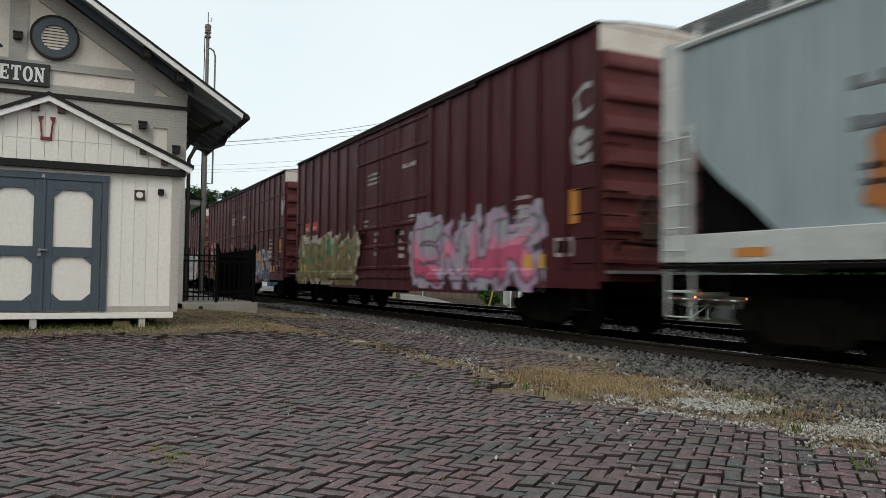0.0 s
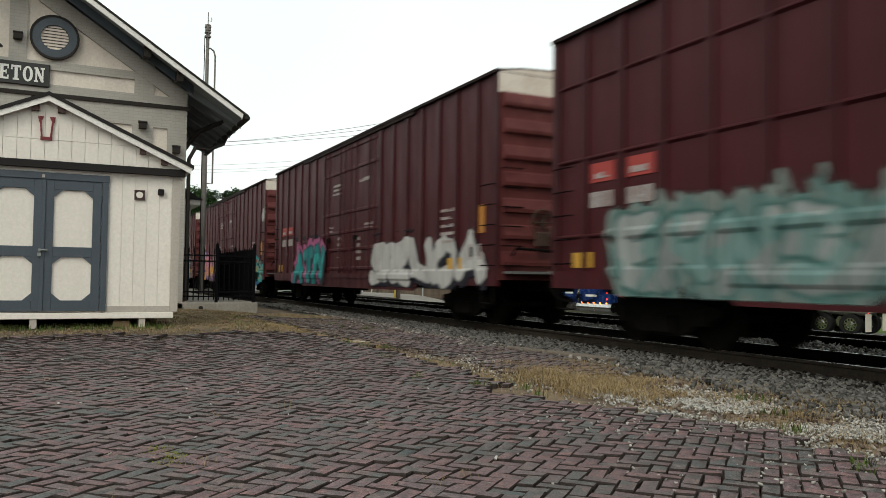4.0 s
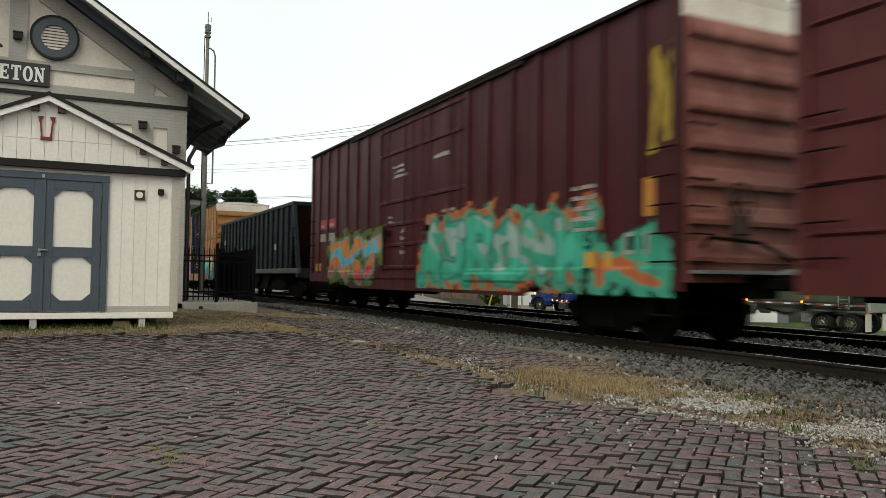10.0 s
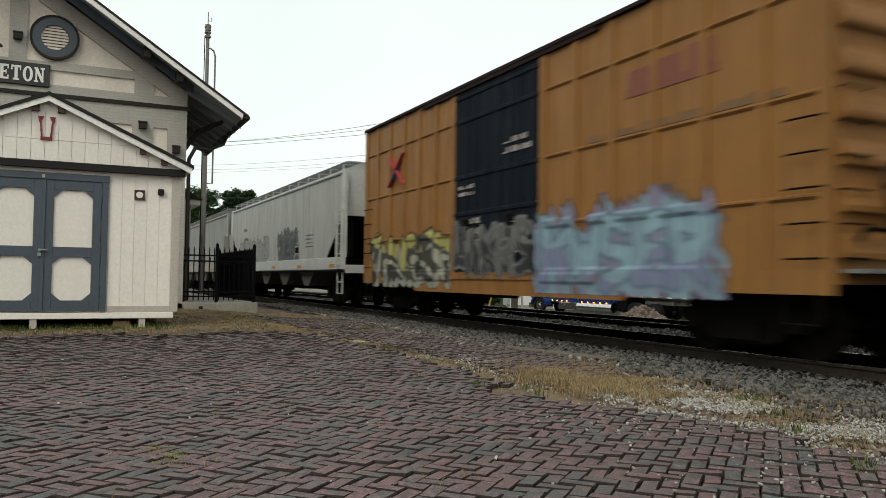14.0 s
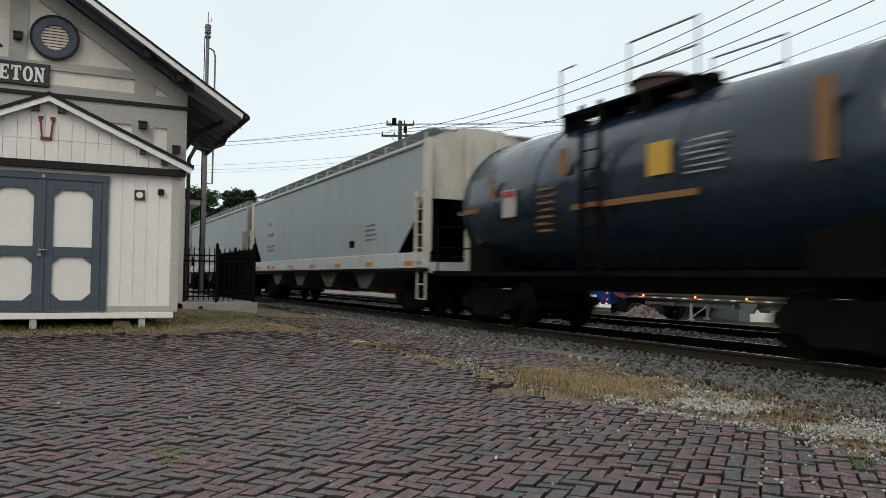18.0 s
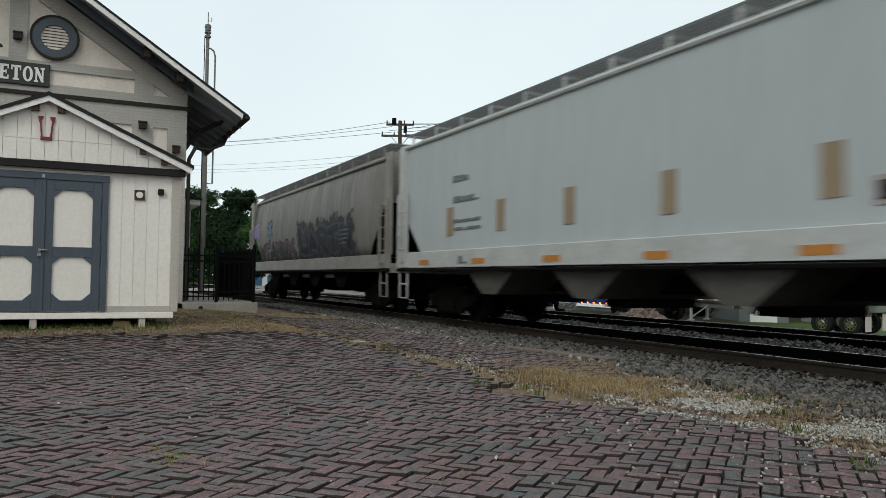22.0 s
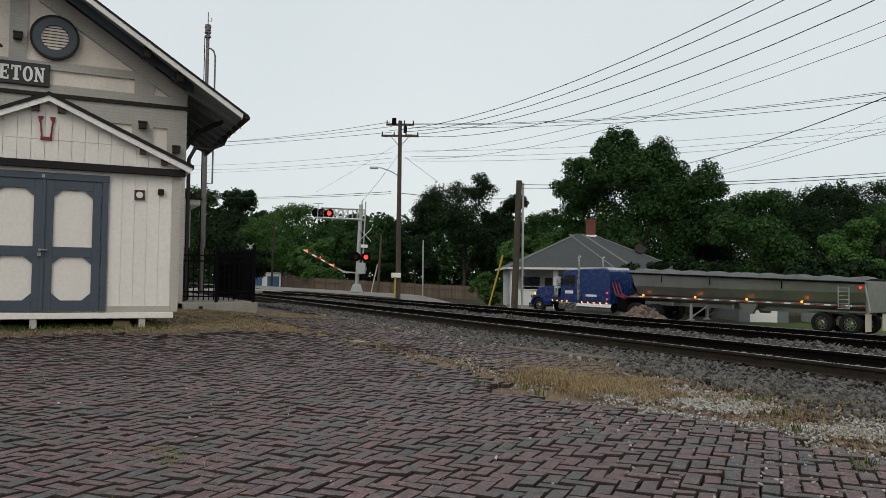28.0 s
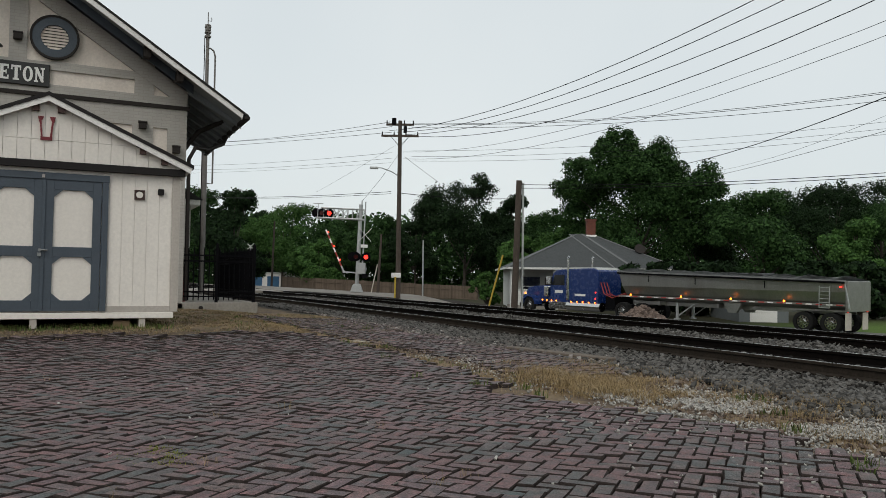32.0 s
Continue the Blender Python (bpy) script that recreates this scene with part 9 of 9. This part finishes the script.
def woods():
    """The far edge of the wood, and trees round the rest of the horizon."""
    rng = np.random.default_rng(99)
    cl = []
    for px in np.arange(180, 1900, 6.0):
        d = rng.uniform(135, 165)
        x, y = spot(px, d)
        top = rng.uniform(11.0, 13.4) + 3.5 * smooth01((px - 950) / 350)
        for z in np.arange(0.3, top, 1.7):
            cl.append((x + rng.normal() * 1.5, y + rng.normal() * 1.5, z - 1.0 + rng.normal() * 0.5, rng.uniform(1.3, 2.2)))
    V, F = leaf_cloud(rng, np.array(cl), 56, 0.42)
    ob = new("far_woods", mesh_from("far_woods", V, F, LEAF_MID))
    tagged(ob, "dense dark green woods along the horizon", "woods", kind="stuff")
    cl = []
    for q in np.arange(0, 2 * math.pi, 0.03):
        a = q
        d = rng.uniform(150, 190)
        x, y = math.cos(a) * d, math.sin(a) * d
        if x < 0 and y > -10:
            continue
        for z in np.arange(0.5, rng.uniform(7, 11), 2.6):
            cl.append((x, y, z, rng.uniform(2.4, 3.6)))
    V, F = leaf_cloud(rng, np.array(cl), 22, 1.3)
    ob = new("far_woods", mesh_from("far_woods", V, F, LEAF_DARK))
    tagged(ob, "woods that close the horizon behind the camera", "woods", kind="stuff")


woods()

# ---------------------------------------------------------------- loose stone, chips and grass
def rock_set(rng, P, size, flat=0.75, kinds=14):
    """Small rough stones at the points P: arrays of vertices and triangles."""
    base = np.array([(x, y, z) for z in (-1, 1) for y in (-1, 1) for x in (-1, 1)]) * 0.66
    tri = np.array([(0, 2, 1), (1, 2, 3), (4, 5, 6), (5, 7, 6), (0, 1, 4), (1, 5, 4), (2, 6, 3), (3, 6, 7), (0, 4, 2), (2, 4, 6), (1, 3, 5), (3, 7, 5)])
    shapes = base[None] + rng.uniform(-0.38, 0.38, (kinds, 8, 3))
    n = len(P)
    k = rng.integers(kinds, size=n)
    q = rng.uniform(0, 2 * math.pi, n)
    tip = rng.uniform(-0.8, 0.8, n)
    S = shapes[k] * (np.array(size)[:, None, None]) * np.stack([rng.uniform(0.75, 1.35, n), rng.uniform(0.75, 1.2, n), np.full(n, flat)], 1)[:, None, :]
    c, s = np.cos(q)[:, None], np.sin(q)[:, None]
    x = S[:, :, 0] * c - S[:, :, 1] * s
    y = S[:, :, 0] * s + S[:, :, 1] * c
    z = S[:, :, 2] + tip[:, None] * S[:, :, 0]
    V = np.stack([x, y, z], 2) + P[:, None, :]
    F = tri[None] + (np.arange(n) * 8)[:, None, None]
    return V.reshape(-1, 3), F.reshape(-1, 3)


def scatter(rng, n, x0, x1, y0, y1, keep=None, power=1.0):
    """Points on the ground, closer together towards x1."""
    u = rng.uniform(0, 1, n) ** power
    x = x1 + (x0 - x1) * u
    y = rng.uniform(y0, y1, n)
    P = np.stack([x, y, np.array([ground_z(a, b_) for a, b_ in zip(x, y)])], 1)
    if keep is not None:
        P = P[[bool(keep(a, b_)) for a, b_ in zip(x, y)]]
    return P


def ballast_edge(x):
    """Where the ballast begins on the platform side."""
    return 5.05 + 0.55 * smooth01((-x - 4.5) / 3.0) + 0.75 * smooth01((-x - 10) / 9.0) + 0.18 * math.sin(x * 2.1) + 0.1 * math.sin(x * 5.3)


def strip_y(x):
    """The middle of the grassy seam between the two pavings."""
    return 3.75 + 0.10 * math.sin(x * 1.3) - 0.12 * smooth01((-x - 6) / 3) - 0.5 * smooth01((-x - 9) / 4)


def build_loose():
    rng = np.random.default_rng(5)
    P = scatter(rng, 66000, -34, 6.0, 4.7, 8.62, lambda x, y: y > ballast_edge(x) + rng.normal() * 0.12, 1.25)
    P[:, 2] += 0.012 + rng.uniform(-0.012, 0.028, len(P))
    size = rng.uniform(0.012, 0.038, len(P)) * (1 + 0.25 * np.clip((-P[:, 0] - 12) / 15, 0, 1))
    V, F = rock_set(rng, P, size)
    tagged(new("ballast", mesh_from("ballast", V, F, M_STONE)), "grey crushed stone ballast beside the track", "ballast", kind="stuff")
    P = np.concatenate([scatter(rng, 3000, -40, 1.5, 8.78, 10.12, None, 1.2), scatter(rng, 15000, -46, 1.5, 10.3, 12.76, None, 1.2), scatter(rng, 3000, -46, 1.5, 12.95, 14.28, None, 1.2), scatter(rng, 3000, -46, 1.5, 14.45, 16.0, None, 1.2)])
    P[:, 2] = np.where((P[:, 1] > 10.3) & (P[:, 1] < 12.8), -0.30 + 0.02 * np.sin(P[:, 0] * 1.7), -0.325) + rng.uniform(-0.01, 0.03, len(P))
    V, F = rock_set(rng, P, rng.uniform(0.022, 0.050, len(P)))
    tagged(new("ballast", mesh_from("ballast", V, F, M_STONE)), "grey crushed stone ballast between the tracks", "ballast", kind="stuff")
    P = scatter(rng, 16000, -34, 1.5, 10.2, 12.9, None, 1.1)
    P[:, 2] = -0.335
    V, F = rock_set(rng, P, rng.uniform(0.03, 0.055, len(P)))
    tagged(new("ballast", mesh_from("ballast", V, F, M_STONE)), "crushed stone bed between the tracks", "ballast", kind="stuff")
    # pale limestone chips spilled along the pavement's edge
    P = scatter(rng, 80000, -8.5, -1.2, 3.3, 5.6, lambda x, y: rng.uniform() < smooth01(0.62 + 1.9 * noise.noise((x * 1.7, y * 2.3, 2))) * math.exp(-((y - (4.38 + 0.06 * (x + 4))) / 0.48) ** 2) * (0.12 + 0.88 * smooth01((x + 6.2) / 2.2)), 1.0)
    P[:, 2] += 0.02
    V, F = rock_set(rng, P, rng.uniform(0.004, 0.0125, len(P)))
    tagged(new("limestone_chips", mesh_from("limestone_chips", V, F, M_CHIP)), "pale limestone chips along the brick edge", "gravel", kind="stuff")
    P = scatter(rng, 15000, -9.0, -1.3, -1.4, 3.95, lambda x, y: rng.uniform() < 0.035 + 0.75 * smooth01((y - 1.7) / 2.1) ** 1.6 * smooth01((x + 6.0) / 2.5), 1.0)
    P[:, 2] += rng.uniform(0.012, 0.042, len(P))
    V, F = rock_set(rng, P, rng.uniform(0.004, 0.011, len(P)))
    tagged(new("stray_chips", mesh_from("stray_chips", V, F, M_CHIP)), "stray pale chips on the bricks", "gravel", kind="stuff")
    # brown rubble and small stones in the worn soil between paving and ballast
    P = scatter(rng, 22000, -17, 0.5, 3.7, 6.3, lambda x, y: strip_y(x) + 0.1 < y < ballast_edge(x) + 0.5 and rng.uniform() < 0.8, 1.1)
    P[:, 2] += 0.008
    V, F = rock_set(rng, P, rng.uniform(0.006, 0.024, len(P)) * rng.uniform(0.6, 1.2, len(P)))
    tagged(new("rubble", mesh_from("rubble", V, F, island_stone("brown_rubble", (0.045, 0.032, 0.027), (0.21, 0.155, 0.125), 0.9, (0.34, 0.30, 0.26)))), "brown rubble in worn soil beside the paving", "gravel", kind="stuff")
    P = scatter(rng, 5200, -22, -5.5, 4.6, 7.2, lambda x, y: y > ballast_edge(x) - 0.35 and rng.uniform() < (0.75 - 0.3 * (y - ballast_edge(x))) * (0.25 + 0.75 * smooth01((-x - 6.5) / 2.5)), 1.0)
    P[:, 2] += 0.03
    V, F = rock_set(rng, P, rng.uniform(0.010, 0.032, len(P)))
    tagged(new("pale_stones", mesh_from("pale_stones", V, F, island_stone("pale_pinkish_stone", (0.07, 0.058, 0.053), (0.24, 0.205, 0.19), 0.9, (0.42, 0.39, 0.36)))), "pale pinkish stones along the ballast's foot", "gravel", kind="stuff")
    # the heap of stone by the road
    n = 2600
    a, r = rng.uniform(0, 2 * math.pi, n), np.sqrt(rng.uniform(0, 1, n))
    hx, hy, hz = -28.4, 24.1, ground_z(-28.4, 24.1)
    P = np.stack([hx + 1.7 * r * np.cos(a) * 1.35, hy + 1.7 * r * np.sin(a), hz + 1.30 * (1 - r) ** 0.9 + 0.02], 1)
    V, F = rock_set(rng, P, rng.uniform(0.06, 0.13, n))
    tagged(new("stone_heap", mesh_from("stone_heap", V, F, island_stone("pinkish_heap_stone", (0.09, 0.065, 0.055), (0.24, 0.18, 0.155)))), "heap of pinkish crushed stone by the road", "stone heap", kind="stuff")


build_loose()


def blades(rng, P, n, height, lean, width, mat, name, label):
    """Tufts of thin bent blades at the points P."""
    C = np.repeat(P, n, 0)
    m = len(C)
    C = C + np.stack([rng.normal(0, 0.035, m), rng.normal(0, 0.035, m), np.zeros(m)], 1)
    q = rng.uniform(0, 2 * math.pi, m)
    h = height * rng.uniform(0.35, 1.25, m)
    d = np.stack([np.cos(q), np.sin(q), np.zeros(m)], 1)
    s = np.stack([-np.sin(q), np.cos(q), np.zeros(m)], 1) * (width * rng.uniform(0.6, 1.3, m))[:, None]
    l = (lean * rng.uniform(0.1, 1.1, m))[:, None]
    up = np.array([0, 0, 1.0])[None]
    mid = C + d * (l * h[:, None] * 0.35) + up * (h * 0.62)[:, None]
    tip = C + d * (l * h[:, None]) + up * (h * (1 - 0.25 * l[:, 0]))[:, None]
    V = np.stack([C - s, C + s, mid + s * 0.7, mid - s * 0.7, tip], 1).reshape(-1, 3)
    b0 = np.arange(m) * 5
    F = np.concatenate([np.stack([b0, b0 + 1, b0 + 2], 1), np.stack([b0, b0 + 2, b0 + 3], 1), np.stack([b0 + 3, b0 + 2, b0 + 4], 1)])
    tagged(new(name, mesh_from(name, V, F, mat)), label, "grass", kind="stuff")


def build_grass():
    rng = np.random.default_rng(8)
    straw = leaf_material("dry_straw_grass", (0.15, 0.105, 0.058), (0.42, 0.31, 0.175))
    hay = leaf_material("pale_hay_grass", (0.13, 0.095, 0.058), (0.36, 0.27, 0.165))
    green = leaf_material("green_weed_leaf", (0.05, 0.075, 0.02), (0.12, 0.16, 0.05))
    # dense straw clump near the pavement's bend
    P = scatter(rng, 900, -7.2, -4.1, 3.4, 5.2, lambda x, y: ((x + 5.65) / 1.1) ** 2 + ((y - 4.1) / 0.5) ** 2 < rng.uniform(0.15, 1.15))
    blades(rng, P, 34, 0.115, 1.9, 0.0013, straw, "straw_grass", "dry straw-coloured grass clump at the brick edge")
    P = scatter(rng, 1500, -16, -5, 2.6, 4.6, lambda x, y: abs(y - strip_y(x)) < abs(rng.normal()) * 0.2 + 0.05, 0.9)
    blades(rng, P, 14, 0.06, 1.5, 0.0014, straw, "straw_grass", "thin dry grass along the paving seam")
    P = scatter(rng, 2600, -7.6, -1.0, 4.0, 5.8, lambda x, y: rng.uniform() < 0.35 + 0.65 * (noise.noise((x * 1.3, y * 1.8, 5)) > 0.05))
    blades(rng, P, 14, 0.065, 1.5, 0.0013, straw, "straw_grass", "thin dry grass among the limestone chips")
    P = scatter(rng, 8200, -19.3, -9.9, -1.6, 6.0, lambda x, y: y < 6.1 and (x < -11.6 or rng.uniform() < 0.35) and noise.noise((x * 0.9, y * 1.3, 7)) > -0.25 and y < ballast_edge(x) - 0.1, 1.0)
    blades(rng, P, 9, 0.036, 1.9, 0.0034, hay, "straw_grass", "sparse dry grass before the platform")
    P = scatter(rng, 500, -19.3, -6.0, -1.0, 5.6, lambda x, y: (x < -11.5) or abs(y - strip_y(x)) < 0.5, 1.0)
    blades(rng, P, 8, 0.055, 0.8, 0.0032, green, "green_weeds", "small green weeds")
    pts = [(-3.0, 4.75), (-2.95, 4.45), (-3.9, 4.5), (-5.9, 3.25), (-5.2, 3.4), (-5.6, 3.5), (-9.6, 3.55), (-9.4, 3.75), (-9.9, 3.4), (-8.2, 3.3), (-2.6, 4.0), (-3.4, 4.1), (-6.6, 2.95), (-13.6, 4.6), (-13.2, 4.9), (-14.6, 4.7), (-4.4, 4.9), (-4.5, 4.8), (-15.2, 3.0), (-16.0, 3.8), (-2.62, 3.62), (-2.5, 3.5)]
    P = np.array([(x, y, ground_z(x, y) + 0.02) for x, y in pts for _ in range(3)]) + rng.normal(0, 0.03, (66, 3)) * np.array([1, 1, 0])
    blades(rng, P, 9, 0.065, 0.9, 0.0045, green, "green_weeds", "leafy green weeds at the brick edge")
    # moss and a few stems among the bricks
    P = np.array([(x, y, ground_z(x, y) + 0.03) for x, y in ((-3.87, 0.62), (-3.9, 0.65), (-3.4, 0.2), (-5.3, 1.4), (-4.4, 1.75), (-3.2, 1.7), (-3.15, 1.5), (-7.4, -0.1), (-5.2, 0.9), (-6.4, 1.9))])
    blades(rng, P, 16, 0.06, 1.5, 0.0010, straw, "straw_grass", "single dry stems between the bricks")
    moss = leaf_material("yellow_green_moss", (0.09, 0.105, 0.018), (0.22, 0.24, 0.05))
    P = scatter(rng, 420, -4.7, -3.7, 0.0, 0.9, lambda x, y: ((x + 4.15) / 0.30) ** 2 + ((y - 0.42) / 0.17) ** 2 < rng.uniform(0.1, 1.0))
    P[:, 2] += 0.03
    blades(rng, P, 12, 0.012, 1.3, 0.003, moss, "moss_patch", "low yellow-green moss between the bricks")
    P = scatter(rng, 9000, -70, 30, 16.2, 34, lambda x, y: rng.uniform() < smooth01((x + 33.0) / 6.0), 1.0)
    blades(rng, P, 5, 0.16, 0.8, 0.012, leaf_material("lawn_blades", (0.045, 0.085, 0.018), (0.11, 0.165, 0.040)), "lawn_grass", "mown green grass beyond the track")
    P = np.array([(x, y, ground_z(x, y)) for x in np.arange(-12.4, -12.2, 0.03) for y in np.arange(-1.5, 1.5, 0.12)])
    P = P + rng.normal(0, 0.05, P.shape) * np.array([1, 1, 0])
    blades(rng, P, 5, 0.09, 0.7, 0.003, green, "green_weeds", "weeds along the shed's base")


build_grass()

b = bmx()
beam(b, (0, 0, 0), (1.75, 0.10, 0), 0.20, 0.06)
solid("timber_plank", b, plain("grey_weathered_plank", (0.11, 0.085, 0.065), 0.9, 0, 0.2, 10, (0.06, 0.048, 0.036), 0.5), "weathered plank lying at the ballast's edge", "plank", m=pose(-9.1, 5.45, -0.075, 0, 0, 8), bevel=0.012)
b = bmx()
beam(b, (0, 0, 0), (0.28, 0.02, 0), 0.04, 0.02)
solid("pale_stick", b, M_CREAM, "pale stick lying in the grass", "stick", m=pose(-10.4, 3.55, -0.03, 0, 0, 55))


# ---------------------------------------------------------------- brick paving in herringbone
LB, WB, JOINT = 0.166, 0.083, 0.0060


def paver_mesh(k):
    rnd = random.Random(k)
    bm = bmx()
    a, c = LB / 2 - JOINT / 2, WB / 2 - JOINT / 2
    jit = lambda: rnd.uniform(-0.0034, 0.0030)
    h, e = 0.0, 0.0036
    lo = [bm.verts.new((sx * a, sy * c, -0.055)) for sx, sy in ((-1, -1), (1, -1), (1, 1), (-1, 1))]
    md = [bm.verts.new((sx * a + jit(), sy * c + jit(), h - e * rnd.uniform(1.0, 2.2))) for sx, sy in ((-1, -1), (1, -1), (1, 1), (-1, 1))]
    tp = [bm.verts.new((sx * (a - e * rnd.uniform(0.7, 1.8)), sy * (c - e * rnd.uniform(0.7, 1.6)), h + rnd.uniform(-0.003, 0.002))) for sx, sy in ((-1, -1), (1, -1), (1, 1), (-1, 1))]
    for A, B2 in ((lo, md), (md, tp)):
        for i in range(4):
            j = (i + 1) % 4
            bm.faces.new((A[i], A[j], B2[j], B2[i]))
    bm.faces.new(tp)
    me = done(bm, "brick", M_PAVER)
    me.materials.append(M_JOINT)
    for p in me.polygons:
        p.material_index = 1 if min(me.vertices[v].co.z for v in p.vertices) < -0.0034 else 0
    return me


def brick_edge(x):
    """The ragged front of the paving towards the track."""
    return 3.52 + 0.30 * smooth01((x + 4.7) / 1.2) - 0.38 * math.exp(-((x + 5.3) / 0.55) ** 2) - 0.55 * smooth01((-x - 9.5) / 3.5) + 0.07 * math.sin(x * 7)


def build_paving():
    pave = thing("brick_pavement", "worn dark red clay brick paving in herringbone", "pavement", kind="structure")
    meshes = [paver_mesh(k) for k in range(6)]
    rnd = random.Random(3)
    cells = []
    N = 250
    for i in range(-N, N):
        for j in range(-N, N):
            t = (i - j) % 4
            if t == 0:
                u, v, turn = (i + 1.0) * WB, (j + 0.5) * WB, 0.0
            elif t == 3:
                u, v, turn = (i + 0.5) * WB, (j + 1.0) * WB, 90.0
            else:
                continue
            x = -6.0 + u * 0.755 - v * 0.656
            y = 1.5 + u * 0.656 + v * 0.755
            first = -11.3 + 0.5 * noise.noise((y * 1.1, 4, 1)) < x < 5.0 and -4.6 < y < brick_edge(min(x, 0.0)) + rnd.uniform(-0.06, 0.1)
            second = -17.0 < x < -6.3 and strip_y(x) + 0.35 + rnd.uniform(-0.1, 0.15) < y < ballast_edge(x) - 0.05
            if not (first or second):
                continue
            if x < -10.2 and y > -1.9 and not second and rnd.random() < 0.55 * (-x - 10.2):
                continue
            z = ground_z(x, y) + 0.038 + rnd.uniform(-0.006, 0.006) + 0.012 * noise.noise((x * 0.9, y * 0.9, 3)) - (0.012 if second else 0)
            cells.append((x, y, z, turn + 41.0 + rnd.uniform(-3.2, 3.2), rnd.uniform(-2.0, 2.0), rnd.uniform(-2.6, 2.6)))
    near = sorted(range(len(cells)), key=lambda k: (cells[k][0] + 2.3) ** 2 + (cells[k][1] - 1.4) ** 2)[:300]
    chosen = set(near)
    for k in near:
        x, y, z, rz, rx, ry = cells[k]
        o = part("brick", meshes[k % 6], M_PAVER, pave)
        o.matrix_basis = pose(x, y, z, rx, ry, rz)
    V, F = [], []
    src = []
    for me in meshes:
        src.append((np.array([v.co[:] for v in me.vertices]), np.array([p.vertices[:] for p in me.polygons])))
    off = 0
    for k, (x, y, z, rz, rx, ry) in enumerate(cells):
        if k in chosen:
            continue
        v, f = src[k % 6]
        m = np.array(pose(x, y, z, rx, ry, rz))
        V.append(v @ m[:3, :3].T + m[:3, 3])
        F.append(f + off)
        off += len(v)
    me = mesh_from("bricks_beyond", np.concatenate(V), np.concatenate(F), M_PAVER_FAR)
    me.materials.append(M_JOINT)
    which = [np.array([p.material_index for p in m_.polygons]) for m_ in meshes]
    me.polygons.foreach_set("material_index", np.concatenate([which[k % 6] for k in range(len(cells)) if k not in chosen]))
    ob = new("bricks_beyond", me)
    ob.parent = pave
    tagged(ob, "the rest of the worn brick paving", kind="stuff")


build_paving()

# ---------------------------------------------------------------- what moves
def motions():
    for car, x in TRAIN:
        walk(car, [(t, pose(x + SPEED * t, TRACK, 0)) for t in (0.0, 8.0, 16.0, 24.0, 32.0)])
    arm = [(0.0, 0), (13.0, 0), (26.2, 0), (27.0, 8), (27.6, 19), (28.5, 33), (29.2, 40), (30.0, 47.5), (31.0, 56), (32.0, 64)]
    walk(GATE_ARM, [(t, pose(-0.9, 0, 1.36, 0, a, 0)) for t, a in arm])
    roll = [(0.0, 0.0), (15.0, 0.0), (30.2, 0.0), (30.6, 0.02), (31.0, 0.12), (31.5, 0.42), (32.0, 0.92)]
    walk(TRUCK, [(t, truck_pose(d - 0.62)) for t, d in roll])
    walk(TRAILER, [(t, truck_pose(d)) for t, d in roll])


motions()
